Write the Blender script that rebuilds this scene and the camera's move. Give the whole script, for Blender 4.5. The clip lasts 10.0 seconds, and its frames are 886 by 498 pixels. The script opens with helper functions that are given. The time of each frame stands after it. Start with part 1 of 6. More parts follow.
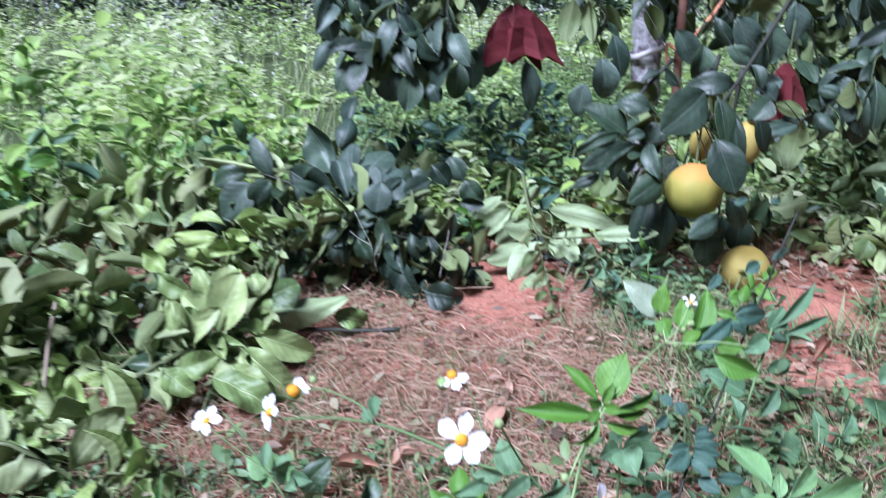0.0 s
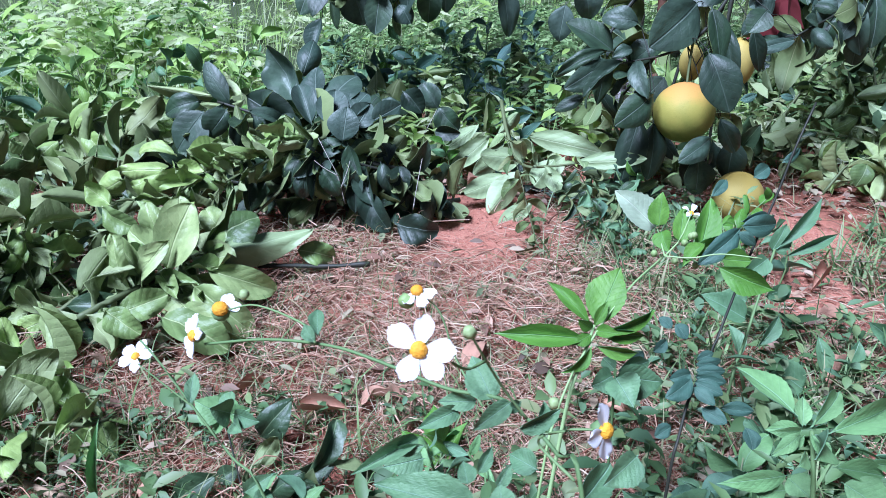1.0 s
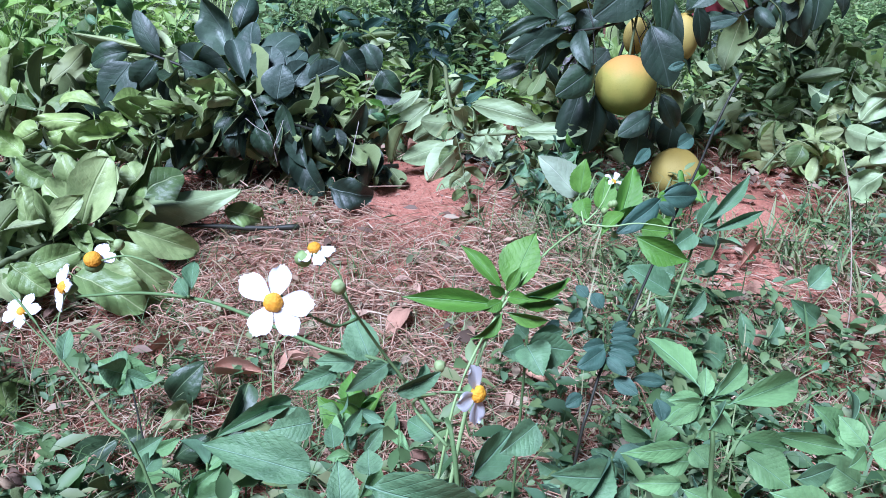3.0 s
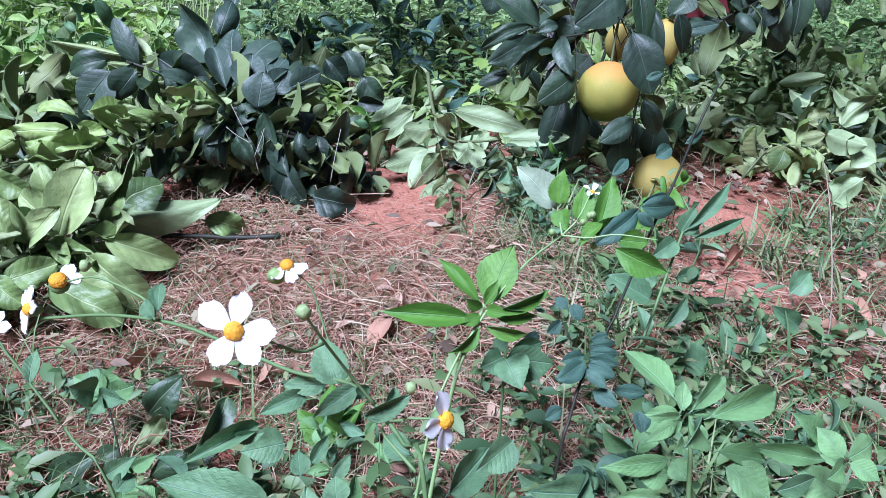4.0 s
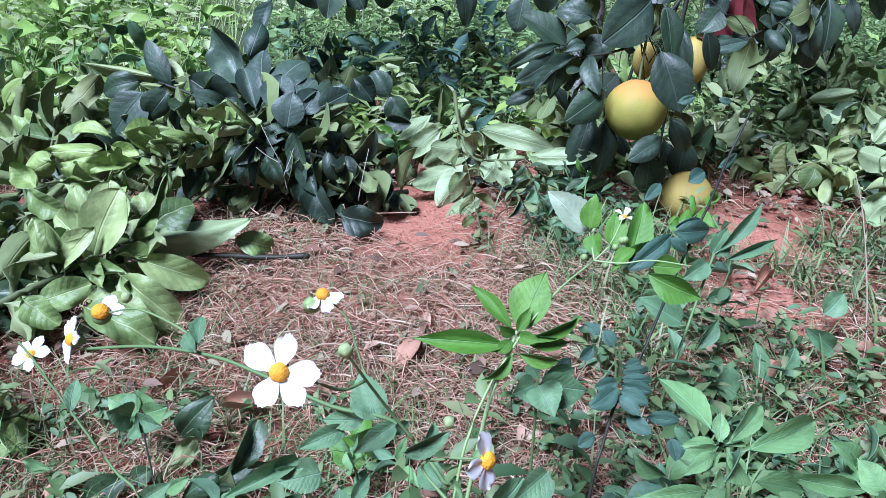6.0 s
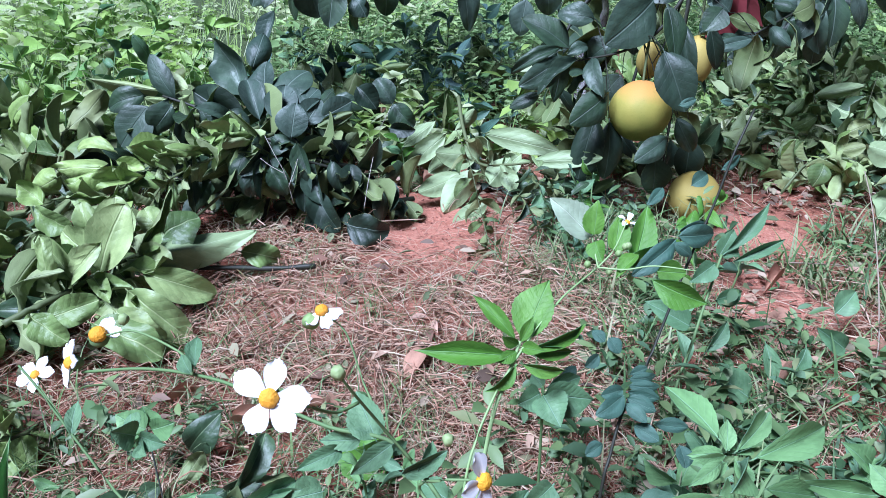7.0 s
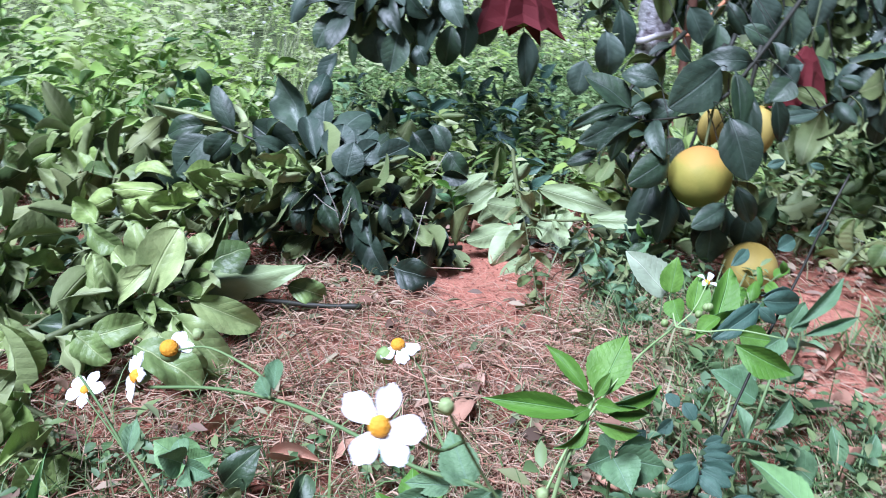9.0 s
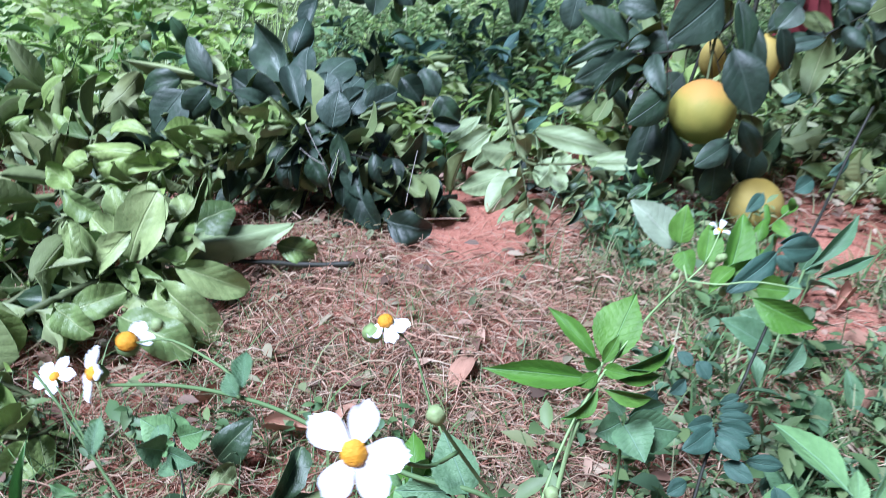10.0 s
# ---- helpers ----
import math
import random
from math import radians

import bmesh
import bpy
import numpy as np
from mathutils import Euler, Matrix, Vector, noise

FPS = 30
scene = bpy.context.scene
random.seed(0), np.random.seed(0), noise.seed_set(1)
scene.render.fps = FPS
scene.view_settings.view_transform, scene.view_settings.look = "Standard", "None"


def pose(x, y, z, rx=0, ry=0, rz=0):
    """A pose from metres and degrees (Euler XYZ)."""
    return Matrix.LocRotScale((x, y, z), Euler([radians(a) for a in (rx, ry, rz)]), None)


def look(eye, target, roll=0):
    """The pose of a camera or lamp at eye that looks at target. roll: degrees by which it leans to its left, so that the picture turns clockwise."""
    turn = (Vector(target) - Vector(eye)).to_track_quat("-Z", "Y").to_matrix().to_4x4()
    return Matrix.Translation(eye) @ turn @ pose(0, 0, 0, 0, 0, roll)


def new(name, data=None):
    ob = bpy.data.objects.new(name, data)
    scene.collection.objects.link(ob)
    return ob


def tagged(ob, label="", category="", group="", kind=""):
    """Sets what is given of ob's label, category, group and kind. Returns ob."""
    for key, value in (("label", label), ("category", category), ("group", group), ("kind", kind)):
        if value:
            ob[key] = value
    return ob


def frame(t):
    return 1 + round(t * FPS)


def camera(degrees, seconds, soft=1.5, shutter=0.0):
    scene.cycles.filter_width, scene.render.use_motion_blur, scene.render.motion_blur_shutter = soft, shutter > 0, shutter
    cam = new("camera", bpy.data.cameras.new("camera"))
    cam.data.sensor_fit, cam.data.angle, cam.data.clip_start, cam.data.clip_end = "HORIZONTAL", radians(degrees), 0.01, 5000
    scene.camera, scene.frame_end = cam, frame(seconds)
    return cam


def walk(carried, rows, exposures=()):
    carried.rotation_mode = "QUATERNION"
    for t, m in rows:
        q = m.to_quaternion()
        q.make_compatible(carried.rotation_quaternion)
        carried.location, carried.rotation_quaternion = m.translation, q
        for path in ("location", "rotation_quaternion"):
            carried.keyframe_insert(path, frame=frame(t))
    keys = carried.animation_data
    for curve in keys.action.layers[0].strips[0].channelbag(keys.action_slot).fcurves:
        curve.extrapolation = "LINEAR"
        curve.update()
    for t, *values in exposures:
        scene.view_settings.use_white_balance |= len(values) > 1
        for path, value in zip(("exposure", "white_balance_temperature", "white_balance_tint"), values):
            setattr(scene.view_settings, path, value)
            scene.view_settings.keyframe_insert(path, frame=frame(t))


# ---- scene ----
cam = camera(60.8, 10.0, soft=0.8, shutter=0.5)
PATH = [
    (0, (0.014, 0.055, 0.726), (0.005, 1.937, 0.049), -0.1),
    (0.5, (0.012, 0.138, 0.632), (0.112, 1.996, -0.103), 0.2),
    (1, (0.028, 0.147, 0.642), (0.068, 1.983, -0.15), -0.6),
    (1.5, (0.052, 0.171, 0.63), (0.078, 1.994, -0.192), -0.1),
    (2, (0.055, 0.164, 0.625), (0.148, 1.963, -0.243), 1.3),
    (3.5, (0.075, 0.164, 0.623), (0.248, 1.965, -0.229), 2.8),
    (4, (0.078, 0.172, 0.63), (0.27, 1.973, -0.219), 2.8),
    (4.5, (0.072, 0.172, 0.632), (0.255, 1.979, -0.206), 3.2),
    (5, (0.067, 0.169, 0.634), (0.222, 1.985, -0.189), 3.3),
    (5.5, (0.066, 0.172, 0.637), (0.211, 1.991, -0.183), 2.9),
    (7, (0.079, 0.183, 0.646), (0.18, 2.007, -0.168), 0.3),
    (7.5, (0.076, 0.173, 0.621), (0.095, 2.022, -0.143), 1.4),
    (8, (0.094, 0.152, 0.661), (-0.021, 2.01, -0.069), 2.1),
    (8.5, (0.104, 0.147, 0.683), (-0.053, 2.024, 0.01), 3.5),
    (9, (0.038, 0.205, 0.621), (0.066, 2.086, -0.057), 4.0),
    (9.5, (0.02, 0.204, 0.645), (0.136, 2.067, -0.072), 2.0),
    (10, (0.044, 0.259, 0.615), (0.083, 2.084, -0.201), 1.7),
]
EXPOSURES = [(0.0, 0.7, 5040, 20), (1.0, 0.71, 4790, 17), (2.0, 0.64, 4800, 18), (3.5, 0.63, 4830, 19), (4.5, 0.62, 4990, 19), (5.5, 0.62, 4940, 18), (7.0, 0.66, 4860, 16), (7.5, 0.65, 5100, 20), (8.5, 0.76, 5080, 19), (9.0, 0.72, 5100, 19), (9.5, 0.66, 4970, 17), (10.0, 0.68, 4930, 15)]
walk(cam, [(t, look(eye, target, roll)) for t, eye, target, roll in PATH], EXPOSURES)

# ---- light ----
world = bpy.data.worlds.new("sky")
scene.world = world
world.use_nodes = True
wn = world.node_tree
sky = wn.nodes.new("ShaderNodeTexSky")
sky.sky_type, sky.sun_disc = "NISHITA", False
sky.sun_elevation, sky.sun_rotation = radians(57), radians(225)
sky.air_density, sky.dust_density, sky.ozone_density = 1.0, 4.0, 1.0
wn.nodes["Background"].inputs["Strength"].default_value = 0.011
wn.links.new(sky.outputs["Color"], wn.nodes["Background"].inputs["Color"])
sun = new("sun", bpy.data.lights.new("sun", "SUN"))
sun.data.energy, sun.data.angle, sun.data.color = 5.0, radians(20), (1.0, 0.98, 0.95)
sun.matrix_world = look((-2.2, -1.0, 5.2), (0.2, 1.4, 0.0))

# ---- materials ----


def material(name):
    m = bpy.data.materials.new(name)
    m.use_nodes = True
    nt = m.node_tree
    return m, nt, nt.nodes["Principled BSDF"]


def node(nt, kind, **values):
    n = nt.nodes.new(kind)
    for key, value in values.items():
        n.inputs[key.replace("_", " ")].default_value = value
    return n


def maths(nt, op, a, b=None):
    n = nt.nodes.new("ShaderNodeMath")
    n.operation = op
    for i, v in enumerate((a, b)):
        if v is None:
            continue
        if isinstance(v, (int, float)):
            n.inputs[i].default_value = v
        else:
            nt.links.new(v, n.inputs[i])
    return n.outputs[0]


def blend(nt, fac, a, b):
    n = nt.nodes.new("ShaderNodeMix")
    n.data_type = "RGBA"
    if isinstance(fac, (int, float)):
        n.inputs[0].default_value = fac
    else:
        nt.links.new(fac, n.inputs[0])
    for i, v in ((6, a), (7, b)):
        if isinstance(v, tuple):
            n.inputs[i].default_value = (*v, 1)
        else:
            nt.links.new(v, n.inputs[i])
    return n.outputs[2]


def noise_at(nt, vec, scale, detail=4.0, rough=0.6):
    n = node(nt, "ShaderNodeTexNoise", Scale=scale, Detail=detail, Roughness=rough)
    if vec is not None:
        nt.links.new(vec, n.inputs["Vector"])
    return n.outputs["Fac"]


def ramp(nt, fac, lo, hi):
    n = nt.nodes.new("ShaderNodeMapRange")
    n.inputs["From Min"].default_value, n.inputs["From Max"].default_value = lo, hi
    nt.links.new(fac, n.inputs["Value"])
    return n.outputs["Result"]


def relief(nt, bsdf, height, strength, distance=0.002):
    b = node(nt, "ShaderNodeBump", Strength=strength, Distance=distance)
    nt.links.new(height, b.inputs["Height"])
    nt.links.new(b.outputs["Normal"], bsdf.inputs["Normal"])


def leaf_material(name, colour, other, rib, rough, through_light=0.18, spots=0.25, veins=7.0, coat=0.0, quilt=0.0, third=None):
    """A leaf face: two tones that differ leaf by leaf, a pale midrib and side veins, blemishes, some light let through."""
    m, nt, b = material(name)
    at = nt.nodes.new("ShaderNodeTexCoord").outputs["Object"]
    info = nt.nodes.new("ShaderNodeObjectInfo")
    sep = nt.nodes.new("ShaderNodeSeparateXYZ")
    nt.links.new(at, sep.inputs[0])
    side = maths(nt, "ABSOLUTE", sep.outputs[0])
    shift = nt.nodes.new("ShaderNodeVectorMath")
    shift.operation = "ADD"
    nt.links.new(at, shift.inputs[0])
    nt.links.new(info.outputs["Location"], shift.inputs[1])
    big = noise_at(nt, shift.outputs[0], 2.2)
    fine = noise_at(nt, shift.outputs[0], 26.0, 3.0)
    tone = blend(nt, info.outputs["Random"], colour, other)
    if third:
        pick = maths(nt, "FRACT", maths(nt, "MULTIPLY", info.outputs["Random"], 17.3))
        tone = blend(nt, maths(nt, "MULTIPLY", ramp(nt, pick, 0.55, 0.8), 0.75), tone, third)
    dim = blend(nt, ramp(nt, big, 0.35, 0.75), tone, tuple(c * 0.62 for c in colour))
    blem = maths(nt, "MULTIPLY", ramp(nt, fine, 0.62, 0.72), spots)
    dim = blend(nt, blem, dim, (0.34, 0.27, 0.12))
    line = maths(nt, "SUBTRACT", 1.0, ramp(nt, side, 0.006, 0.022))
    wave = maths(nt, "SINE", maths(nt, "MULTIPLY", maths(nt, "SUBTRACT", sep.outputs[1], maths(nt, "MULTIPLY", side, 0.55)), veins * 6.283))
    vein = ramp(nt, wave, 0.9, 1.0)
    mark = maths(nt, "MAXIMUM", maths(nt, "MULTIPLY", line, 0.75), maths(nt, "MULTIPLY", vein, 0.13 if veins > 8 else 0.09))
    col = blend(nt, mark, dim, rib)
    nt.links.new(col, b.inputs["Base Color"])
    nt.links.new(maths(nt, "ADD", rough - 0.1, maths(nt, "MULTIPLY", big, 0.22)), b.inputs["Roughness"])
    b.inputs["Specular IOR Level"].default_value = 0.5
    b.inputs["Coat Weight"].default_value = coat
    b.inputs["Coat Roughness"].default_value = 0.35
    h = maths(nt, "ADD", maths(nt, "MULTIPLY", big, 0.8), maths(nt, "SUBTRACT", maths(nt, "MULTIPLY", fine, 0.25), maths(nt, "MULTIPLY", mark, 0.5)))
    if quilt:
        h = maths(nt, "SUBTRACT", h, maths(nt, "MULTIPLY", maths(nt, "MULTIPLY", wave, quilt), ramp(nt, side, 0.0, 0.12)))
    relief(nt, b, h, 0.45 if veins < 8 else 0.6, 0.006 if veins < 8 else 0.0035)
    if through_light:
        tl = node(nt, "ShaderNodeBsdfTranslucent")
        nt.links.new(blend(nt, 0.4, col, (0.25, 0.4, 0.05)), tl.inputs["Color"])
        mix = nt.nodes.new("ShaderNodeMixShader")
        mix.inputs[0].default_value = through_light
        nt.links.new(b.outputs[0], mix.inputs[1])
        nt.links.new(tl.outputs[0], mix.inputs[2])
        nt.links.new(mix.outputs[0], nt.nodes["Material Output"].inputs["Surface"])
    return m


def plain_material(name, colour, other, rough=0.6, scale=60.0, bump=0.3, spread="object", distance=0.003):
    """A matte surface in two tones, mixed by noise and by the piece."""
    m, nt, b = material(name)
    at = nt.nodes.new("ShaderNodeTexCoord").outputs["Object"]
    f = noise_at(nt, at, scale)
    if spread == "island":
        rnd = nt.nodes.new("ShaderNodeNewGeometry").outputs["Random Per Island"]
    else:
        rnd = nt.nodes.new("ShaderNodeObjectInfo").outputs["Random"]
    fac = maths(nt, "ADD", maths(nt, "MULTIPLY", f, 0.45), maths(nt, "MULTIPLY", rnd, 0.6))
    nt.links.new(blend(nt, fac, colour, other), b.inputs["Base Color"])
    b.inputs["Roughness"].default_value = rough
    if bump:
        relief(nt, b, f, bump, distance)
    return m


def spray_material(name, colours, rough=0.55, through_light=0.2, patch=None):
    """Many small blades or leaves in one mesh: a tone for each of them."""
    m, nt, b = material(name)
    rnd = nt.nodes.new("ShaderNodeNewGeometry").outputs["Random Per Island"]
    cr = nt.nodes.new("ShaderNodeValToRGB")
    els = cr.color_ramp.elements
    while len(els) < len(colours):
        els.new(0.5)
    for i, c in enumerate(colours):
        els[i].position, els[i].color = i / (len(colours) - 1), (*c, 1)
    nt.links.new(rnd, cr.inputs[0])
    f = noise_at(nt, nt.nodes.new("ShaderNodeTexCoord").outputs["Object"], 40.0)
    col = blend(nt, maths(nt, "MULTIPLY", f, 0.2 if patch else 0.5), cr.outputs[0], tuple(c * 0.5 for c in colours[0]))
    if patch:
        wide = noise_at(nt, nt.nodes.new("ShaderNodeTexCoord").outputs["Object"], 1.6, 5.0, 0.65)
        col = blend(nt, maths(nt, "MULTIPLY", ramp(nt, wide, 0.50, 0.66), 0.7), col, patch)
    nt.links.new(col, b.inputs["Base Color"])
    b.inputs["Roughness"].default_value = rough
    if through_light:
        tl = node(nt, "ShaderNodeBsdfTranslucent")
        nt.links.new(col, tl.inputs["Color"])
        mix = nt.nodes.new("ShaderNodeMixShader")
        mix.inputs[0].default_value = through_light
        nt.links.new(b.outputs[0], mix.inputs[1])
        nt.links.new(tl.outputs[0], mix.inputs[2])
        nt.links.new(mix.outputs[0], nt.nodes["Material Output"].inputs["Surface"])
    return m


PALETTE = {
    "dark": (leaf_material("citrus_leaf_upper", (0.014, 0.029, 0.016), (0.070, 0.112, 0.074), (0.075, 0.105, 0.08), 0.50, 0.03, 0.0, coat=0.12, quilt=0.035, third=(0.045, 0.085, 0.038)),
             leaf_material("citrus_leaf_underside", (0.26, 0.32, 0.12), (0.15, 0.21, 0.08), (0.36, 0.4, 0.2), 0.6, 0.1, 0.2)),
    "wilted": (leaf_material("wilted_leaf_upper", (0.215, 0.31, 0.095), (0.44, 0.525, 0.22), (0.46, 0.53, 0.25), 0.43, 0.10, 0.2, quilt=0.06, third=(0.165, 0.25, 0.08)),
               leaf_material("wilted_leaf_underside", (0.39, 0.455, 0.215), (0.275, 0.345, 0.14), (0.48, 0.55, 0.3), 0.5, 0.14, 0.2, quilt=0.05)),
    "lime": (leaf_material("limp_leaf_upper", (0.26, 0.38, 0.09), (0.44, 0.56, 0.19), (0.5, 0.56, 0.28), 0.45, 0.11, 0.2, quilt=0.05, third=(0.17, 0.27, 0.08)),
             leaf_material("limp_leaf_underside", (0.42, 0.50, 0.22), (0.33, 0.42, 0.16), (0.5, 0.57, 0.3), 0.5, 0.10, 0.2, quilt=0.05)),
    "mixed": (leaf_material("drying_leaf_upper", (0.085, 0.14, 0.045), (0.20, 0.27, 0.095), (0.24, 0.3, 0.14), 0.45, 0.10, 0.3, quilt=0.05),
              leaf_material("drying_leaf_underside", (0.30, 0.34, 0.14), (0.2, 0.24, 0.09), (0.34, 0.38, 0.2), 0.6, 0.1, 0.3)),
    # Paler grey-green than "dark": the sky's sheen is painted into the base colour.
    "slate": (leaf_material("sky_sheen_leaf_upper", (0.036, 0.066, 0.046), (0.135, 0.188, 0.150), (0.17, 0.22, 0.18), 0.50, 0.05, 0.0, coat=0.10, quilt=0.035, third=(0.07, 0.12, 0.06)),
              leaf_material("satin_leaf_underside", (0.26, 0.32, 0.13), (0.18, 0.24, 0.1), (0.36, 0.4, 0.2), 0.6, 0.1, 0.2)),
    "deep": (leaf_material("deep_green_leaf_upper", (0.040, 0.075, 0.034), (0.075, 0.125, 0.055), (0.16, 0.22, 0.11), 0.42, 0.06, 0.08, coat=0.15, quilt=0.03),
             leaf_material("deep_green_leaf_underside", (0.28, 0.34, 0.14), (0.2, 0.26, 0.11), (0.38, 0.42, 0.22), 0.6, 0.1, 0.2)),
    "weed": (leaf_material("weed_leaf_upper", (0.13, 0.30, 0.035), (0.20, 0.39, 0.06), (0.25, 0.45, 0.16), 0.5, 0.25, 0.08, 9.0, quilt=0.028),
             leaf_material("weed_leaf_underside", (0.14, 0.3, 0.12), (0.18, 0.34, 0.16), (0.3, 0.45, 0.24), 0.6, 0.25, 0.08, 9.0)),
    "teal": (leaf_material("shade_weed_leaf_upper", (0.145, 0.275, 0.13), (0.24, 0.395, 0.195), (0.3, 0.46, 0.31), 0.5, 0.2, 0.1, 9.0, quilt=0.028),
             leaf_material("shade_weed_leaf_underside", (0.12, 0.23, 0.14), (0.16, 0.28, 0.18), (0.25, 0.38, 0.25), 0.6, 0.2, 0.1, 9.0)),
    "mint": (leaf_material("fresh_weed_leaf_upper", (0.26, 0.47, 0.175), (0.34, 0.56, 0.235), (0.36, 0.58, 0.33), 0.5, 0.25, 0.06, 9.0, quilt=0.028),
             leaf_material("fresh_weed_leaf_underside", (0.2, 0.36, 0.2), (0.24, 0.4, 0.23), (0.34, 0.5, 0.3), 0.6, 0.25, 0.06, 9.0)),
    "legume": (leaf_material("legume_leaf_upper", (0.068, 0.145, 0.105), (0.095, 0.18, 0.13), (0.16, 0.26, 0.19), 0.5, 0.12, 0.05, 10.0),
               leaf_material("legume_leaf_underside", (0.12, 0.21, 0.2), (0.10, 0.19, 0.16), (0.2, 0.3, 0.27), 0.6, 0.12, 0.05, 10.0)),
    "upturned": (leaf_material("upturned_leaf_upper", (0.26, 0.36, 0.15), (0.36, 0.46, 0.2), (0.44, 0.5, 0.27), 0.45, 0.08, 0.15, quilt=0.05),
                 leaf_material("upturned_leaf_underside", (0.40, 0.50, 0.255), (0.33, 0.43, 0.21), (0.48, 0.56, 0.32), 0.5, 0.08, 0.12, quilt=0.05)),
    "meadow": (leaf_material("meadow_leaf_upper", (0.35, 0.55, 0.12), (0.50, 0.70, 0.20), (0.45, 0.62, 0.25), 0.5, 0.3, 0.08, 9.0, quilt=0.028),
               leaf_material("meadow_leaf_underside", (0.26, 0.44, 0.14), (0.34, 0.52, 0.2), (0.45, 0.6, 0.3), 0.6, 0.3, 0.08, 9.0)),
    "pale_weed": (leaf_material("pale_leaf_upper", (0.44, 0.52, 0.36), (0.40, 0.50, 0.33), (0.62, 0.68, 0.52), 0.5, 0.2, 0.05, 9.0, quilt=0.028),
                  leaf_material("pale_leaf_underside", (0.25, 0.4, 0.25), (0.2, 0.36, 0.2), (0.45, 0.55, 0.42), 0.55, 0.2, 0.05, 9.0)),
}
GREEN_STEM = plain_material("green_stem", (0.10, 0.18, 0.06), (0.19, 0.28, 0.11), 0.7, 90)
DARK_STEM_MAT = plain_material("dark_stem", (0.014, 0.016, 0.011), (0.03, 0.03, 0.02), 0.6, 90)
OLIVE_STEM = plain_material("olive_stem", (0.09, 0.12, 0.045), (0.16, 0.18, 0.08), 0.6, 90)
TWIG = plain_material("dry_twig", (0.20, 0.15, 0.11), (0.40, 0.32, 0.25), 0.85, 120)
PALE_TWIG = plain_material("bleached_twig", (0.46, 0.42, 0.38), (0.62, 0.58, 0.53), 0.85, 120)
PALE_STEM = plain_material("pale_green_stem", (0.26, 0.40, 0.14), (0.36, 0.50, 0.22), 0.6, 90)
PETAL = plain_material("white_petal", (0.86, 0.86, 0.88), (0.78, 0.78, 0.82), 0.6, 30, 0.15)
DISC = plain_material("orange_disc", (0.72, 0.30, 0.01), (0.85, 0.45, 0.02), 0.7, 400, 0.5)
BUD = plain_material("green_bud", (0.22, 0.34, 0.10), (0.38, 0.45, 0.22), 0.6, 200)
DEAD = plain_material("dead_leaf", (0.34, 0.16, 0.10), (0.54, 0.32, 0.22), 0.8, 50, 0.5)
STRAW = spray_material("dry_straw", [(0.11, 0.05, 0.03), (0.58, 0.30, 0.19), (0.75, 0.47, 0.34), (0.28, 0.24, 0.10), (0.78, 0.58, 0.41), (0.50, 0.21, 0.13), (0.84, 0.68, 0.51), (0.62, 0.33, 0.22)], 0.75, 0.05)
GRASS = spray_material("green_grass", [(0.06, 0.12, 0.04), (0.12, 0.21, 0.07), (0.18, 0.30, 0.10), (0.28, 0.38, 0.14), (0.46, 0.43, 0.25), (0.22, 0.34, 0.16)], 0.6)
HERB = spray_material("low_herbs", [(0.06, 0.12, 0.05), (0.12, 0.21, 0.075), (0.17, 0.27, 0.10), (0.26, 0.34, 0.13), (0.14, 0.25, 0.14), (0.34, 0.36, 0.17)], 0.55)
# Darker copy of the field weeds' greens; the tree's shade is in the colour.
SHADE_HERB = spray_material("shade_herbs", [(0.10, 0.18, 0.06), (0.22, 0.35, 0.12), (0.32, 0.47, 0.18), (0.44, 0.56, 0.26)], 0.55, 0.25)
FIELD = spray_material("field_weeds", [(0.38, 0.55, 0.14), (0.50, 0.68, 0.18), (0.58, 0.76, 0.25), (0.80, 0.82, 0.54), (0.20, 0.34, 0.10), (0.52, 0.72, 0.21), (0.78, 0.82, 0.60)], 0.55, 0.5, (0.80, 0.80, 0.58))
BLOSSOM = spray_material("far_blossom", [(0.8, 0.8, 0.78), (0.7, 0.72, 0.66)], 0.7, 0.1)
CROWN = spray_material("tree_crown", [(0.02, 0.04, 0.02), (0.035, 0.065, 0.03), (0.06, 0.10, 0.04)], 0.45, 0.08)


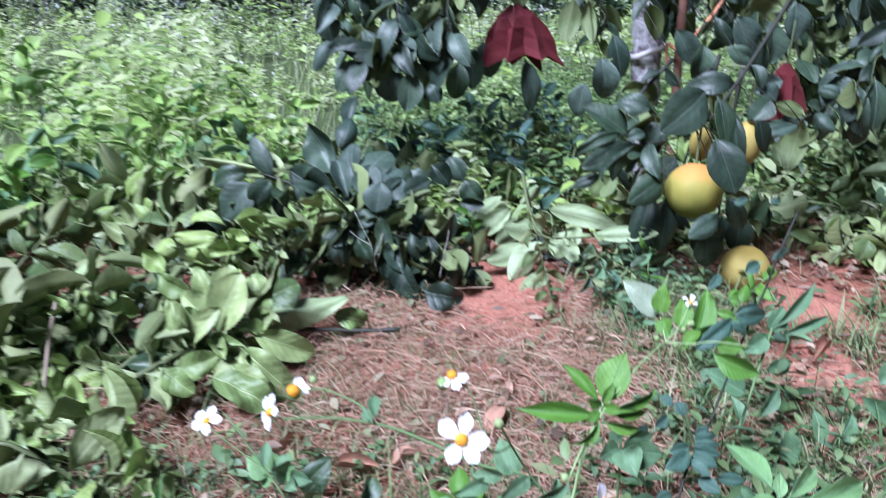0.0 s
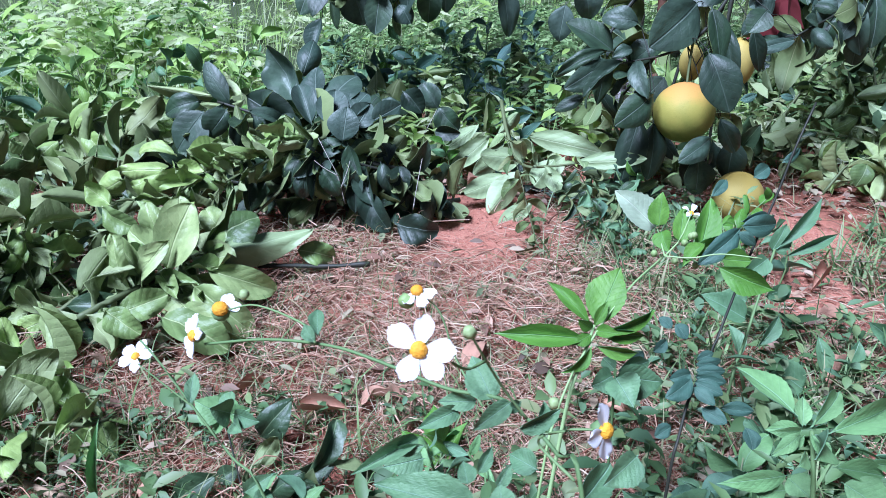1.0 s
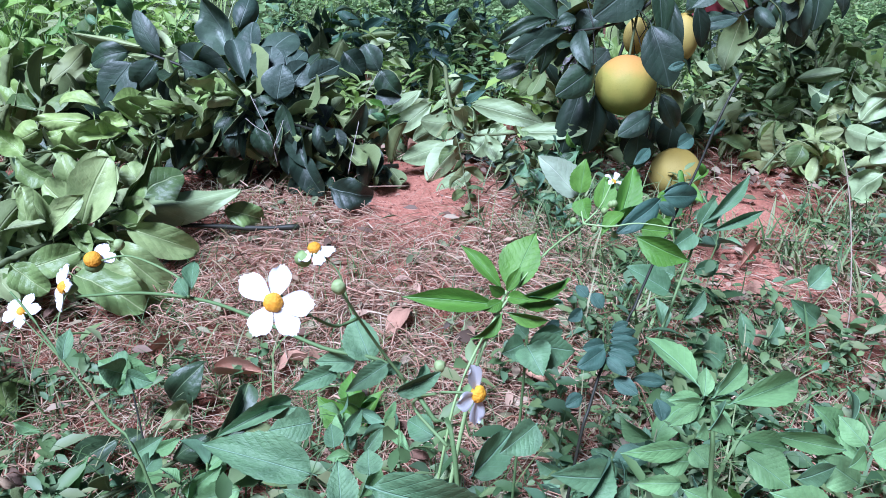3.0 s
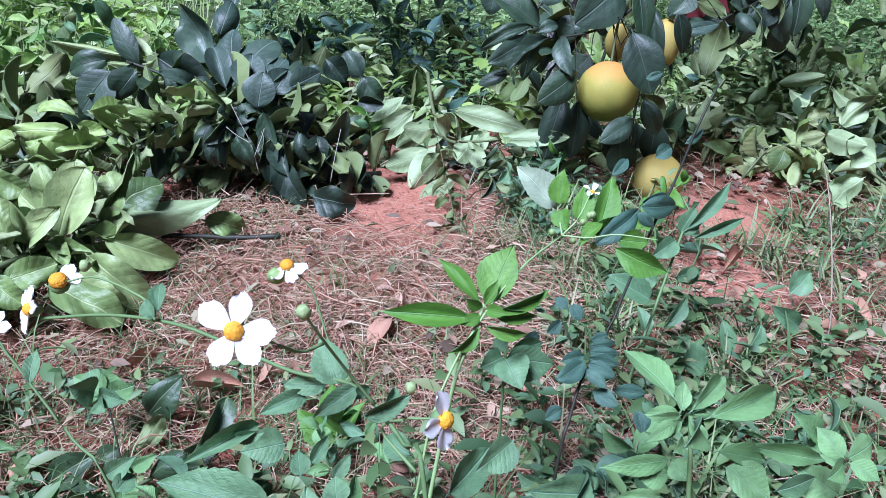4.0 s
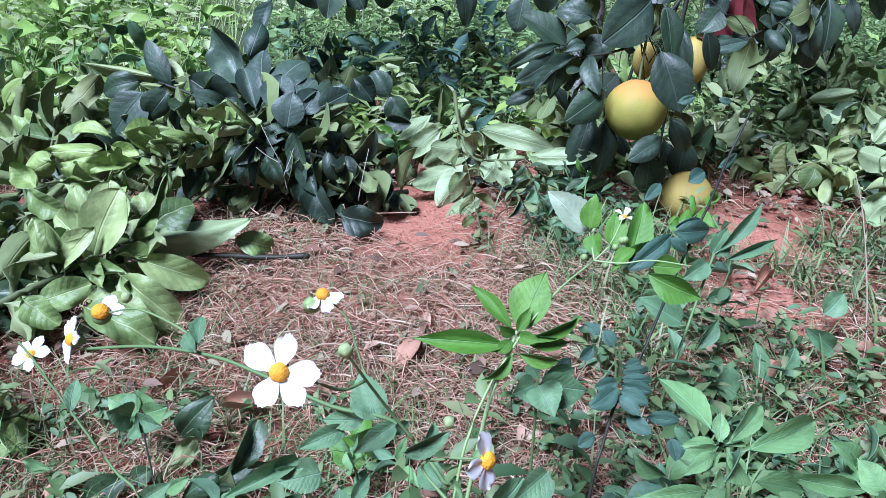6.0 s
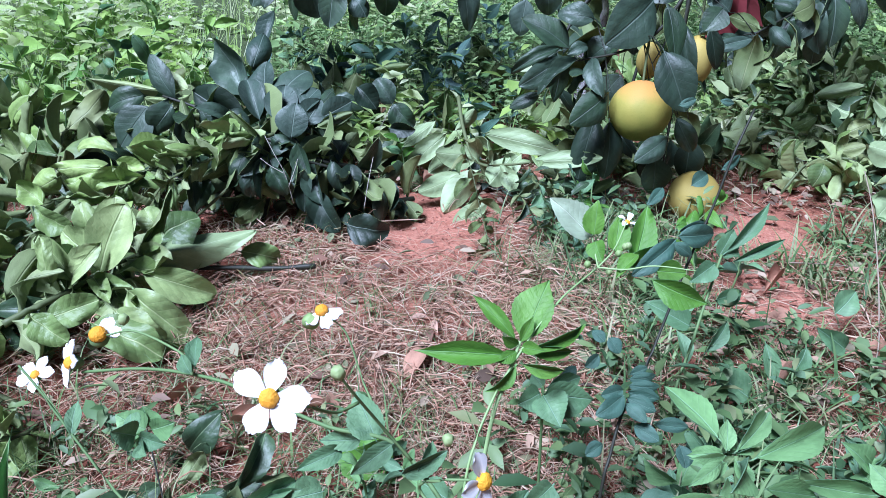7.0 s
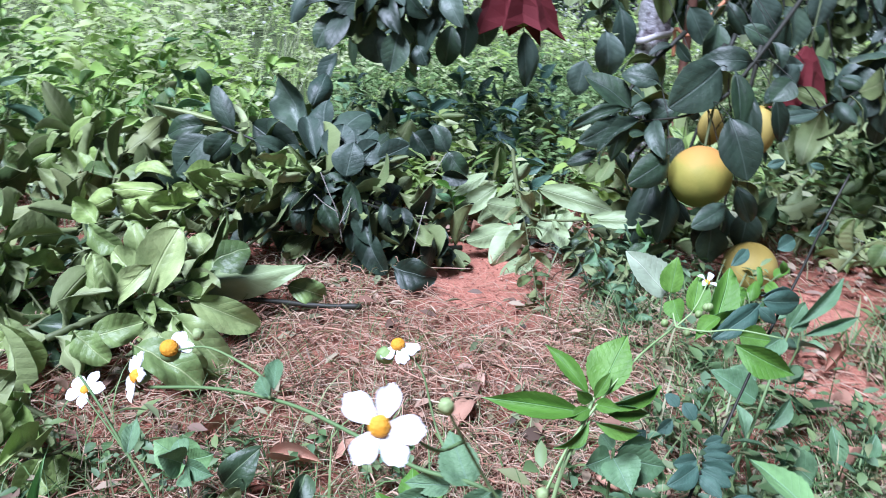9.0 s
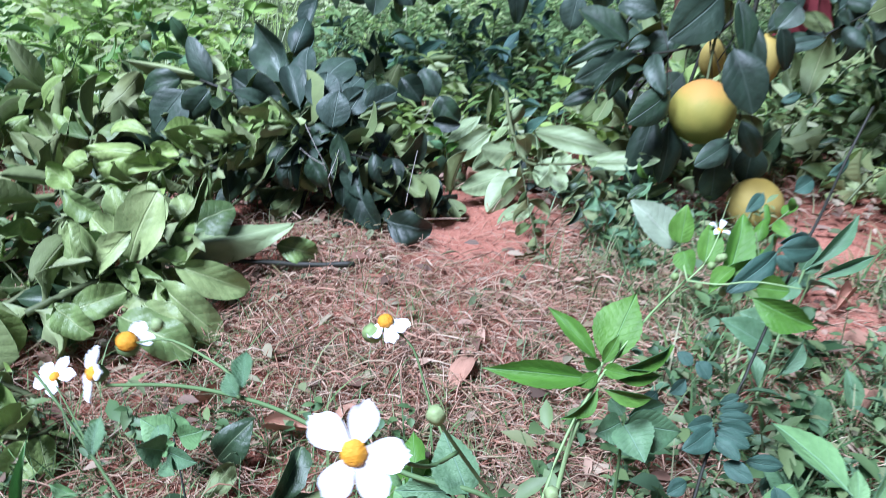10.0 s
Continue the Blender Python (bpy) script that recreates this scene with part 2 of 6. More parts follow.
def soil_material():
    m, nt, b = material("red_soil")
    at = nt.nodes.new("ShaderNodeTexCoord").outputs["Object"]
    big, mid, fine = noise_at(nt, at, 3.0), noise_at(nt, at, 22.0, 6.0, 0.65), noise_at(nt, at, 160.0, 5.0, 0.7)
    sep = nt.nodes.new("ShaderNodeSeparateXYZ")
    nt.links.new(at, sep.inputs[0])
    col = blend(nt, ramp(nt, mid, 0.3, 0.7), (0.38, 0.14, 0.09), (0.56, 0.24, 0.165))
    col = blend(nt, ramp(nt, fine, 0.45, 0.75), col, (0.66, 0.35, 0.25))
    # Humus under the straw, kept dark to paint the shadow gaps between stalks.
    humus_and_shade = blend(nt, ramp(nt, mid, 0.35, 0.65), (0.13, 0.048, 0.03), (0.44, 0.17, 0.11))
    clean = None
    for cx, cy, rx, ry in ((0.14, 1.60, 0.18, 0.21), (0.84, 1.66, 0.13, 0.15), (0.36, 1.22, 0.12, 0.06), (0.0, 1.30, 0.20, 0.10), (0.72, 1.36, 0.11, 0.13)):
        dx = maths(nt, "DIVIDE", maths(nt, "SUBTRACT", sep.outputs[0], cx), rx)
        dy = maths(nt, "DIVIDE", maths(nt, "SUBTRACT", sep.outputs[1], cy), ry)
        d = maths(nt, "ADD", maths(nt, "MULTIPLY", dx, dx), maths(nt, "MULTIPLY", dy, dy))
        clean = d if clean is None else maths(nt, "MINIMUM", clean, d)
    trodden = ramp(nt, maths(nt, "ADD", clean, maths(nt, "ADD", maths(nt, "MULTIPLY", maths(nt, "SUBTRACT", mid, 0.5), 2.2), maths(nt, "MULTIPLY", maths(nt, "SUBTRACT", noise_at(nt, at, 8.0), 0.5), 5.0))), 1.9, 0.4)
    col = blend(nt, trodden, humus_and_shade, col)
    ox, oy = maths(nt, "SUBTRACT", sep.outputs[0], 0.3), maths(nt, "SUBTRACT", sep.outputs[1], 1.0)
    away = maths(nt, "SQRT", maths(nt, "ADD", maths(nt, "MULTIPLY", ox, ox), maths(nt, "MULTIPLY", oy, oy)))
    far = ramp(nt, maths(nt, "ADD", away, maths(nt, "MULTIPLY", big, 1.2)), 1.9, 3.0)
    col = blend(nt, far, col, (0.07, 0.09, 0.04))
    nt.links.new(col, b.inputs["Base Color"])
    b.inputs["Roughness"].default_value = 0.95
    b.inputs["Specular IOR Level"].default_value = 0.2
    relief(nt, b, maths(nt, "ADD", mid, maths(nt, "MULTIPLY", fine, 0.6)), 0.9, 0.012)
    return m


SOIL = soil_material()


def peel_material(name, low, high, blush):
    m, nt, b = material(name)
    at = nt.nodes.new("ShaderNodeTexCoord").outputs["Object"]
    sep = nt.nodes.new("ShaderNodeSeparateXYZ")
    nt.links.new(at, sep.inputs[0])
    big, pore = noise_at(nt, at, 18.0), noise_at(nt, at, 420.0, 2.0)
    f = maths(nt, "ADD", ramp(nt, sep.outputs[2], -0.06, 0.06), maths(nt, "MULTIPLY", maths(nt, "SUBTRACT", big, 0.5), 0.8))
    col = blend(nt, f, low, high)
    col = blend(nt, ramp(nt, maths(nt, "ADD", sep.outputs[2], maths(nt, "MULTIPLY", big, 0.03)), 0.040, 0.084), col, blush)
    col = blend(nt, maths(nt, "MULTIPLY", ramp(nt, pore, 0.6, 0.75), 0.25), col, tuple(c * 0.5 for c in low))
    nt.links.new(col, b.inputs["Base Color"])
    b.inputs["Roughness"].default_value = 0.62
    b.inputs["Specular IOR Level"].default_value = 0.3
    relief(nt, b, pore, 0.35, 0.0015)
    return m


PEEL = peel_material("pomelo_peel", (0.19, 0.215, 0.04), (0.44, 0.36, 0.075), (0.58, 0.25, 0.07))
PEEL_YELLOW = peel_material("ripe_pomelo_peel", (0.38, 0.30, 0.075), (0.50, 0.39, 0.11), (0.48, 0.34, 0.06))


def bark_material():
    m, nt, b = material("lichen_bark")
    at = nt.nodes.new("ShaderNodeTexCoord").outputs["Object"]
    big, fine = noise_at(nt, at, 14.0, 5.0), noise_at(nt, at, 90.0, 5.0)
    col = blend(nt, ramp(nt, fine, 0.35, 0.7), (0.14, 0.10, 0.12), (0.58, 0.52, 0.57))
    col = blend(nt, ramp(nt, big, 0.44, 0.54), col, (0.92, 0.88, 0.94))
    nt.links.new(col, b.inputs["Base Color"])
    b.inputs["Roughness"].default_value = 0.9
    relief(nt, b, maths(nt, "ADD", fine, big), 0.8, 0.01)
    return m


BARK = bark_material()
BAG = plain_material("red_bag_paper", (0.17, 0.020, 0.028), (0.23, 0.036, 0.042), 0.75, 35, 0.5)
TAPE = plain_material("pale_tape", (0.72, 0.66, 0.66), (0.82, 0.78, 0.77), 0.5, 40)
CORD = plain_material("orange_cord", (0.6, 0.2, 0.08), (0.7, 0.3, 0.16), 0.6, 80)
STAKE_PALE = plain_material("dry_stick_bark", (0.24, 0.16, 0.10), (0.40, 0.29, 0.19), 0.85, 90, 0.5)
STAKE = plain_material("stake_wood", (0.16, 0.07, 0.05), (0.27, 0.13, 0.09), 0.8, 40, 0.5)

# ---- building blocks ----
WORLD_OF = {}


def mound(x, y):
    """The lie of the land: a low swell under the cut branches."""
    a = 0.5 * (1 + math.tanh((y - 1.12) / 0.18))
    b = 0.5 * (1 - math.tanh((x - 0.50) / 0.16))
    z = 0.046 * a * b + 0.004
    d = math.hypot(x, y)
    z += 0.010 * noise.noise((x * 2.1, y * 2.1, 0.3)) + 0.006 * noise.noise((x * 7.0, y * 7.0, 2.0))
    if d > 4:
        z += min(1.0, (d - 4) / 8) * 0.18 * noise.noise((x * 0.13, y * 0.13, 5.0))
    return z


def thing(name, at=(0, 0, 0), **tags):
    ob = new(name)
    ob.empty_display_size = 0.02
    ob.matrix_basis = Matrix.Translation(at)
    WORLD_OF[ob] = ob.matrix_basis.copy()
    return tagged(ob, **tags)


def put(name, data, parent, m, label=""):
    """A mesh as a part of a thing (or of one of its parts), at the pose m in the world."""
    ob = new(name, data)
    ob.parent = parent
    ob.matrix_basis = WORLD_OF[parent].inverted() @ m
    WORLD_OF[ob] = m
    if label:
        ob["label"] = label
    return ob


def mesh_of(name, verts, faces, *mats, smooth=True, slots=None):
    me = bpy.data.meshes.new(name)
    me.from_pydata(verts, [], faces)
    for mat in mats:
        me.materials.append(mat)
    if smooth:
        me.polygons.foreach_set("use_smooth", [True] * len(me.polygons))
    if slots is not None:
        me.polygons.foreach_set("material_index", slots)
    me.update()
    return me


def curve_points(points, steps=5):
    """A smooth line through a few points."""
    p = [Vector(q) for q in points]
    if len(p) < 3:
        return p
    p = [p[0] * 2 - p[1]] + p + [p[-1] * 2 - p[-2]]
    out = []
    for i in range(1, len(p) - 2):
        a, b, c, d = p[i - 1:i + 3]
        for k in range(steps):
            t = k / steps
            out.append(0.5 * (2 * b + (c - a) * t + (2 * a - 5 * b + 4 * c - d) * t * t + (3 * b - a - 3 * c + d) * t ** 3))
    return out + [p[-2]]


def tube_mesh(name, points, r0, r1, mat, sides=7, knobs=0.0, steps=5):
    line = curve_points(points, steps)
    verts, faces, n = [], [], len(line)
    for i, q in enumerate(line):
        way = (line[min(i + 1, n - 1)] - line[max(i - 1, 0)]).normalized()
        u = way.orthogonal().normalized()
        w = way.cross(u)
        r = r0 + (r1 - r0) * i / (n - 1)
        for k in range(sides):
            a = 2 * math.pi * k / sides
            rr = r * (1 + knobs * noise.noise(q * 40 + Vector((math.cos(a), math.sin(a), 0))))
            verts.append(q + u * (rr * math.cos(a)) + w * (rr * math.sin(a)))
    for i in range(n - 1):
        for k in range(sides):
            j = (k + 1) % sides
            faces.append((i * sides + k, i * sides + j, (i + 1) * sides + j, (i + 1) * sides + k))
    faces.append(tuple(reversed(range(sides))))
    faces.append(tuple(range((n - 1) * sides, n * sides)))
    return mesh_of(name, verts, faces, mat)


def tube(name, points, r0, r1, mat, parent, label="", **more):
    return put(name, tube_mesh(name, points, r0, r1, mat, **more), parent, Matrix.Identity(4), label)


SHAPES = {
    # fold, droop, roll, wave, power of the base, power of the tip, teeth, margin turned down
    0: (0.22, 0.26, 0.5, 0.022, 0.76, 0.64, 0.0, 0.20),
    1: (0.50, 0.30, 0.7, 0.032, 0.76, 0.55, 0.0, 0.22),
    2: (0.26, 0.80, 1.3, 0.040, 0.74, 0.60, 0.0, 0.30),
    3: (0.0, 0.40, 3.4, 0.030, 0.76, 0.62, 0.0, 0.0),
    4: (0.30, 0.55, 1.7, 0.095, 0.68, 0.52, 0.0, 0.40),
    5: (0.34, 0.24, 0.3, 0.024, 0.55, 0.92, 0.020, 0.12),
    6: (0.26, 0.34, 0.0, 0.016, 0.9, 1.35, 0.014, 0.0),
    7: (0.08, 0.06, 0.0, 0.006, 0.6, 0.6, 0.0, 0.0),
    8: (0.40, 0.46, 1.1, 0.075, 0.66, 0.42, 0.0, 0.34),
    9: (0.55, 0.50, 1.6, 0.070, 0.70, 0.46, 0.0, 0.30),
    11: (0.42, 0.16, 0.45, 0.045, 0.80, 0.50, 0.0, 0.05),
    10: (0.20, 0.16, 0.0, 0.012, 0.78, 1.25, 0.016, 0.06),
}
BLUNT = {True: (0.0, 0.05, 0.11, 0.2, 0.31, 0.43, 0.55, 0.67, 0.78, 0.87, 0.94, 0.98, 1.0), False: (0.0, 0.06, 0.17, 0.33, 0.52, 0.70, 0.85, 0.95, 1.0)}
LEAF_MESH = {}


def leaf_mesh(kind, palette, variant=0, fine=True):
    """A leaf one unit long and one wide, along +y from its stalk, its upper face towards +z; two faces and a rim."""
    key = (kind, palette, variant, fine)
    if key in LEAF_MESH:
        return LEAF_MESH[key]
    fold, droop, roll, wave, pb, pt, teeth, turned = SHAPES[kind]
    rnd = random.Random(kind * 31 + variant * 7 + 5)
    fold *= rnd.uniform(0.6, 1.4)
    droop *= rnd.uniform(0.3, 1.6) * (-1 if kind in (1, 4) and variant % 4 == 3 else 1)
    turned *= rnd.uniform(0.4, 1.6)
    roll *= rnd.uniform(0.6, 1.2) * (-1 if roll < 3 and variant % 3 == 2 else 1)
    bend, ph, lop = rnd.uniform(-0.09, 0.09), rnd.uniform(0, 6), rnd.uniform(-0.10, 0.10)
    steps = [i / 20 for i in range(21)] if teeth and fine else [i / 10 for i in range(11)] if teeth else BLUNT[fine]
    rows_n, cols = len(steps) - 1, (6 if fine and not teeth else 4)
    grid = []
    for i, s in enumerate(steps):
        t = max(0.0, (s - 0.05) / 0.95)
        half = 0.5 * (math.sin(math.pi * t ** (0.72 if kind == 5 else 0.92)) ** (pb if t < (0.38 if kind == 5 else 0.47) else pt)) if 0 < t < 1 else 0.0
        half = max(half, 0.012 if t < 0.5 else 0.004)
        if teeth and 0 < t < 1:
            half += teeth * (1 if i % 2 else -0.6) * math.sin(math.pi * t)
        line = []
        for j in range(cols + 1):
            c = 2 * j / cols - 1
            wide = half * (1 + lop * (1 if c > 0 else -1))
            x, z = c * wide, 0.0
            if roll:
                a = c * roll * 0.5
                x, z = wide * math.sin(a) / (roll * 0.5), half * (1 - math.cos(a)) / (roll * 0.5)
            z += fold * abs(c) * half - turned * abs(c) ** 3 * half
            z += wave * math.sin(6 * s + ph + 1.6 * c) * abs(c) + wave * 0.5 * math.sin(13 * s + ph * 2) * c * abs(c)
            z += 1.1 * wave * noise.noise((c * 1.3 + variant * 3.1, s * 3.6, kind * 1.7 + ph))
            if kind in (4, 8, 9):
                z += (0.045 if kind == 4 else 0.025) * math.sin(12 * s + ph * 3 + c) * c * c + 0.05 * noise.noise((c * 2.2 + variant, s * 5.0, ph)) * (1 - abs(2 * s - 1) ** 4)
            z -= droop * (s - 0.45) ** 2 - droop * 0.2
            line.append(Vector((x + bend * math.sin(math.pi * s), s, z)))
        grid.append(line)
    n, w = rows_n + 1, cols + 1
    thick = Vector((0, 0, 0.005))
    verts = [v + thick for line in grid for v in line] + [v - thick for line in grid for v in line]
    off, faces, slots = n * w, [], []
    for i in range(rows_n):
        for j in range(cols):
            a, b, c, d = i * w + j, i * w + j + 1, (i + 1) * w + j + 1, (i + 1) * w + j
            # both faces split along the same diagonal, so that they never cross
            faces += [(a, b, c), (a, c, d), (off + c, off + b, off + a), (off + d, off + c, off + a)]
            slots += [0, 0, 1, 1]
    # the rim has corners of its own, so that the two faces stay crisp at the margin
    edge = [j for j in range(w)] + [i * w + cols for i in range(1, n)] + [rows_n * w + j for j in range(cols - 1, -1, -1)] + [i * w for i in range(rows_n - 1, 0, -1)]
    at = len(verts)
    verts += [verts[k] for k in edge] + [verts[off + k] for k in edge]
    m = len(edge)
    for k in range(m):
        q = (k + 1) % m
        faces.append((at + q, at + k, at + m + k, at + m + q))
        slots.append(1)
    LEAF_MESH[key] = mesh_of("leaf", verts, faces, *PALETTE[palette], slots=slots)
    return LEAF_MESH[key]


def leaf_pose(base, tip, width, up, twist=0.0):
    base, tip = Vector(base), Vector(tip)
    y = tip - base
    length = y.length
    y.normalize()
    z = Vector(up) - y * y.dot(Vector(up))
    z = z.normalized() if z.length > 1e-4 else y.orthogonal().normalized()
    z = Matrix.Rotation(radians(twist), 3, y) @ z
    x = y.cross(z)
    m = Matrix.Identity(4)
    for i in range(3):
        m[i][0], m[i][1], m[i][2], m[i][3] = x[i] * width, y[i] * length, z[i] * length, base[i]
    return m


OPEN_SIDE = (0.0, -0.90, 0.43)   # leaves turn to the open, light side of the orchard lane


def set_leaves(parent, rows, palette, seed=1, name="leaf"):
    rnd = random.Random(seed)
    for bx, by, bz, tx, ty, tz, w, twist, kind in rows:
        up = Vector(OPEN_SIDE) * (1 if w > 0 else -1)
        m = leaf_pose((bx, by, bz), (tx, ty, tz), abs(w), up, twist + rnd.uniform(-10, 10))
        put(name, leaf_mesh(kind, palette, rnd.randrange(7)), parent, m)


def leafy_line(parent, line, count, length, palette, seed, start=0.15, kinds=(0, 1, 2), spread=60, floor=True, flip=0.3, lift=0.0, ratio=0.5, name="leaf", clear=None):
    """Leaves set round a stem, alternating, pointing on and outwards."""
    rnd = random.Random(seed)
    pts = curve_points(line, 8)
    for i in range(count):
        s = start + (1 - start) * (i + rnd.random()) / count
        k = min(int(s * (len(pts) - 1)), len(pts) - 2)
        base = pts[k].lerp(pts[k + 1], s * (len(pts) - 1) - k)
        way = (pts[k + 1] - pts[k]).normalized()
        a = i * 2.4 + rnd.uniform(-0.5, 0.5)
        u = way.orthogonal().normalized()
        out = u * math.cos(a) + way.cross(u) * math.sin(a)
        el = radians(spread + rnd.uniform(-25, 25))
        d = (way * math.cos(el) + out * math.sin(el) + Vector((0, 0, lift))).normalized()
        ln = length * rnd.uniform(0.5, 1.25)
        tip = base + d * ln
        if clear and min(math.hypot(q.x - clear[0], q.z - clear[2]) for q in (base, tip, (base + tip) / 2)) < 0.085:
            continue    # the fruit has pushed the leaves aside
        if clear and any(abs(q.x + 0.03 - clear[0]) < 0.07 and 0 < q.z - clear[2] < 0.17 and q.y < 1.77 for q in (base, tip)):
            continue
        if floor and any((q.x + 0.12) ** 2 / 0.030 + (q.y - 1.48) ** 2 / 0.0085 < 1 for q in (base, tip, (base + tip) / 2)):
            continue    # bare ground between two branches
        if floor:
            g = mound(tip.x, tip.y) + 0.008
            if tip.z < g:
                tip.z = g + rnd.uniform(0, 0.01)
            g = mound(base.x, base.y) + 0.006
            if base.z < g:
                base = Vector((base.x, base.y, g))
        up = Vector((rnd.gauss(0, 0.8), rnd.gauss(-0.2, 0.8), 0.7))
        if rnd.random() < flip:
            up = -up
        m = leaf_pose(base, tip, ln * ratio * rnd.uniform(0.8, 1.15), up, rnd.uniform(-25, 25))
        put(name, leaf_mesh(rnd.choice(kinds), palette, rnd.randrange(7), False), parent, m)


def spray(name, blades, mat, label, category):
    """One mesh of many small pieces: an array of quads strips, four corners a quad."""
    verts = np.concatenate([b[0] for b in blades])
    faces, at = [], 0
    for v, f in blades:
        faces += [tuple(at + i for i in q) for q in f]
        at += len(v)
    ob = new(name, mesh_of(name, [tuple(v) for v in verts], faces, mat))
    return tagged(ob, label=label, category=category, kind="stuff")


def blade(x, y, z, length, width, yaw, lean, bend, segs=3):
    """A grass blade or straw: a bent tapering strip."""
    c, s = math.cos(yaw), math.sin(yaw)
    verts, px, pz, a = [], 0.0, 0.0, lean
    for i in range(segs + 1):
        w = width * (1 - 0.85 * i / segs) * 0.5
        verts += [(x + c * px - s * w, y + s * px + c * w, z + pz), (x + c * px + s * w, y + s * px - c * w, z + pz)]
        px += math.cos(a) * length / segs
        pz += math.sin(a) * length / segs
        a -= bend / segs
    return np.array(verts), [(2 * i, 2 * i + 1, 2 * i + 3, 2 * i + 2) for i in range(segs)]


def sprig_leaf(x, y, z, length, width, yaw, lean, roll, rough=False):
    """A small folded leaf; rough: of two faces only, for far crowns."""
    d = Vector((math.cos(yaw) * math.cos(lean), math.sin(yaw) * math.cos(lean), math.sin(lean)))
    u = d.orthogonal() if abs(d.z) > 0.98 else d.cross(Vector((0, 0, 1))).normalized()
    u = Matrix.Rotation(roll, 3, d) @ u
    n = u.cross(d)
    o = Vector((x, y, z))
    if rough:
        p = [o, o + d * length * 0.4 + u * width * 0.5 + n * width * 0.12, o + d * length * 0.4 - n * width * 0.06, o + d * length * 0.4 - u * width * 0.5 + n * width * 0.12, o + d * length - n * length * 0.08]
        return np.array([tuple(q) for q in p]), [(0, 1, 4, 2), (0, 2, 4, 3)]
    p = [o]
    for s, w, h in ((0.28, 0.42, 0.03), (0.62, 0.44, 0.0)):
        c = o + d * length * s + n * length * h
        p += [c + u * width * w + n * width * 0.12, c - n * width * 0.05, c - u * width * w + n * width * 0.12]
    p.append(o + d * length - n * length * 0.12)
    return np.array([tuple(q) for q in p]), [(0, 1, 2), (0, 2, 3), (1, 4, 5, 2), (2, 5, 6, 3), (4, 7, 5), (5, 7, 6)]

# ---- where leaves and stems stand: base, tip, width (minus: underside out), twist, shape ----
FRONT_a = [
    (-0.398, 1.27, 0.127, -0.351, 1.3, 0.233, 0.076, 0, 11),
    (-0.401, 1.36, 0.13, -0.395, 1.38, 0.218, 0.07, 8, 11),
    (-0.431, 1.37, 0.13, -0.462, 1.4, 0.201, 0.043, 0, 8),
    (-0.539, 1.4, 0.196, -0.479, 1.38, 0.16, 0.049, 25, 8),
    (-0.42, 1.33, 0.125, -0.482, 1.36, 0.165, 0.058, -20, 8),
    (-0.426, 1.25, 0.124, -0.476, 1.27, 0.196, 0.04, 10, 11),
    (-0.448, 1.22, 0.133, -0.459, 1.24, 0.204, 0.036, 0, 8),
    (-0.476, 1.2, 0.154, -0.425, 1.22, 0.158, -0.023, 30, 3),
    (-0.352, 1.31, 0.139, -0.29, 1.34, 0.243, 0.021, 35, 9),
    (-0.331, 1.4, 0.135, -0.368, 1.42, 0.181, 0.048, 0, 8),
]
FRONT_b = [
    (-0.21, 1.4, 0.106, -0.143, 1.42, 0.08, 0.048, 0, 8),
    (-0.333, 1.26, 0.135, -0.225, 1.28, 0.083, 0.054, -15, 11),
    (-0.367, 1.26, 0.136, -0.3, 1.28, 0.122, 0.029, -40, 9),
    (-0.342, 1.22, 0.128, -0.252, 1.2, 0.048, 0.077, -15, 8),
    (-0.445, 1.17, 0.103, -0.371, 1.19, 0.124, 0.051, 10, 8),
    (-0.38, 1.16, 0.105, -0.274, 1.14, 0.054, 0.061, -20, 8),
    (-0.354, 1.19, 0.109, -0.278, 1.17, 0.065, 0.053, 10, 8),
    (-0.447, 1.14, 0.128, -0.394, 1.12, 0.095, 0.046, 0, 8),
]
FRONT_d = [
    (-0.348, 1.29, 0.147, -0.178, 1.4, 0.143, -0.058, -15, 11),
]
FRONT_c = [
    (-0.338, 1.37, 0.14, -0.27, 1.4, 0.172, 0.074, -10, 8),
]
FRONT_STEM = [(-0.504, 1.17, 0.098), (-0.469, 1.2, 0.109), (-0.436, 1.24, 0.114), (-0.391, 1.28, 0.132), (-0.343, 1.31, 0.145)]
FRONT_STICK = [(-0.274, 1.37, 0.088), (-0.221, 1.378, 0.085), (-0.156, 1.381, 0.080), (-0.076, 1.374, 0.086)]
BAND_a = [
    (-0.449, 1.5, 0.226, -0.55, 1.52, 0.222, 0.053, 0, 4),
    (-0.524, 1.48, 0.22, -0.574, 1.48, 0.193, 0.05, -20, 4),
    (-0.429, 1.47, 0.23, -0.502, 1.45, 0.217, 0.042, 20, 4),
    (-0.456, 1.58, 0.232, -0.538, 1.6, 0.237, 0.037, 30, 2),
    (-0.448, 1.54, 0.23, -0.396, 1.54, 0.21, 0.029, 0, 4),
    (-0.413, 1.58, 0.251, -0.351, 1.58, 0.207, 0.04, 20, 4),
    (-0.48, 1.46, 0.205, -0.387, 1.5, 0.212, 0.038, -10, 4),
    (-0.327, 1.62, 0.207, -0.282, 1.62, 0.251, 0.027, 0, 0),
    (-0.531, 1.42, 0.189, -0.578, 1.44, 0.22, 0.043, 0, 4),
    (-0.492, 1.42, 0.205, -0.429, 1.44, 0.193, 0.031, 40, 4),
]
BAND_b = [
    (-0.288, 1.64, 0.273, -0.226, 1.64, 0.258, 0.045, 0, 4),
    (-0.287, 1.62, 0.239, -0.212, 1.62, 0.253, 0.029, 30, 4),
]
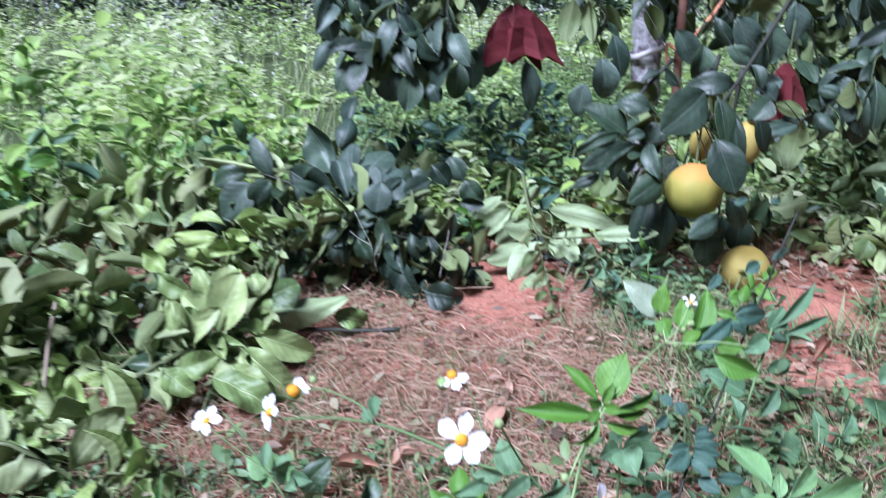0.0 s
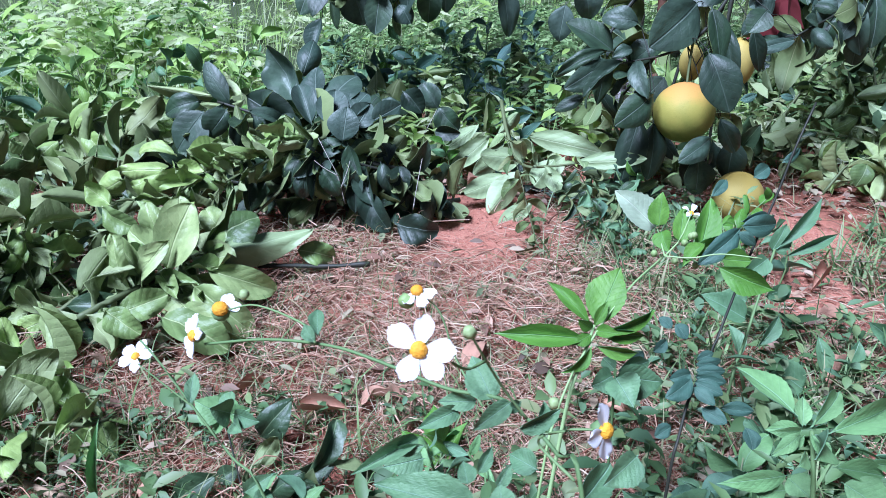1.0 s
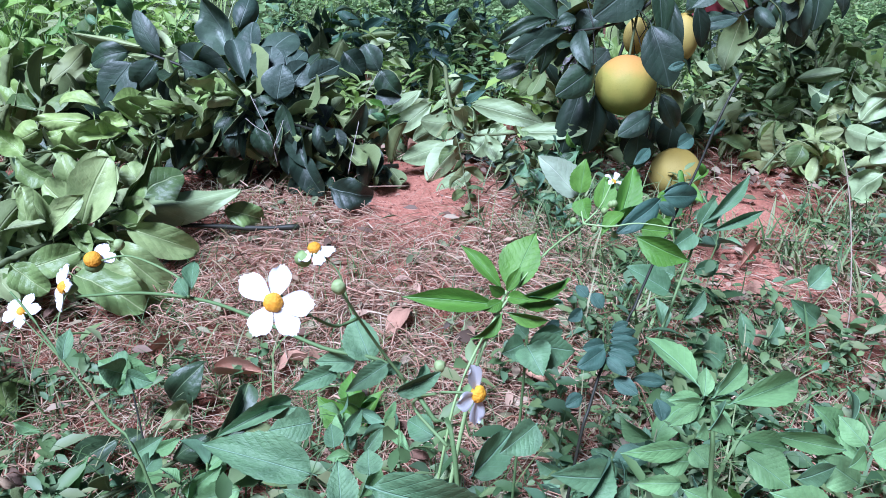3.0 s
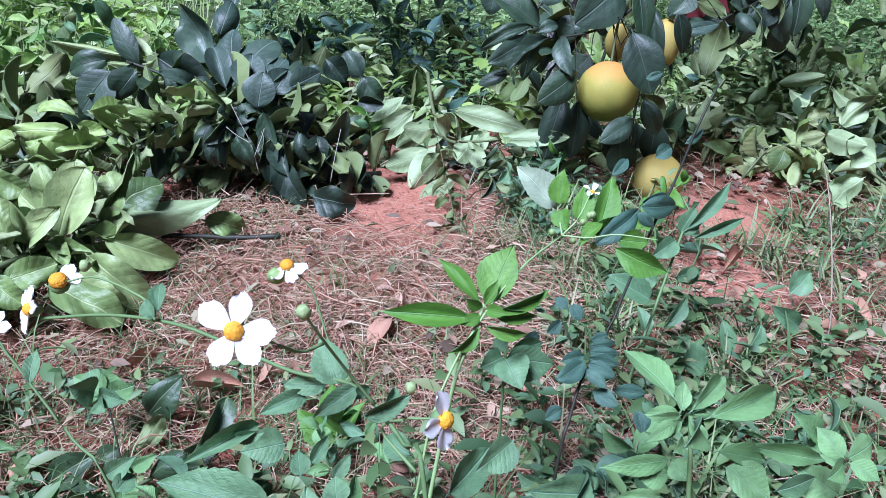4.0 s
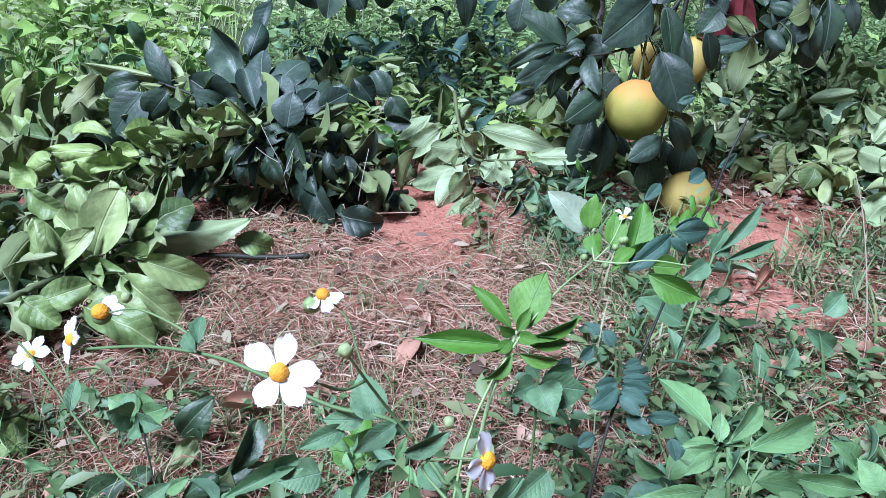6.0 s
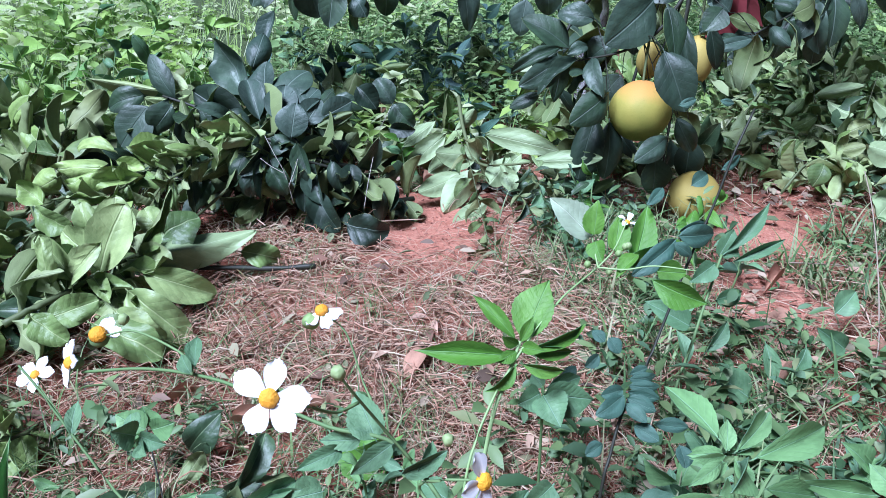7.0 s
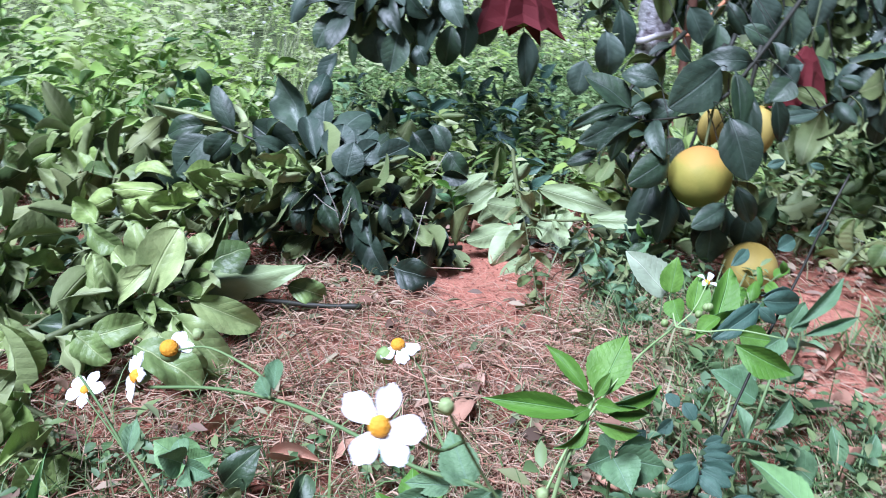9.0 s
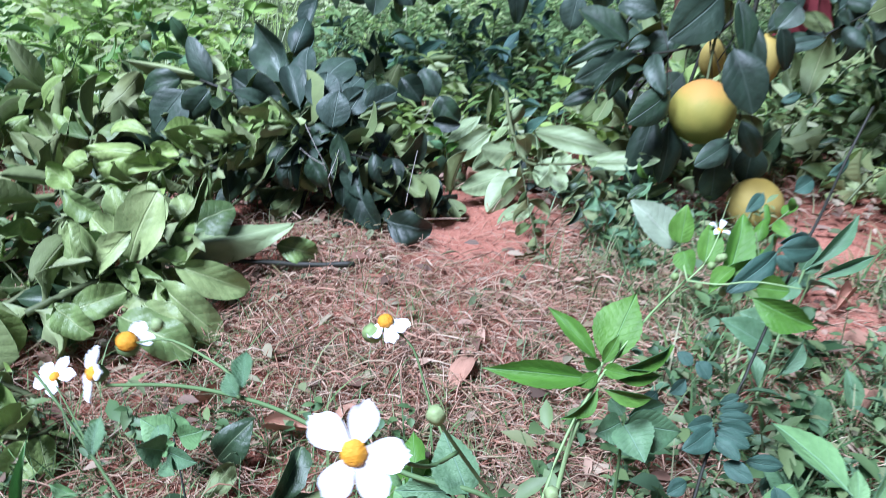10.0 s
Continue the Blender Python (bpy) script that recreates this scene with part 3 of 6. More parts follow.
DARK_a = [
    (-0.427, 1.8, 0.3, -0.577, 1.82, 0.321, -0.044, 0, 3),
    (-0.364, 1.78, 0.306, -0.445, 1.82, 0.341, -0.032, 0, 0),
    (-0.355, 1.76, 0.301, -0.459, 1.78, 0.29, -0.025, 20, 1),
    (-0.45, 1.78, 0.296, -0.537, 1.78, 0.27, 0.059, 0, 2),
    (-0.435, 1.74, 0.286, -0.501, 1.72, 0.204, 0.085, 10, 0),
    (-0.389, 1.74, 0.288, -0.434, 1.72, 0.232, 0.061, -20, 2),
    (-0.372, 1.74, 0.3, -0.353, 1.7, 0.239, -0.047, 0, 3),
    (-0.356, 1.76, 0.312, -0.243, 1.72, 0.252, 0.079, 20, 0),
    (-0.256, 1.8, 0.285, -0.313, 1.86, 0.393, 0.081, -15, 4),
    (-0.24, 1.82, 0.335, -0.215, 1.88, 0.409, 0.057, 20, 2),
]
DARK_b = [
    (-0.202, 1.76, 0.297, -0.203, 1.8, 0.361, 0.069, -20, 0),
    (-0.208, 1.7, 0.258, -0.239, 1.76, 0.332, 0.052, 20, 1),
    (-0.183, 1.72, 0.283, -0.118, 1.8, 0.343, 0.087, -20, 0),
    (-0.162, 1.68, 0.253, -0.159, 1.74, 0.324, 0.069, 10, 0),
    (-0.134, 1.68, 0.268, -0.094, 1.74, 0.316, 0.066, -20, 0),
    (-0.141, 1.64, 0.236, -0.128, 1.66, 0.305, 0.066, 0, 0),
    (-0.117, 1.67, 0.256, -0.084, 1.7, 0.302, 0.056, 15, 0),
    (-0.086, 1.68, 0.269, -0.022, 1.7, 0.298, 0.056, 25, 0),
    (-0.094, 1.66, 0.255, -0.021, 1.68, 0.28, -0.026, 20, 1),
    (-0.135, 1.66, 0.243, -0.104, 1.64, 0.185, -0.056, 0, 2),
]
DARK_c = [
    (-0.108, 1.68, 0.215, -0.053, 1.66, 0.204, 0.036, -10, 9),
    (-0.128, 1.62, 0.241, -0.106, 1.6, 0.17, 0.038, 15, 1),
    (-0.165, 1.64, 0.232, -0.137, 1.62, 0.186, -0.018, 20, 1),
    (-0.222, 1.62, 0.227, -0.317, 1.58, 0.175, -0.041, 0, 3),
    (-0.225, 1.6, 0.22, -0.242, 1.58, 0.168, 0.048, 0, 2),
    (-0.216, 1.6, 0.205, -0.219, 1.58, 0.139, 0.046, -15, 9),
    (-0.216, 1.62, 0.226, -0.171, 1.62, 0.191, -0.023, 20, 1),
    (-0.211, 1.6, 0.165, -0.167, 1.6, 0.129, -0.025, 0, 1),
    (-0.106, 1.64, 0.152, -0.039, 1.653, 0.144, -0.026, -15, 1),
    (-0.09, 1.62, 0.154, -0.138, 1.6, 0.134, -0.038, 0, 2),
]
DARK_d = [
    (-0.03, 1.66, 0.181, -0.021, 1.62, 0.13, 0.044, 0, 2),
    (-0.099, 1.6, 0.149, -0.049, 1.56, 0.071, 0.057, 10, 9),
    (-0.012, 1.72, 0.23, -0.032, 1.7, 0.207, -0.032, 0, 1),
    (-0.004, 1.74, 0.17, 0.058, 1.72, 0.12, -0.017, 20, 1),
    (-0.024, 1.9, 0.287, 0.021, 1.88, 0.239, 0.059, 0, 9),
    (0.059, 1.9, 0.242, 0.02, 1.92, 0.3, 0.056, 0, 1),
    (0.055, 1.88, 0.253, 0.104, 1.86, 0.201, 0.061, 15, 9),
    (0.047, 1.86, 0.199, 0.107, 1.84, 0.199, 0.038, 30, 1),
    (0.105, 2.08, 0.301, 0.011, 2.08, 0.289, -0.036, 0, 3),
    (-0.18, 1.6, 0.198, -0.148, 1.58, 0.143, 0.043, 0, 9),
]
DARK_e = [
    (-0.162, 1.62, 0.198, -0.14, 1.6, 0.148, 0.033, 20, 2),
    (-0.066, 1.64, 0.195, -0.044, 1.62, 0.132, 0.038, 0, 2),
    (-0.284, 1.72, 0.271, -0.232, 1.7, 0.255, 0.047, 0, 2),
    (-0.333, 1.74, 0.276, -0.308, 1.72, 0.247, 0.043, 10, 2),
]
DARK_STEM = [(-0.002, 1.68, 0.159), (-0.09, 1.66, 0.189), (-0.191, 1.68, 0.227), (-0.311, 1.74, 0.266), (-0.419, 1.78, 0.294)]
PALE_TWIG_A = [(-0.199, 1.64, 0.263), (-0.287, 1.62, 0.234), (-0.38, 1.57, 0.209), (-0.448, 1.44, 0.184)]
PALE_TWIG_B = [(-0.173, 1.64, 0.249), (-0.274, 1.6, 0.218), (-0.35, 1.53, 0.196), (-0.366, 1.46, 0.179)]
CENTRE_a = [
    (0.184, 1.9, 0.177, 0.087, 1.84, 0.115, -0.051, 0, 0),
    (0.162, 1.94, 0.199, 0.068, 1.88, 0.148, -0.038, 15, 0),
    (0.213, 1.78, 0.118, 0.11, 1.73, 0.089, -0.055, 0, 0),
    (0.25, 1.76, 0.134, 0.162, 1.71, 0.052, -0.062, -10, 0),
    (0.263, 1.7, 0.083, 0.181, 1.66, 0.043, -0.043, 0, 0),
    (0.255, 1.82, 0.145, 0.148, 1.78, 0.165, -0.062, 10, 0),
    (0.25, 1.8, 0.203, 0.418, 1.75, 0.173, -0.053, 12, 0),
    (0.342, 1.7, 0.167, 0.49, 1.66, 0.186, -0.039, 8, 0),
    (0.314, 1.76, 0.162, 0.263, 1.72, 0.11, -0.057, 0, 11),
    (0.2, 1.92, 0.175, 0.246, 1.9, 0.232, -0.06, 0, 3),
]
CENTRE_b = [
    (0.29, 1.74, 0.15, 0.315, 1.7, 0.099, -0.042, 10, 2),
    (0.226, 1.86, 0.145, 0.134, 1.8, 0.113, -0.052, -15, 0),
    (0.241, 1.71, 0.095, 0.221, 1.67, 0.045, -0.036, 10, 2),
    (0.339, 1.78, 0.158, 0.291, 1.74, 0.134, -0.05, 0, 2),
]
CENTRE_STEM = [(0.212, 1.96, 0.247), (0.218, 1.86, 0.192), (0.24, 1.76, 0.149), (0.294, 1.7, 0.161), (0.348, 1.67, 0.176)]
SHADE = [
    (0.478, 1.72, 0.102, 0.385, 1.7, 0.117, 0.041, 0, 4),
    (0.45, 1.74, 0.087, 0.34, 1.72, 0.078, 0.032, 20, 4),
    (0.485, 1.7, 0.094, 0.531, 1.7, 0.124, -0.027, 0, 4),
    (0.375, 1.76, 0.107, 0.33, 1.74, 0.084, 0.032, 0, 2),
]
HANG_a = [
    (0.403, 1.72, 0.399, 0.298, 1.7, 0.356, 0.033, 10, 2),
    (0.404, 1.7, 0.385, 0.312, 1.68, 0.33, 0.055, -15, 0),
    (0.436, 1.7, 0.382, 0.348, 1.67, 0.315, 0.031, 25, 1),
    (0.361, 1.7, 0.312, 0.297, 1.7, 0.282, 0.03, 0, 0),
    (0.429, 1.76, 0.389, 0.327, 1.78, 0.45, 0.069, 10, 0),
    (0.472, 1.74, 0.45, 0.396, 1.76, 0.46, 0.054, 0, 2),
    (0.45, 1.7, 0.404, 0.406, 1.68, 0.393, 0.029, 0, 2),
    (0.492, 1.66, 0.324, 0.407, 1.62, 0.268, 0.064, -15, 0),
    (0.478, 1.7, 0.268, 0.445, 1.68, 0.133, 0.068, 15, 0),
    (0.506, 1.7, 0.259, 0.503, 1.68, 0.132, 0.063, -10, 0),
]
HANG_b = [
    (0.588, 1.74, 0.492, 0.486, 1.70, 0.408, 0.102, -15, 0),
    (0.521, 1.76, 0.407, 0.471, 1.78, 0.362, 0.056, 0, 2),
    (0.574, 1.62, 0.413, 0.618, 1.58, 0.3, 0.081, 10, 0),
    (0.585, 1.66, 0.49, 0.6, 1.62, 0.389, 0.053, -15, 0),
    (0.621, 1.66, 0.23, 0.544, 1.62, 0.19, 0.049, -15, 0),
    (0.646, 1.7, 0.261, 0.692, 1.7, 0.184, 0.045, 20, 1),
    (0.62, 1.72, 0.171, 0.624, 1.72, 0.082, 0.071, 0, 0),
    (0.709, 1.76, 0.201, 0.707, 1.76, 0.102, 0.066, 10, 0),
    (0.542, 1.76, 0.338, 0.5, 1.76, 0.288, 0.056, 0, 0),
    (0.714, 1.7, 0.478, 0.674, 1.68, 0.436, 0.055, 10, 0),
]
HANG_c = [
    (0.669, 1.75, 0.252, 0.707, 1.75, 0.181, -0.034, 10, 1),
    (0.645, 1.74, 0.454, 0.669, 1.7, 0.325, 0.041, 20, 0),
    (0.715, 1.76, 0.437, 0.742, 1.76, 0.345, 0.038, 0, 0),
]
HANG_STEM = [(0.871, 1.95, 0.758), (0.75, 1.85, 0.598), (0.659, 1.78, 0.489), (0.593, 1.73, 0.425), (0.521, 1.71, 0.392), (0.433, 1.7, 0.377)]
BACK_A = [(0.63, 1.86, 0.525), (0.556, 1.84, 0.396), (0.465, 1.8, 0.29)]
BACK_B = [(0.705, 1.86, 0.528), (0.687, 1.84, 0.376), (0.679, 1.82, 0.229), (0.667, 1.8, 0.101)]
BACK_C = [(0.552, 1.9, 0.542), (0.46, 1.86, 0.448), (0.398, 1.84, 0.341)]
BACK_D = [(0.582, 1.86, 0.43), (0.5, 1.82, 0.3), (0.483, 1.8, 0.137)]
BACK_E = [(0.716, 2.05, 0.539), (0.669, 2.03, 0.358), (0.627, 2, 0.196), (0.602, 1.97, 0.058)]
BACK_G = [(0.537, 2.03, 0.508), (0.475, 2, 0.342), (0.448, 1.97, 0.211)]
HANG_STEM_B = [(0.659, 1.78, 0.489), (0.629, 1.76, 0.411), (0.593, 1.73, 0.363)]
RIGHT_HANG = [
    (0.83, 1.8, 0.403, 0.731, 1.78, 0.383, 0.031, 10, 0),
    (0.809, 1.82, 0.384, 0.755, 1.8, 0.41, 0.029, 0, 0),
    (0.77, 1.8, 0.457, 0.729, 1.8, 0.49, 0.052, 0, 0),
    (1.066, 2, 0.434, 1.019, 1.98, 0.376, 0.051, 10, 0),
    (1.095, 2, 0.489, 1.105, 1.98, 0.355, 0.07, 0, 0),
    (1.076, 2, 0.389, 1.077, 2, 0.312, 0.055, 15, 0),
    (1.143, 2, 0.489, 1.182, 2, 0.401, 0.039, 0, 0),
    (1.01, 2.02, 0.393, 1.066, 2, 0.418, 0.027, 0, 0),
    (0.962, 2, 0.466, 1.009, 2, 0.415, 0.06, 0, 0),
    (1.221, 2.05, 0.511, 1.275, 2.05, 0.426, 0.058, 0, 0),
]
RIGHT_STEM = [(1.324, 2.2, 0.769), (1.192, 2.1, 0.61), (1.071, 2.02, 0.468), (0.849, 1.84, 0.407)]
UPPER_HANG_a = [
    (-0.226, 2.1, 0.528, -0.275, 2.08, 0.44, 0.071, 0, 0),
    (-0.206, 2.12, 0.6, -0.161, 2.1, 0.521, 0.049, 0, 0),
    (-0.074, 2.06, 0.498, -0.091, 2.04, 0.396, 0.07, 0, 0),
    (-0.069, 2.08, 0.57, -0.119, 2.06, 0.493, 0.07, 20, 0),
    (-0.047, 2.08, 0.555, 0.002, 2.06, 0.538, 0.054, -10, 0),
    (0.05, 2.2, 0.511, 0.04, 2.2, 0.402, 0.068, 0, 2),
    (-0.009, 2.2, 0.609, 0.017, 2.2, 0.508, 0.064, 20, 0),
    (0.092, 2.25, 0.542, 0.088, 2.25, 0.422, 0.063, 10, 0),
    (-0.146, 2.1, 0.502, -0.119, 2.1, 0.411, 0.082, 0, 0),
    (-0.034, 2.08, 0.462, -0.003, 2.06, 0.418, 0.057, 0, 2),
]
UPPER_HANG_b = [
    (-0.22, 2.08, 0.435, -0.248, 2.05, 0.359, 0.048, 20, 1),
    (0.242, 2.3, 0.503, 0.263, 2.3, 0.35, 0.061, 0, 0),
    (0.327, 2, 0.68, 0.304, 1.98, 0.576, -0.059, 0, 0),
    (0.362, 2, 0.678, 0.374, 1.98, 0.576, -0.04, 0, 1),
    (0.025, 2.2, 0.555, -0.022, 2.2, 0.48, 0.095, 0, 0),
    (-0.301, 2.1, 0.635, -0.285, 2.1, 0.569, 0.066, 0, 0),
    (0.114, 2.3, 0.555, 0.147, 2.3, 0.451, 0.09, 0, 0),
    (0.406, 2.2, 0.494, 0.475, 2.2, 0.513, -0.041, 0, 3),
    (0.438, 2.2, 0.525, 0.463, 2.2, 0.403, 0.079, 0, 2),
    (0.419, 2.3, 0.439, 0.403, 2.3, 0.337, 0.072, 0, 0),
]
UPPER_HANG_c = [
    (0.669, 1.75, 0.252, 0.707, 1.75, 0.181, -0.034, 10, 1),
    (0.49, 2.3, 0.579, 0.525, 2.3, 0.447, 0.066, 10, 0),
    (0.639, 2.2, 0.594, 0.699, 2.2, 0.5, 0.068, 10, 0),
    (0.686, 2.1, 0.564, 0.679, 2.1, 0.462, 0.068, 0, 2),
    (0.764, 2.1, 0.634, 0.812, 2.1, 0.532, 0.075, 0, 0),
    (0.709, 2, 0.561, 0.791, 2, 0.528, 0.048, 20, 0),
    (0.86, 2.1, 0.615, 0.871, 2.1, 0.509, 0.073, 0, 0),
    (0.912, 2.1, 0.669, 0.923, 2.1, 0.566, 0.07, 0, 0),
    (0.824, 1.9, 0.493, 0.758, 1.9, 0.463, 0.049, 0, 1),
    (0.903, 1.9, 0.386, 0.826, 1.9, 0.378, 0.053, 20, 1),
    (0.76, 1.8, 0.455, 0.711, 1.8, 0.416, 0.046, 0, 2),
]
UPPER_STEM = [(0.342, 2.4, 0.872), (0.127, 2.3, 0.729), (-0.02, 2.15, 0.61), (-0.127, 2.1, 0.551), (-0.212, 2.1, 0.532)]
SERRATED = [
    (0.273, 0.89, 0.339, 0.23, 0.911, 0.377, 0.036, 10, 5),
    (0.271, 0.88, 0.346, 0.275, 0.89, 0.382, 0.022, -10, 5),
    (0.267, 0.86, 0.35, 0.271, 0.84, 0.335, 0.02, 20, 5),
    (0.302, 0.84, 0.325, 0.323, 0.88, 0.378, 0.027, 0, 5),
    (0.294, 0.84, 0.335, 0.335, 0.86, 0.341, 0.024, 10, 5),
    (0.288, 0.86, 0.335, 0.299, 0.89, 0.365, 0.023, -10, 5),
    (0.307, 0.84, 0.344, 0.279, 0.82, 0.328, 0.016, 30, 6),
    (0.317, 0.82, 0.335, 0.348, 0.82, 0.332, 0.022, 10, 5),
    (0.305, 0.8, 0.337, 0.356, 0.78, 0.319, 0.027, 20, 6),
]
SERRATED_STEM = [(0.122, 0.665, 0.20), (0.134, 0.685, 0.246), (0.163, 0.728, 0.281), (0.209, 0.765, 0.328), (0.27, 0.85, 0.326)]
SERRATED_FORK = [(0.264, 0.83, 0.335), (0.267, 0.87, 0.348)]
SERRATED_TWIG = [(0.264, 0.83, 0.335), (0.281, 0.84, 0.349), (0.297, 0.86, 0.37)]
SERRATED_TWIG_B = [(0.264, 0.83, 0.335), (0.288, 0.82, 0.337), (0.312, 0.81, 0.345), (0.348, 0.8, 0.344)]
BROAD = [
    (0.181, 0.75, 0.301, 0.207, 0.78, 0.348, 0.037, -10, 10),
    (0.176, 0.75, 0.303, 0.139, 0.78, 0.335, 0.015, 10, 6),
    (0.173, 0.74, 0.294, 0.085, 0.74, 0.303, 0.021, 15, 6),
    (0.178, 0.75, 0.299, 0.231, 0.76, 0.285, 0.015, 25, 6),
    (0.178, 0.74, 0.298, 0.245, 0.78, 0.301, 0.013, 20, 6),
    (0.175, 0.73, 0.294, 0.217, 0.73, 0.284, 0.013, 20, 6),
    (0.173, 0.73, 0.293, 0.146, 0.72, 0.271, 0.013, -20, 6),
    (0.178, 0.746, 0.304, 0.190, 0.752, 0.327, 0.011, 10, 10),
    (0.177, 0.745, 0.303, 0.160, 0.735, 0.318, 0.011, -10, 10),
    (0.178, 0.744, 0.301, 0.196, 0.725, 0.308, 0.012, 0, 10),
    (0.175, 0.742, 0.298, 0.155, 0.728, 0.296, 0.012, 15, 10),
]
BROAD_STEM = [(0.150, 0.71, 0.245), (0.165, 0.73, 0.277), (0.178, 0.747, 0.305)]
LEGUME_STEM = [(0.26, 0.73, 0.162), (0.267, 0.74, 0.181), (0.28, 0.76, 0.212), (0.302, 0.785, 0.235), (0.321, 0.81, 0.252), (0.36, 0.85, 0.328), (0.386, 0.87, 0.382), (0.402, 0.88, 0.43), (0.425, 0.9, 0.471)]
BRIGHT = [
    (0.306, 0.615, 0.296, 0.292, 0.7, 0.288, 0.025, 10, 10),
    (0.313, 0.615, 0.288, 0.332, 0.665, 0.28, 0.023, 0, 10),
    (0.318, 0.615, 0.286, 0.376, 0.68, 0.273, 0.017, -10, 10),
    (0.322, 0.6, 0.291, 0.41, 0.655, 0.277, 0.024, -10, 10),
    (0.31, 0.615, 0.286, 0.282, 0.615, 0.285, 0.014, 15, 10),
    (0.302, 0.6, 0.291, 0.266, 0.57, 0.296, 0.011, 15, 10),
    (0.313, 0.6, 0.291, 0.28, 0.54, 0.317, 0.022, 0, 10),
    (0.316, 0.615, 0.285, 0.34, 0.64, 0.272, 0.006, 0, 6),
    (0.309, 0.6, 0.274, 0.294, 0.58, 0.278, 0.013, 0, 10),
    (0.31, 0.612, 0.286, 0.278, 0.6, 0.294, 0.01, 0, 10),
    (0.31, 0.608, 0.284, 0.277, 0.585, 0.283, 0.008, 10, 10),
    (0.316, 0.61, 0.284, 0.317, 0.585, 0.274, 0.014, 0, 10),
    (0.311, 0.615, 0.286, 0.318, 0.635, 0.301, 0.014, 0, 10),
]
BRIGHT_STEM = [(0.314, 0.57, 0.201), (0.319, 0.59, 0.221), (0.318, 0.6, 0.256), (0.319, 0.615, 0.283)]
CORNER_a = [
    (0.338, 0.665, 0.198, 0.266, 0.64, 0.212, 0.018, 15, 10),
    (0.337, 0.665, 0.196, 0.346, 0.64, 0.195, 0.024, 0, 10),
    (0.334, 0.655, 0.19, 0.3, 0.65, 0.195, 0.021, 0, 10),
    (0.324, 0.64, 0.18, 0.275, 0.63, 0.189, 0.017, 10, 10),
    (0.376, 0.665, 0.205, 0.433, 0.675, 0.185, 0.021, -10, 10),
    (0.383, 0.66, 0.193, 0.422, 0.64, 0.171, 0.035, -10, 10),
    (0.409, 0.675, 0.203, 0.497, 0.685, 0.174, 0.02, 10, 10),
    (0.454, 0.62, 0.162, 0.39, 0.62, 0.186, 0.039, 0, 10),
    (0.368, 0.62, 0.164, 0.319, 0.63, 0.182, 0.03, 10, 10),
    (0.501, 0.66, 0.155, 0.464, 0.68, 0.174, 0.034, 0, 10),
    (0.468, 0.630, 0.224, 0.450, 0.650, 0.242, 0.022, 0, 10),
    (0.469, 0.630, 0.224, 0.506, 0.650, 0.226, 0.024, 10, 10),
    (0.466, 0.628, 0.223, 0.442, 0.610, 0.221, 0.020, 0, 10),
    (0.470, 0.628, 0.222, 0.490, 0.612, 0.216, 0.018, -10, 10),
]
CORNER_b = [
    (0.277, 0.64, 0.18, 0.25, 0.62, 0.178, 0.012, 0, 6),
    (0.429, 0.65, 0.172, 0.472, 0.66, 0.178, 0.024, 10, 10),
]
NEARLEAF = [
    (0.046, 0.37, 0.437, 0.005, 0.38, 0.443, 0.016, 15, 5),
    (0.062, 0.4, 0.404, 0.118, 0.4, 0.389, 0.028, 10, 5),
    (0.132, 0.58, 0.243, 0.168, 0.62, 0.253, 0.027, 15, 5),
    (0.258, 0.62, 0.204, 0.198, 0.6, 0.226, 0.029, 10, 5),
    (0.217, 0.58, 0.212, 0.249, 0.62, 0.226, 0.017, 15, 5),
    (0.025, 0.6, 0.199, -0.004, 0.6, 0.216, 0.017, 10, 5),
    (0.049, 0.45, 0.34, 0.046, 0.47, 0.357, 0.016, 0, 5),
    (0.023, 0.58, 0.294, -0.006, 0.57, 0.295, 0.023, 20, 5),
    (0.182, 0.6, 0.276, 0.152, 0.58, 0.265, 0.024, 10, 5),
    (0.108, 0.6, 0.264, 0.088, 0.62, 0.264, 0.02, 10, 5),
]
TORN_a = [
    (0.022, 0.5, 0.374, -0.017, 0.48, 0.364, 0.01, 15, 5),
    (0.008, 0.49, 0.373, 0.024, 0.49, 0.375, 0.008, 20, 5),
    (0.045, 0.51, 0.385, 0.02, 0.5, 0.379, 0.011, 10, 5),
    (0.063, 0.5, 0.396, 0.052, 0.52, 0.414, 0.019, 0, 5),
    (0.055, 0.51, 0.39, 0.032, 0.51, 0.39, 0.012, 10, 5),
    (0.072, 0.49, 0.403, 0.05, 0.48, 0.392, 0.011, 10, 5),
    (0.074, 0.48, 0.392, 0.099, 0.49, 0.397, 0.011, 10, 5),
    (0.051, 0.45, 0.388, 0.059, 0.46, 0.397, 0.007, 0, 5),
    (0.06, 0.45, 0.378, 0.069, 0.46, 0.386, 0.007, 0, 5),
    (0.063, 0.44, 0.373, 0.062, 0.45, 0.381, 0.013, 0, 5),
]
TORN_b = [
    (0.046, 0.45, 0.381, 0.044, 0.46, 0.388, 0.01, 0, 5),
    (0.066, 0.49, 0.396, 0.079, 0.5, 0.396, 0.007, 10, 6),
    (0.083, 0.48, 0.393, 0.092, 0.5, 0.396, 0.007, 10, 6),
]
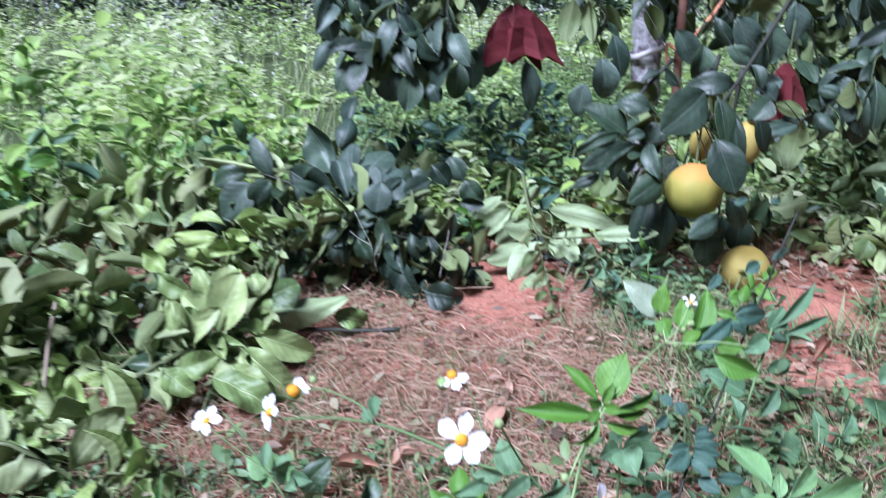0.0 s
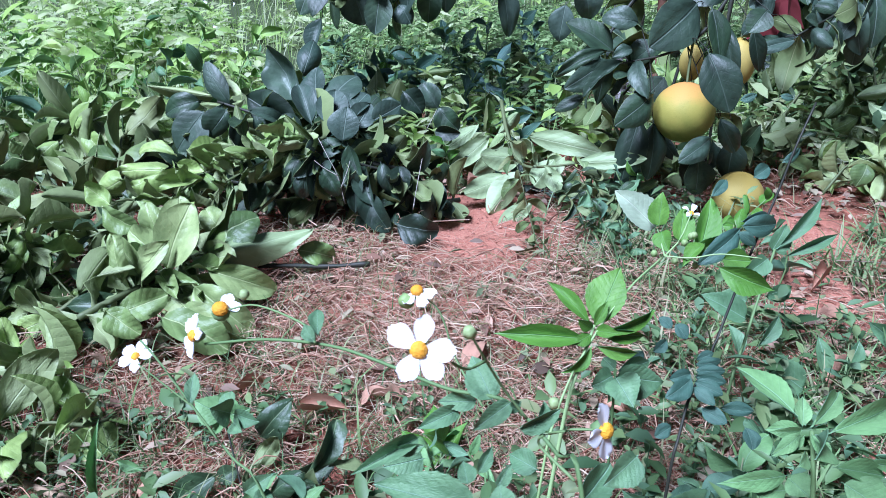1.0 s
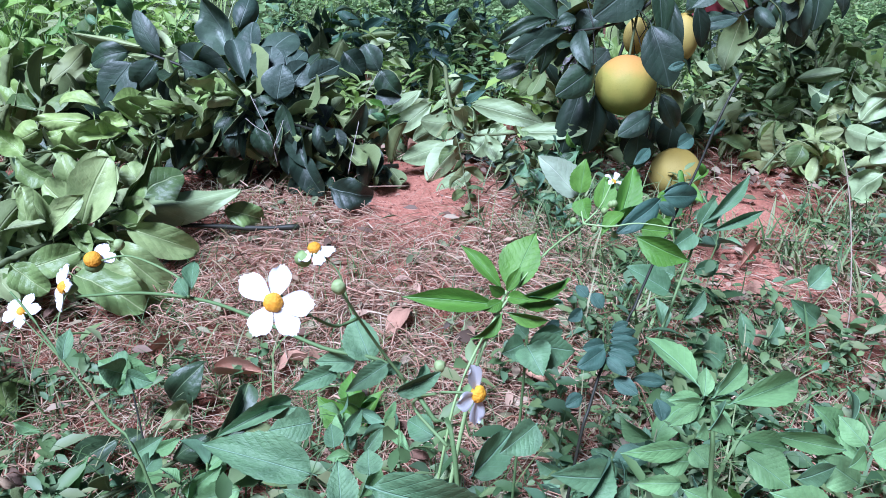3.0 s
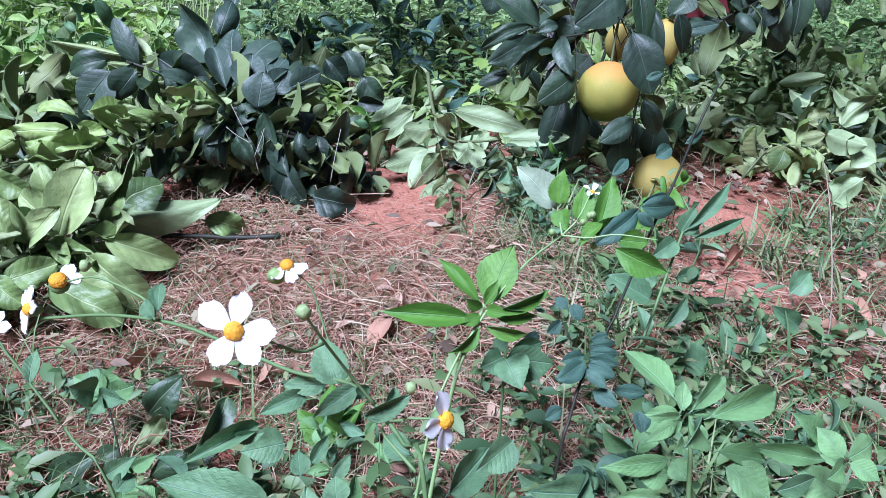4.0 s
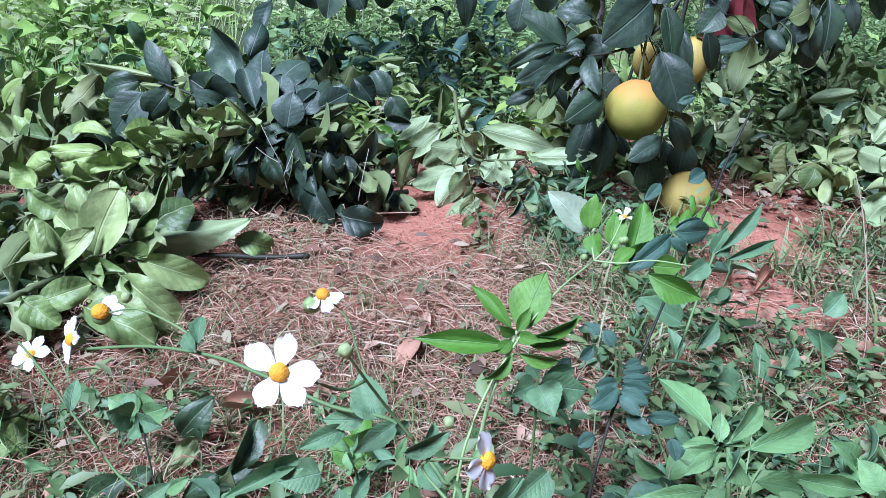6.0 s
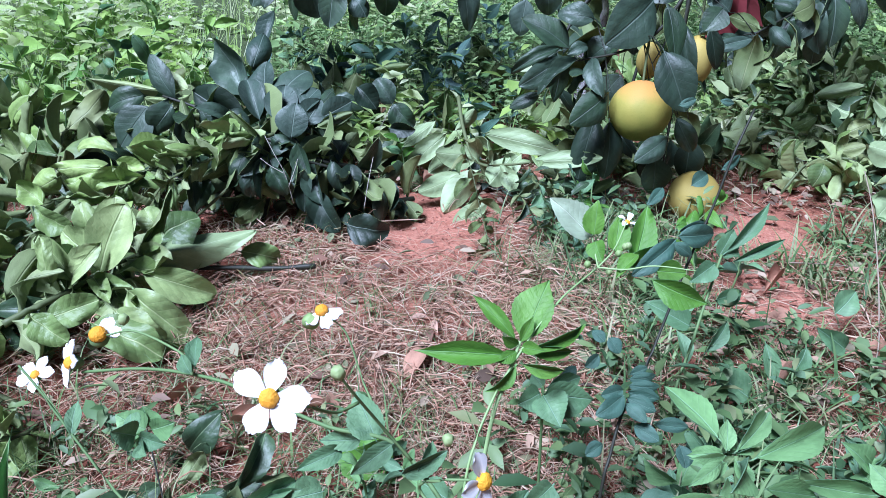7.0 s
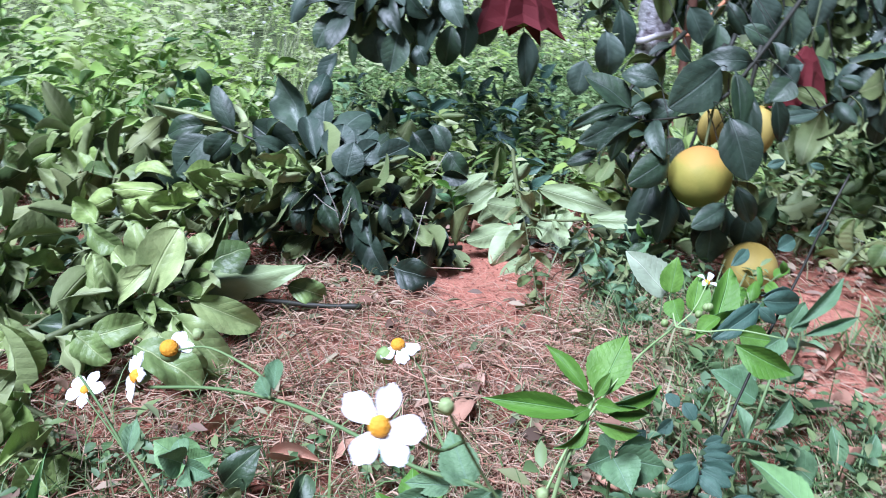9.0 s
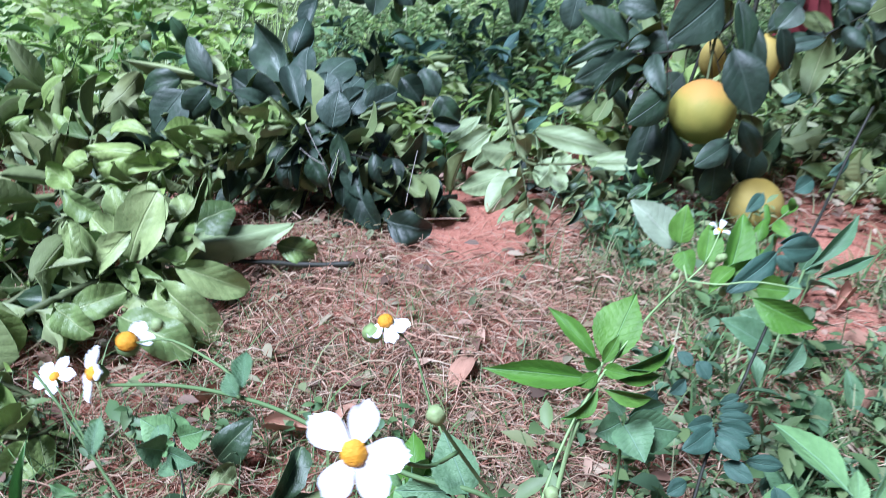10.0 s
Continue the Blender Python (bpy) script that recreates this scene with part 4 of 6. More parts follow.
LOWLEFT = [
    (-0.194, 0.958, 0.03, -0.151, 0.958, 0.085, 0.045, 0, 2),
    (-0.141, 0.879, 0.03, -0.084, 0.886, 0.06, 0.031, 10, 2),
    (-0.224, 0.866, 0.05, -0.276, 0.854, 0.02, 0.039, 15, 1),
    (-0.19, 0.89, 0.03, -0.16, 0.908, 0.07, -0.028, 0, 4),
    (-0.149, 0.842, 0.05, -0.124, 0.833, 0.03, 0.026, 0, 4),
    (-0.206, 0.886, 0.04, -0.23, 0.874, 0.03, 0.025, 0, 2),
    (-0.207, 0.966, 0.03, -0.217, 0.933, 0.02, 0.022, 10, 4),
    (-0.105, 0.843, 0.05, -0.139, 0.846, 0.04, 0.026, 0, 4),
    (-0.243, 0.831, 0.03, -0.207, 0.813, 0.03, 0.027, 10, 2),
    (0.008, 0.746, 0.05, -0.038, 0.753, 0.06, 0.035, 10, 2),
]
LOWTEAL_a = [
    (-0.221, 0.909, 0.1, -0.255, 0.913, 0.12, 0.037, 0, 5),
    (-0.219, 0.916, 0.1, -0.223, 0.914, 0.13, 0.034, 0, 5),
    (-0.217, 0.909, 0.1, -0.188, 0.909, 0.11, 0.03, 10, 5),
    (-0.216, 0.902, 0.1, -0.239, 0.912, 0.08, 0.017, 10, 5),
    (-0.172, 0.778, 0.06, -0.162, 0.783, 0.1, 0.027, 0, 5),
    (-0.172, 0.815, 0.07, -0.142, 0.815, 0.09, 0.016, 10, 5),
    (-0.135, 0.771, 0.05, -0.093, 0.783, 0.08, 0.021, 10, 5),
    (-0.072, 0.768, 0.06, -0.122, 0.763, 0.05, 0.027, 10, 5),
    (-0.365, 0.856, 0.02, -0.353, 0.877, 0.13, 0.011, 0, 6),
    (-0.313, 0.874, 0.05, -0.347, 0.88, 0.06, 0.014, 10, 6),
]
LOWTEAL_b = [
    (-0.259, 0.805, 0.02, -0.238, 0.815, 0.07, 0.013, 0, 6),
    (-0.342, 0.79, 0.03, -0.37, 0.805, 0.04, 0.021, 0, 6),
]
TRIFOLIATE = [
    (0.2, 0.745, 0.252, 0.248, 0.745, 0.243, 0.034, 0, 5),
    (0.201, 0.745, 0.25, 0.212, 0.715, 0.237, 0.033, 0, 5),
    (0.199, 0.745, 0.252, 0.177, 0.735, 0.247, 0.027, 10, 5),
    (0.205, 0.755, 0.25, 0.242, 0.775, 0.248, 0.018, 10, 5),
    (0.204, 0.755, 0.25, 0.196, 0.775, 0.253, 0.015, 0, 5),
]
LEGUME_a = [
    (0.346, 0.85, 0.356, 0.296, 0.82, 0.33, 0.023, -10, 0),
    (0.345, 0.85, 0.358, 0.387, 0.86, 0.355, 0.025, 10, 0),
    (0.338, 0.84, 0.355, 0.359, 0.84, 0.341, 0.013, 0, 0),
    (0.349, 0.86, 0.359, 0.381, 0.87, 0.362, 0.014, 20, 0),
    (0.336, 0.88, 0.398, 0.316, 0.86, 0.387, 0.012, 0, 0),
    (0.368, 0.89, 0.395, 0.388, 0.9, 0.404, 0.017, 0, 0),
    (0.406, 0.91, 0.405, 0.428, 0.92, 0.418, 0.012, 20, 0),
    (0.367, 0.95, 0.463, 0.385, 0.95, 0.47, 0.01, 10, 0),
    (0.41, 0.95, 0.468, 0.426, 0.95, 0.465, 0.008, 10, 0),
    (0.282, 0.765, 0.233, 0.252, 0.745, 0.225, 0.02, 0, 0),
]
LEGUME_b = [
    (0.283, 0.77, 0.236, 0.259, 0.76, 0.236, 0.016, 10, 0),
    (0.283, 0.765, 0.224, 0.3, 0.745, 0.216, 0.014, 0, 0),
    (0.285, 0.768, 0.228, 0.311, 0.755, 0.22, 0.015, 5, 0),
    (0.286, 0.772, 0.232, 0.317, 0.765, 0.227, 0.015, 5, 0),
    (0.288, 0.776, 0.236, 0.319, 0.775, 0.234, 0.014, 5, 0),
    (0.289, 0.78, 0.24, 0.318, 0.785, 0.24, 0.013, 5, 0),
    (0.291, 0.785, 0.242, 0.311, 0.79, 0.246, 0.01, 5, 0),
    (0.262, 0.79, 0.263, 0.247, 0.78, 0.255, 0.013, 0, 0),
    (0.27, 0.8, 0.269, 0.259, 0.81, 0.277, 0.012, 0, 0),
    (0.272, 0.8, 0.275, 0.282, 0.79, 0.263, 0.015, 0, 0),
]
LEGUME_c = [
    (0.263, 0.75, 0.189, 0.244, 0.74, 0.184, 0.015, 0, 0),
    (0.293, 0.76, 0.202, 0.312, 0.74, 0.198, 0.017, 0, 0),
    (0.315, 0.77, 0.195, 0.352, 0.77, 0.189, 0.015, 10, 0),
    (0.336, 0.75, 0.185, 0.337, 0.73, 0.174, 0.019, 0, 0),
    (0.244, 0.8, 0.244, 0.228, 0.79, 0.234, 0.013, 0, 0),
]
GRASSY_a = [
    (0.513, 1.1, 0.221, 0.582, 1.13, 0.284, 0.02, 0, 6),
    (0.524, 1.1, 0.208, 0.605, 1.11, 0.239, 0.016, 0, 6),
    (0.506, 1.1, 0.216, 0.532, 1.12, 0.251, 0.031, 0, 5),
    (0.499, 1.09, 0.212, 0.459, 1.07, 0.195, 0.028, 0, 5),
    (0.446, 1.01, 0.16, 0.387, 1.03, 0.189, 0.034, 0, 5),
    (0.54, 1.007, 0.05, 0.482, 1.021, 0.09, 0.041, 0, 5),
    (0.511, 1.104, 0.06, 0.554, 1.133, 0.1, 0.022, 0, 6),
    (0.482, 1.089, 0.05, 0.475, 1.125, 0.09, 0.022, 0, 6),
    (0.59, 1.088, 0.09, 0.601, 1.058, 0.03, 0.024, 0, 6),
    (0.644, 1.074, 0.09, 0.621, 1.063, 0.04, 0.026, 0, 6),
]
GRASSY_b = [
    (0.555, 1.194, 0.1, 0.613, 1.223, 0.1, 0.028, 0, 5),
    (0.53, 1.194, 0.09, 0.493, 1.209, 0.1, 0.031, 0, 5),
    (0.737, 1.122, 0.05, 0.683, 1.121, 0.09, 0.033, 0, 5),
    (0.765, 1.211, 0.06, 0.807, 1.233, 0.09, 0.04, 0, 5),
]
BIDENS_STEM = [(0.104, 0.45, 0.375), (0.095, 0.47, 0.382), (0.081, 0.49, 0.391), (0.067, 0.5, 0.398), (0.037, 0.51, 0.399), (-0.001, 0.53, 0.405), (-0.033, 0.55, 0.405), (-0.077, 0.575, 0.396), (-0.124, 0.595, 0.382)]
BIDENS_STEM_B = [(0.081, 0.49, 0.391), (0.067, 0.49, 0.412), (0.051, 0.475, 0.449), (0.048, 0.475, 0.457)]
FLOWER_A_STALK = [(0.056, 0.48, 0.435), (0.046, 0.47, 0.437), (0.034, 0.45, 0.456), (0.023, 0.445, 0.462)]
FLOWER_B_STALK = [(0.1, 0.45, 0.382), (0.084, 0.47, 0.391), (0.093, 0.45, 0.413), (0.108, 0.445, 0.417)]
FLOWER_C_STALK = [(0.065, 0.6, 0.323), (0.048, 0.64, 0.338), (0.036, 0.655, 0.371), (0.019, 0.66, 0.385)]
BIDENS_LEFT_STEM = [(-0.087, 0.56, 0.278), (-0.113, 0.58, 0.3), (-0.141, 0.6, 0.328), (-0.168, 0.62, 0.355), (-0.182, 0.63, 0.366)]
BIDENS_LEFT_TOP = [(-0.141, 0.6, 0.328), (-0.193, 0.68, 0.297), (-0.244, 0.755, 0.271)]
BIDENS_LEFT_FORK = [(-0.042, 0.55, 0.407), (-0.047, 0.56, 0.413), (-0.084, 0.59, 0.413), (-0.108, 0.6, 0.405)]
SPOTS = [(0.023, 0.441, 0.466), (0.112, 0.444, 0.417), (0.019, 0.66, 0.387), (-0.133, 0.6, 0.386), (-0.245, 0.758, 0.276), (-0.112, 0.6, 0.406), (0.569, 1.7, 0.274), (0.719, 1.82, 0.354), (0.605, 1.79, 0.36), (0.048, 0.475, 0.455), (0.011, 0.66, 0.378), (0.101, 0.52, 0.38), (-0.095, 0.6, 0.416), (0.304, 0.88, 0.361)]
BLEFT = [
    (-0.143, 0.6, 0.328, -0.143, 0.62, 0.345, 0.011, 0, 6),
    (-0.153, 0.72, 0.237, -0.164, 0.7, 0.257, 0.025, 20, 5),
    (-0.151, 0.72, 0.237, -0.125, 0.71, 0.234, 0.017, 10, 5),
    (-0.153, 0.72, 0.24, -0.163, 0.74, 0.245, 0.021, 0, 5),
    (-0.152, 0.72, 0.228, -0.139, 0.7, 0.231, 0.015, 0, 5),
    (-0.133, 0.66, 0.198, -0.105, 0.66, 0.218, 0.017, 0, 6),
    (-0.118, 0.64, 0.199, -0.111, 0.66, 0.201, 0.017, 0, 5),
    (-0.04, 0.55, 0.411, -0.042, 0.57, 0.421, 0.01, 0, 6),
    (-0.042, 0.55, 0.407, -0.05, 0.56, 0.415, 0.009, 0, 6),
]
GROUNDLEAF = [
    (-0.036, 1.54, 0.098, 0.050, 1.525, 0.086, 0.066, 10, 8),
]
RIGHT_HEAP_a = [
    (1.154, 2.1, 0.211, 1.257, 2.05, 0.248, -0.046, 0, 3),
    (1.164, 2.05, 0.212, 1.213, 2, 0.182, -0.035, 0, 1),
    (1.223, 1.95, 0.238, 1.284, 1.92, 0.191, -0.035, 0, 1),
    (1.28, 1.85, 0.25, 1.198, 1.85, 0.172, -0.061, 0, 4),
    (1.101, 1.75, 0.182, 1.191, 1.72, 0.162, -0.062, 0, 1),
    (1.233, 1.72, 0.122, 1.149, 1.74, 0.163, -0.078, 0, 4),
    (1.136, 1.62, 0.122, 1.064, 1.6, 0.066, -0.072, 0, 4),
    (0.886, 2.1, 0.061, 0.955, 2.08, 0.097, -0.063, 0, 4),
    (1.03, 2.4, 0.175, 0.996, 2.4, 0.24, -0.032, 0, 3),
    (1.079, 2.4, 0.16, 1.043, 2.4, 0.233, -0.029, 0, 3),
]
RIGHT_HEAP_b = [
    (1.129, 2.4, 0.179, 1.081, 2.4, 0.235, -0.029, 0, 3),
    (1.161, 2.4, 0.162, 1.209, 2.4, 0.219, -0.029, 0, 3),
    (1.043, 2.35, 0.115, 1.099, 2.35, 0.153, -0.039, 0, 1),
    (1.137, 2.2, 0.127, 1.191, 2.2, 0.18, 0.041, 0, 2),
    (1.178, 2.1, 0.161, 1.114, 2.1, 0.121, 0.049, 0, 2),
    (1.204, 2, 0.137, 1.251, 1.98, 0.171, -0.054, 0, 4),
    (1.139, 1.9, 0.121, 1.2, 1.9, 0.134, -0.037, 0, 1),
    (1.009, 1.95, 0.087, 1.063, 1.95, 0.135, 0.052, 0, 2),
    (0.988, 1.95, 0.056, 0.918, 1.95, 0.09, 0.045, 0, 4),
    (1.045, 1.8, 0.124, 1.019, 1.78, 0.075, 0.057, 0, 2),
]
GRASSY_STEM = [(0.434, 1, 0.086), (0.456, 1.03, 0.112), (0.485, 1.07, 0.161), (0.511, 1.1, 0.221)]
STALK_A = [(-0.136, 1.58, 0.126), (-0.146, 1.565, 0.191), (-0.163, 1.565, 0.231), (-0.18, 1.58, 0.262)]
STALK_A_FORK = [(-0.146, 1.565, 0.191), (-0.171, 1.56, 0.209), (-0.188, 1.56, 0.224)]
STALK_A_FORK_B = [(-0.141, 1.565, 0.165), (-0.126, 1.56, 0.201), (-0.119, 1.56, 0.222)]
STALK_B = [(-0.001, 1.6, 0.104), (0.009, 1.6, 0.158), (0.02, 1.62, 0.206)]
STALK_C = [(0.784, 1.12, 0.059), (0.812, 1.2, 0.136), (0.832, 1.28, 0.211), (0.836, 1.33, 0.261)]
STALK_D = [(0.793, 1.42, 0.054), (0.897, 1.43, 0.042), (0.987, 1.42, 0.03), (1.071, 1.42, 0.021)]
STALK_E = [(0.055, 1.88, 0.246), (0.04, 1.87, 0.22), (0.025, 1.87, 0.193)]
LIMP_STEM = [(0.243, 1.47, 0.061), (0.227, 1.52, 0.116), (0.211, 1.58, 0.189), (0.185, 1.64, 0.253)]
LIMP_FORK = [(0.227, 1.52, 0.116), (0.251, 1.52, 0.151), (0.257, 1.53, 0.17)]
DEAD_SPOTS = [(-0.071, 1.012, -0.013, 1.033), (-0.157, 1.013, -0.083, 0.998), (0.585, 1.031, 0.658, 1.085), (0.719, 1.353, 0.779, 1.412), (0.673, 1.252, 0.711, 1.211), (0.876, 1.231, 0.886, 1.162), (0.076, 1.079, 0.107, 1.155), (0.121, 1.823, 0.169, 1.872), (0.567, 1.228, 0.596, 1.201), (0.26, 1.023, 0.289, 1.01)]

# ---- ground ----


def stretch(lo, hi, mid, n):
    """Steps that are fine near mid and wide far off."""
    a, b = math.asinh((lo - mid) / 0.35), math.asinh((hi - mid) / 0.35)
    return [mid + 0.35 * math.sinh(a + (b - a) * i / n) for i in range(n + 1)]


def build_ground():
    xs, ys = stretch(-400, 400, 0.3, 210), stretch(-200, 700, 1.3, 210)
    verts, faces = [], []
    for y in ys:
        for x in xs:
            z = mound(x, y)
            if abs(x) < 3 and -1 < y < 4:
                z += 0.004 * noise.noise((x * 28, y * 28, 1.0)) + 0.003 * noise.noise((x * 60, y * 60, 4.0))
            verts.append((x, y, z))
    w = len(xs)
    for j in range(len(ys) - 1):
        for i in range(w - 1):
            faces.append((j * w + i, j * w + i + 1, (j + 1) * w + i + 1, (j + 1) * w + i))
    ob = new("ground", mesh_of("ground", verts, faces, SOIL))
    tagged(ob, "red clay orchard ground strewn with dry straw and weeds", "ground", kind="structure")


build_ground()

# ---- cut branches on the ground ----
CUT = "heap of cut branches"
front = thing("cut_branch", (-0.25, 1.25, 0.05), label="cut pomelo branch with wilting pale green leaves lying on red soil", category="cut branch", group=CUT)
tube("stem", FRONT_STEM, 0.006, 0.003, OLIVE_STEM, front)
tube("stick", FRONT_STICK, 0.0032, 0.0048, DARK_STEM_MAT, front, "bare dark cut end", knobs=0.5, sides=9)
set_leaves(front, FRONT_a + FRONT_b, "wilted", 3)
set_leaves(front, FRONT_c, "mixed", 4)
set_leaves(front, FRONT_d, "upturned", 5)
leafy_line(front, FRONT_STEM, 22, 0.095, "wilted", 11, 0.0, (4, 8, 9, 3), 80, flip=0.5, lift=-0.7)


def lying_branch(seed, at, heading, length, count, leaf, palette, label, flip=0.35, kinds=(0, 2, 4), rise=0.06, spread=60, ratio=0.48, lift=-0.12):
    rnd = random.Random(seed)
    x, y = at
    line = []
    for i in range(5):
        s = i / 4
        px = x + math.cos(heading) * length * s + rnd.uniform(-0.03, 0.03)
        py = y + math.sin(heading) * length * s + rnd.uniform(-0.03, 0.03)
        line.append((px, py, mound(px, py) + 0.015 + rise * math.sin(math.pi * min(1, s * 1.15)) * rnd.uniform(0.7, 1.3)))
    br = thing("cut_branch", line[0], label=label, category="cut branch", group=CUT)
    tube("stem", line, 0.004, 0.0015, OLIVE_STEM, br, sides=6, steps=4)
    leafy_line(br, line, count, leaf, palette, seed + 1, 0.08, kinds, spread, True, flip, lift, ratio)
    return br


PALE_LABEL = "cut pomelo branch with limp pale green leaves on the ground"
DARK_LABEL = "cut pomelo branch with dark glossy leaves and pale undersides"
MIX_LABEL = "cut pomelo branch with drying crumpled olive leaves"
band = thing("cut_branch", (-0.3, 1.5, 0.06), label=MIX_LABEL, category="cut branch", group=CUT)
tube("stem", PALE_TWIG_A, 0.004, 0.0015, OLIVE_STEM, band)
tube("stem", PALE_TWIG_B, 0.004, 0.0015, OLIVE_STEM, band)
set_leaves(band, BAND_a + BAND_b, "lime", 5)
leafy_line(band, PALE_TWIG_A, 30, 0.075, "lime", 21, 0.0, (4, 4, 9), 60, lift=0.05, ratio=0.34)
leafy_line(band, PALE_TWIG_B, 26, 0.07, "wilted", 22, 0.0, (4, 4, 3), 60, lift=0.0, ratio=0.32)

outer = thing("cut_branch", (-0.75, 1.8, 0.06), label="cut pomelo branch with folded pale edged leaves", category="cut branch", group=CUT)
OUTER_STEM = [(-0.92, 1.78, 0.10), (-0.83, 1.82, 0.17), (-0.76, 1.85, 0.22), (-0.70, 1.86, 0.25)]
tube("stem", OUTER_STEM, 0.005, 0.002, OLIVE_STEM, outer)
OUTER = [
    (-0.835, 1.86, 0.201, -0.705, 1.86, 0.295, -0.050, 15, 1), (-0.772, 1.84, 0.208, -0.716, 1.83, 0.285, 0.048, -25, 1),
    (-0.715, 1.85, 0.245, -0.636, 1.85, 0.270, -0.022, 20, 3), (-0.850, 1.90, 0.235, -0.765, 1.90, 0.280, -0.040, 0, 3),
    (-0.744, 1.80, 0.150, -0.770, 1.80, 0.222, -0.034, 10, 1), (-0.780, 1.70, 0.205, -0.700, 1.68, 0.160, -0.045, -20, 2),
    (-0.800, 1.84, 0.200, -0.860, 1.80, 0.140, 0.050, 0, 2), (-0.740, 1.84, 0.220, -0.680, 1.80, 0.165, 0.052, 10, 2),
]
set_leaves(outer, OUTER, "lime", 17)

dark = thing("cut_branch", (0.0, 1.66, 0.06), label=DARK_LABEL, category="cut branch", group=CUT)
tube("stem", DARK_STEM, 0.006, 0.003, DARK_STEM_MAT, dark)
for stalk in (STALK_A, STALK_A_FORK, STALK_A_FORK_B, STALK_B, STALK_E):
    tube("twig", stalk, 0.0010, 0.0005, PALE_TWIG, dark, "bare pale twig", sides=5)
set_leaves(dark, DARK_a[:3], "lime", 6)
set_leaves(dark, DARK_a[3:8], "dark", 6)
set_leaves(dark, DARK_d, "dark", 7)
set_leaves(dark, DARK_a[8:] + DARK_b[:8], "slate", 8)
set_leaves(dark, DARK_b[8:] + DARK_c + DARK_e, "dark", 9)
leafy_line(dark, DARK_STEM, 30, 0.10, "dark", 31, 0.0, (0, 2, 1, 3), 75, flip=0.12, lift=-0.45, ratio=0.46)
DARK_FAN = [(0.03, 1.68, 0.13), (-0.06, 1.645, 0.175), (-0.15, 1.63, 0.205), (-0.22, 1.64, 0.225)]
tube("stem", DARK_FAN, 0.004, 0.002, DARK_STEM_MAT, dark)
leafy_line(dark, DARK_FAN, 58, 0.082, "dark", 35, 0.0, (2, 9, 2, 3), 80, flip=0.24, lift=-0.85, ratio=0.48)
DARK_LOW = [(0.10, 1.72, 0.08), (-0.05, 1.66, 0.09), (-0.22, 1.66, 0.12), (-0.42, 1.74, 0.13), (-0.58, 1.84, 0.12)]
tube("stem", DARK_LOW, 0.006, 0.003, DARK_STEM_MAT, dark)
leafy_line(dark, DARK_LOW, 70, 0.105, "dark", 33, 0.0, (9, 2, 3, 1), 75, flip=0.22, lift=-0.5, ratio=0.46)
leafy_line(dark, DARK_LOW, 16, 0.09, "deep", 34, 0.0, (2, 3, 1), 75, flip=0.7, lift=-0.4, ratio=0.40)

centre = thing("cut_branch", (0.25, 1.8, 0.06), label="cut pomelo branch with pale upturned leaves on bare red soil", category="cut branch", group=CUT)
tube("stem", CENTRE_STEM, 0.005, 0.002, OLIVE_STEM, centre)
set_leaves(centre, CENTRE_a + CENTRE_b, "upturned", 9)
leafy_line(centre, CENTRE_STEM, 7, 0.07, "upturned", 41, 0.2, (2, 4), 60)
shade = thing("cut_branch", (0.42, 1.74, 0.06), label="cut branch with crumpled dark leaves, partly added as shadow, beside the tree", category="cut branch", group=CUT)
set_leaves(shade, SHADE, "deep", 13)
SHADE_LINE = [(0.56, 1.82, 0.07), (0.45, 1.76, 0.09), (0.33, 1.74, 0.07)]
tube("stem", SHADE_LINE, 0.004, 0.002, DARK_STEM_MAT, shade)
leafy_line(shade, SHADE_LINE, 12, 0.07, "dark", 43, 0.0, (2, 4), 65)
# Dark leaves added in place of the shadow behind the centre branch.
SHADE_BACK = [(0.44, 1.84, 0.05), (0.32, 1.84, 0.06), (0.20, 1.90, 0.06), (0.08, 1.93, 0.05)]
tube("stem", SHADE_BACK, 0.004, 0.002, DARK_STEM_MAT, shade)
leafy_line(shade, SHADE_BACK, 30, 0.085, "dark", 44, 0.0, (2, 9), 70, flip=0.1, lift=0.1)

fallen = thing("fallen_leaf", (0, 1.53, 0.07), label="dark green pomelo leaf fallen on bare red soil", category="leaf")
set_leaves(fallen, GROUNDLEAF, "dark", 2)

# the heaps behind and beside
LABELS = {"wilted": PALE_LABEL, "mixed": MIX_LABEL, "dark": DARK_LABEL, "lime": "small cut branch with crumpled lime green leaves", "upturned": "cut branch with pale upturned leaves", "deep": "cut pomelo branch with deep green curled leaves"}


def heap(seed, count, x0, x1, y0, y1, palettes, leaf=0.118, rise=0.10, leaves=25, reach=(0.25, 0.45), lift=-0.12, keep=lambda x, y: True, slim=1.0):
    rnd = random.Random(seed)
    done = 0
    while done < count:
        x, y, h = rnd.uniform(x0, x1), rnd.uniform(y0, y1), rnd.uniform(0, 360)
        ln = rnd.uniform(*reach)
        if not (keep(x, y) and keep(x + math.cos(radians(h)) * ln, y + math.sin(radians(h)) * ln)):
            continue
        pal = rnd.choice(palettes)
        lying_branch(seed * 100 + done, (x, y), radians(h), ln, leaves, leaf * rnd.uniform(0.8, 1.2), pal, LABELS[pal], rise=rise * rnd.uniform(0.4, 1.5), kinds=(1, 2, 3, 3, 4, 4, 8, 9), ratio=rnd.uniform(0.38, 0.52) * slim, flip=0.5, lift=lift)
        done += 1


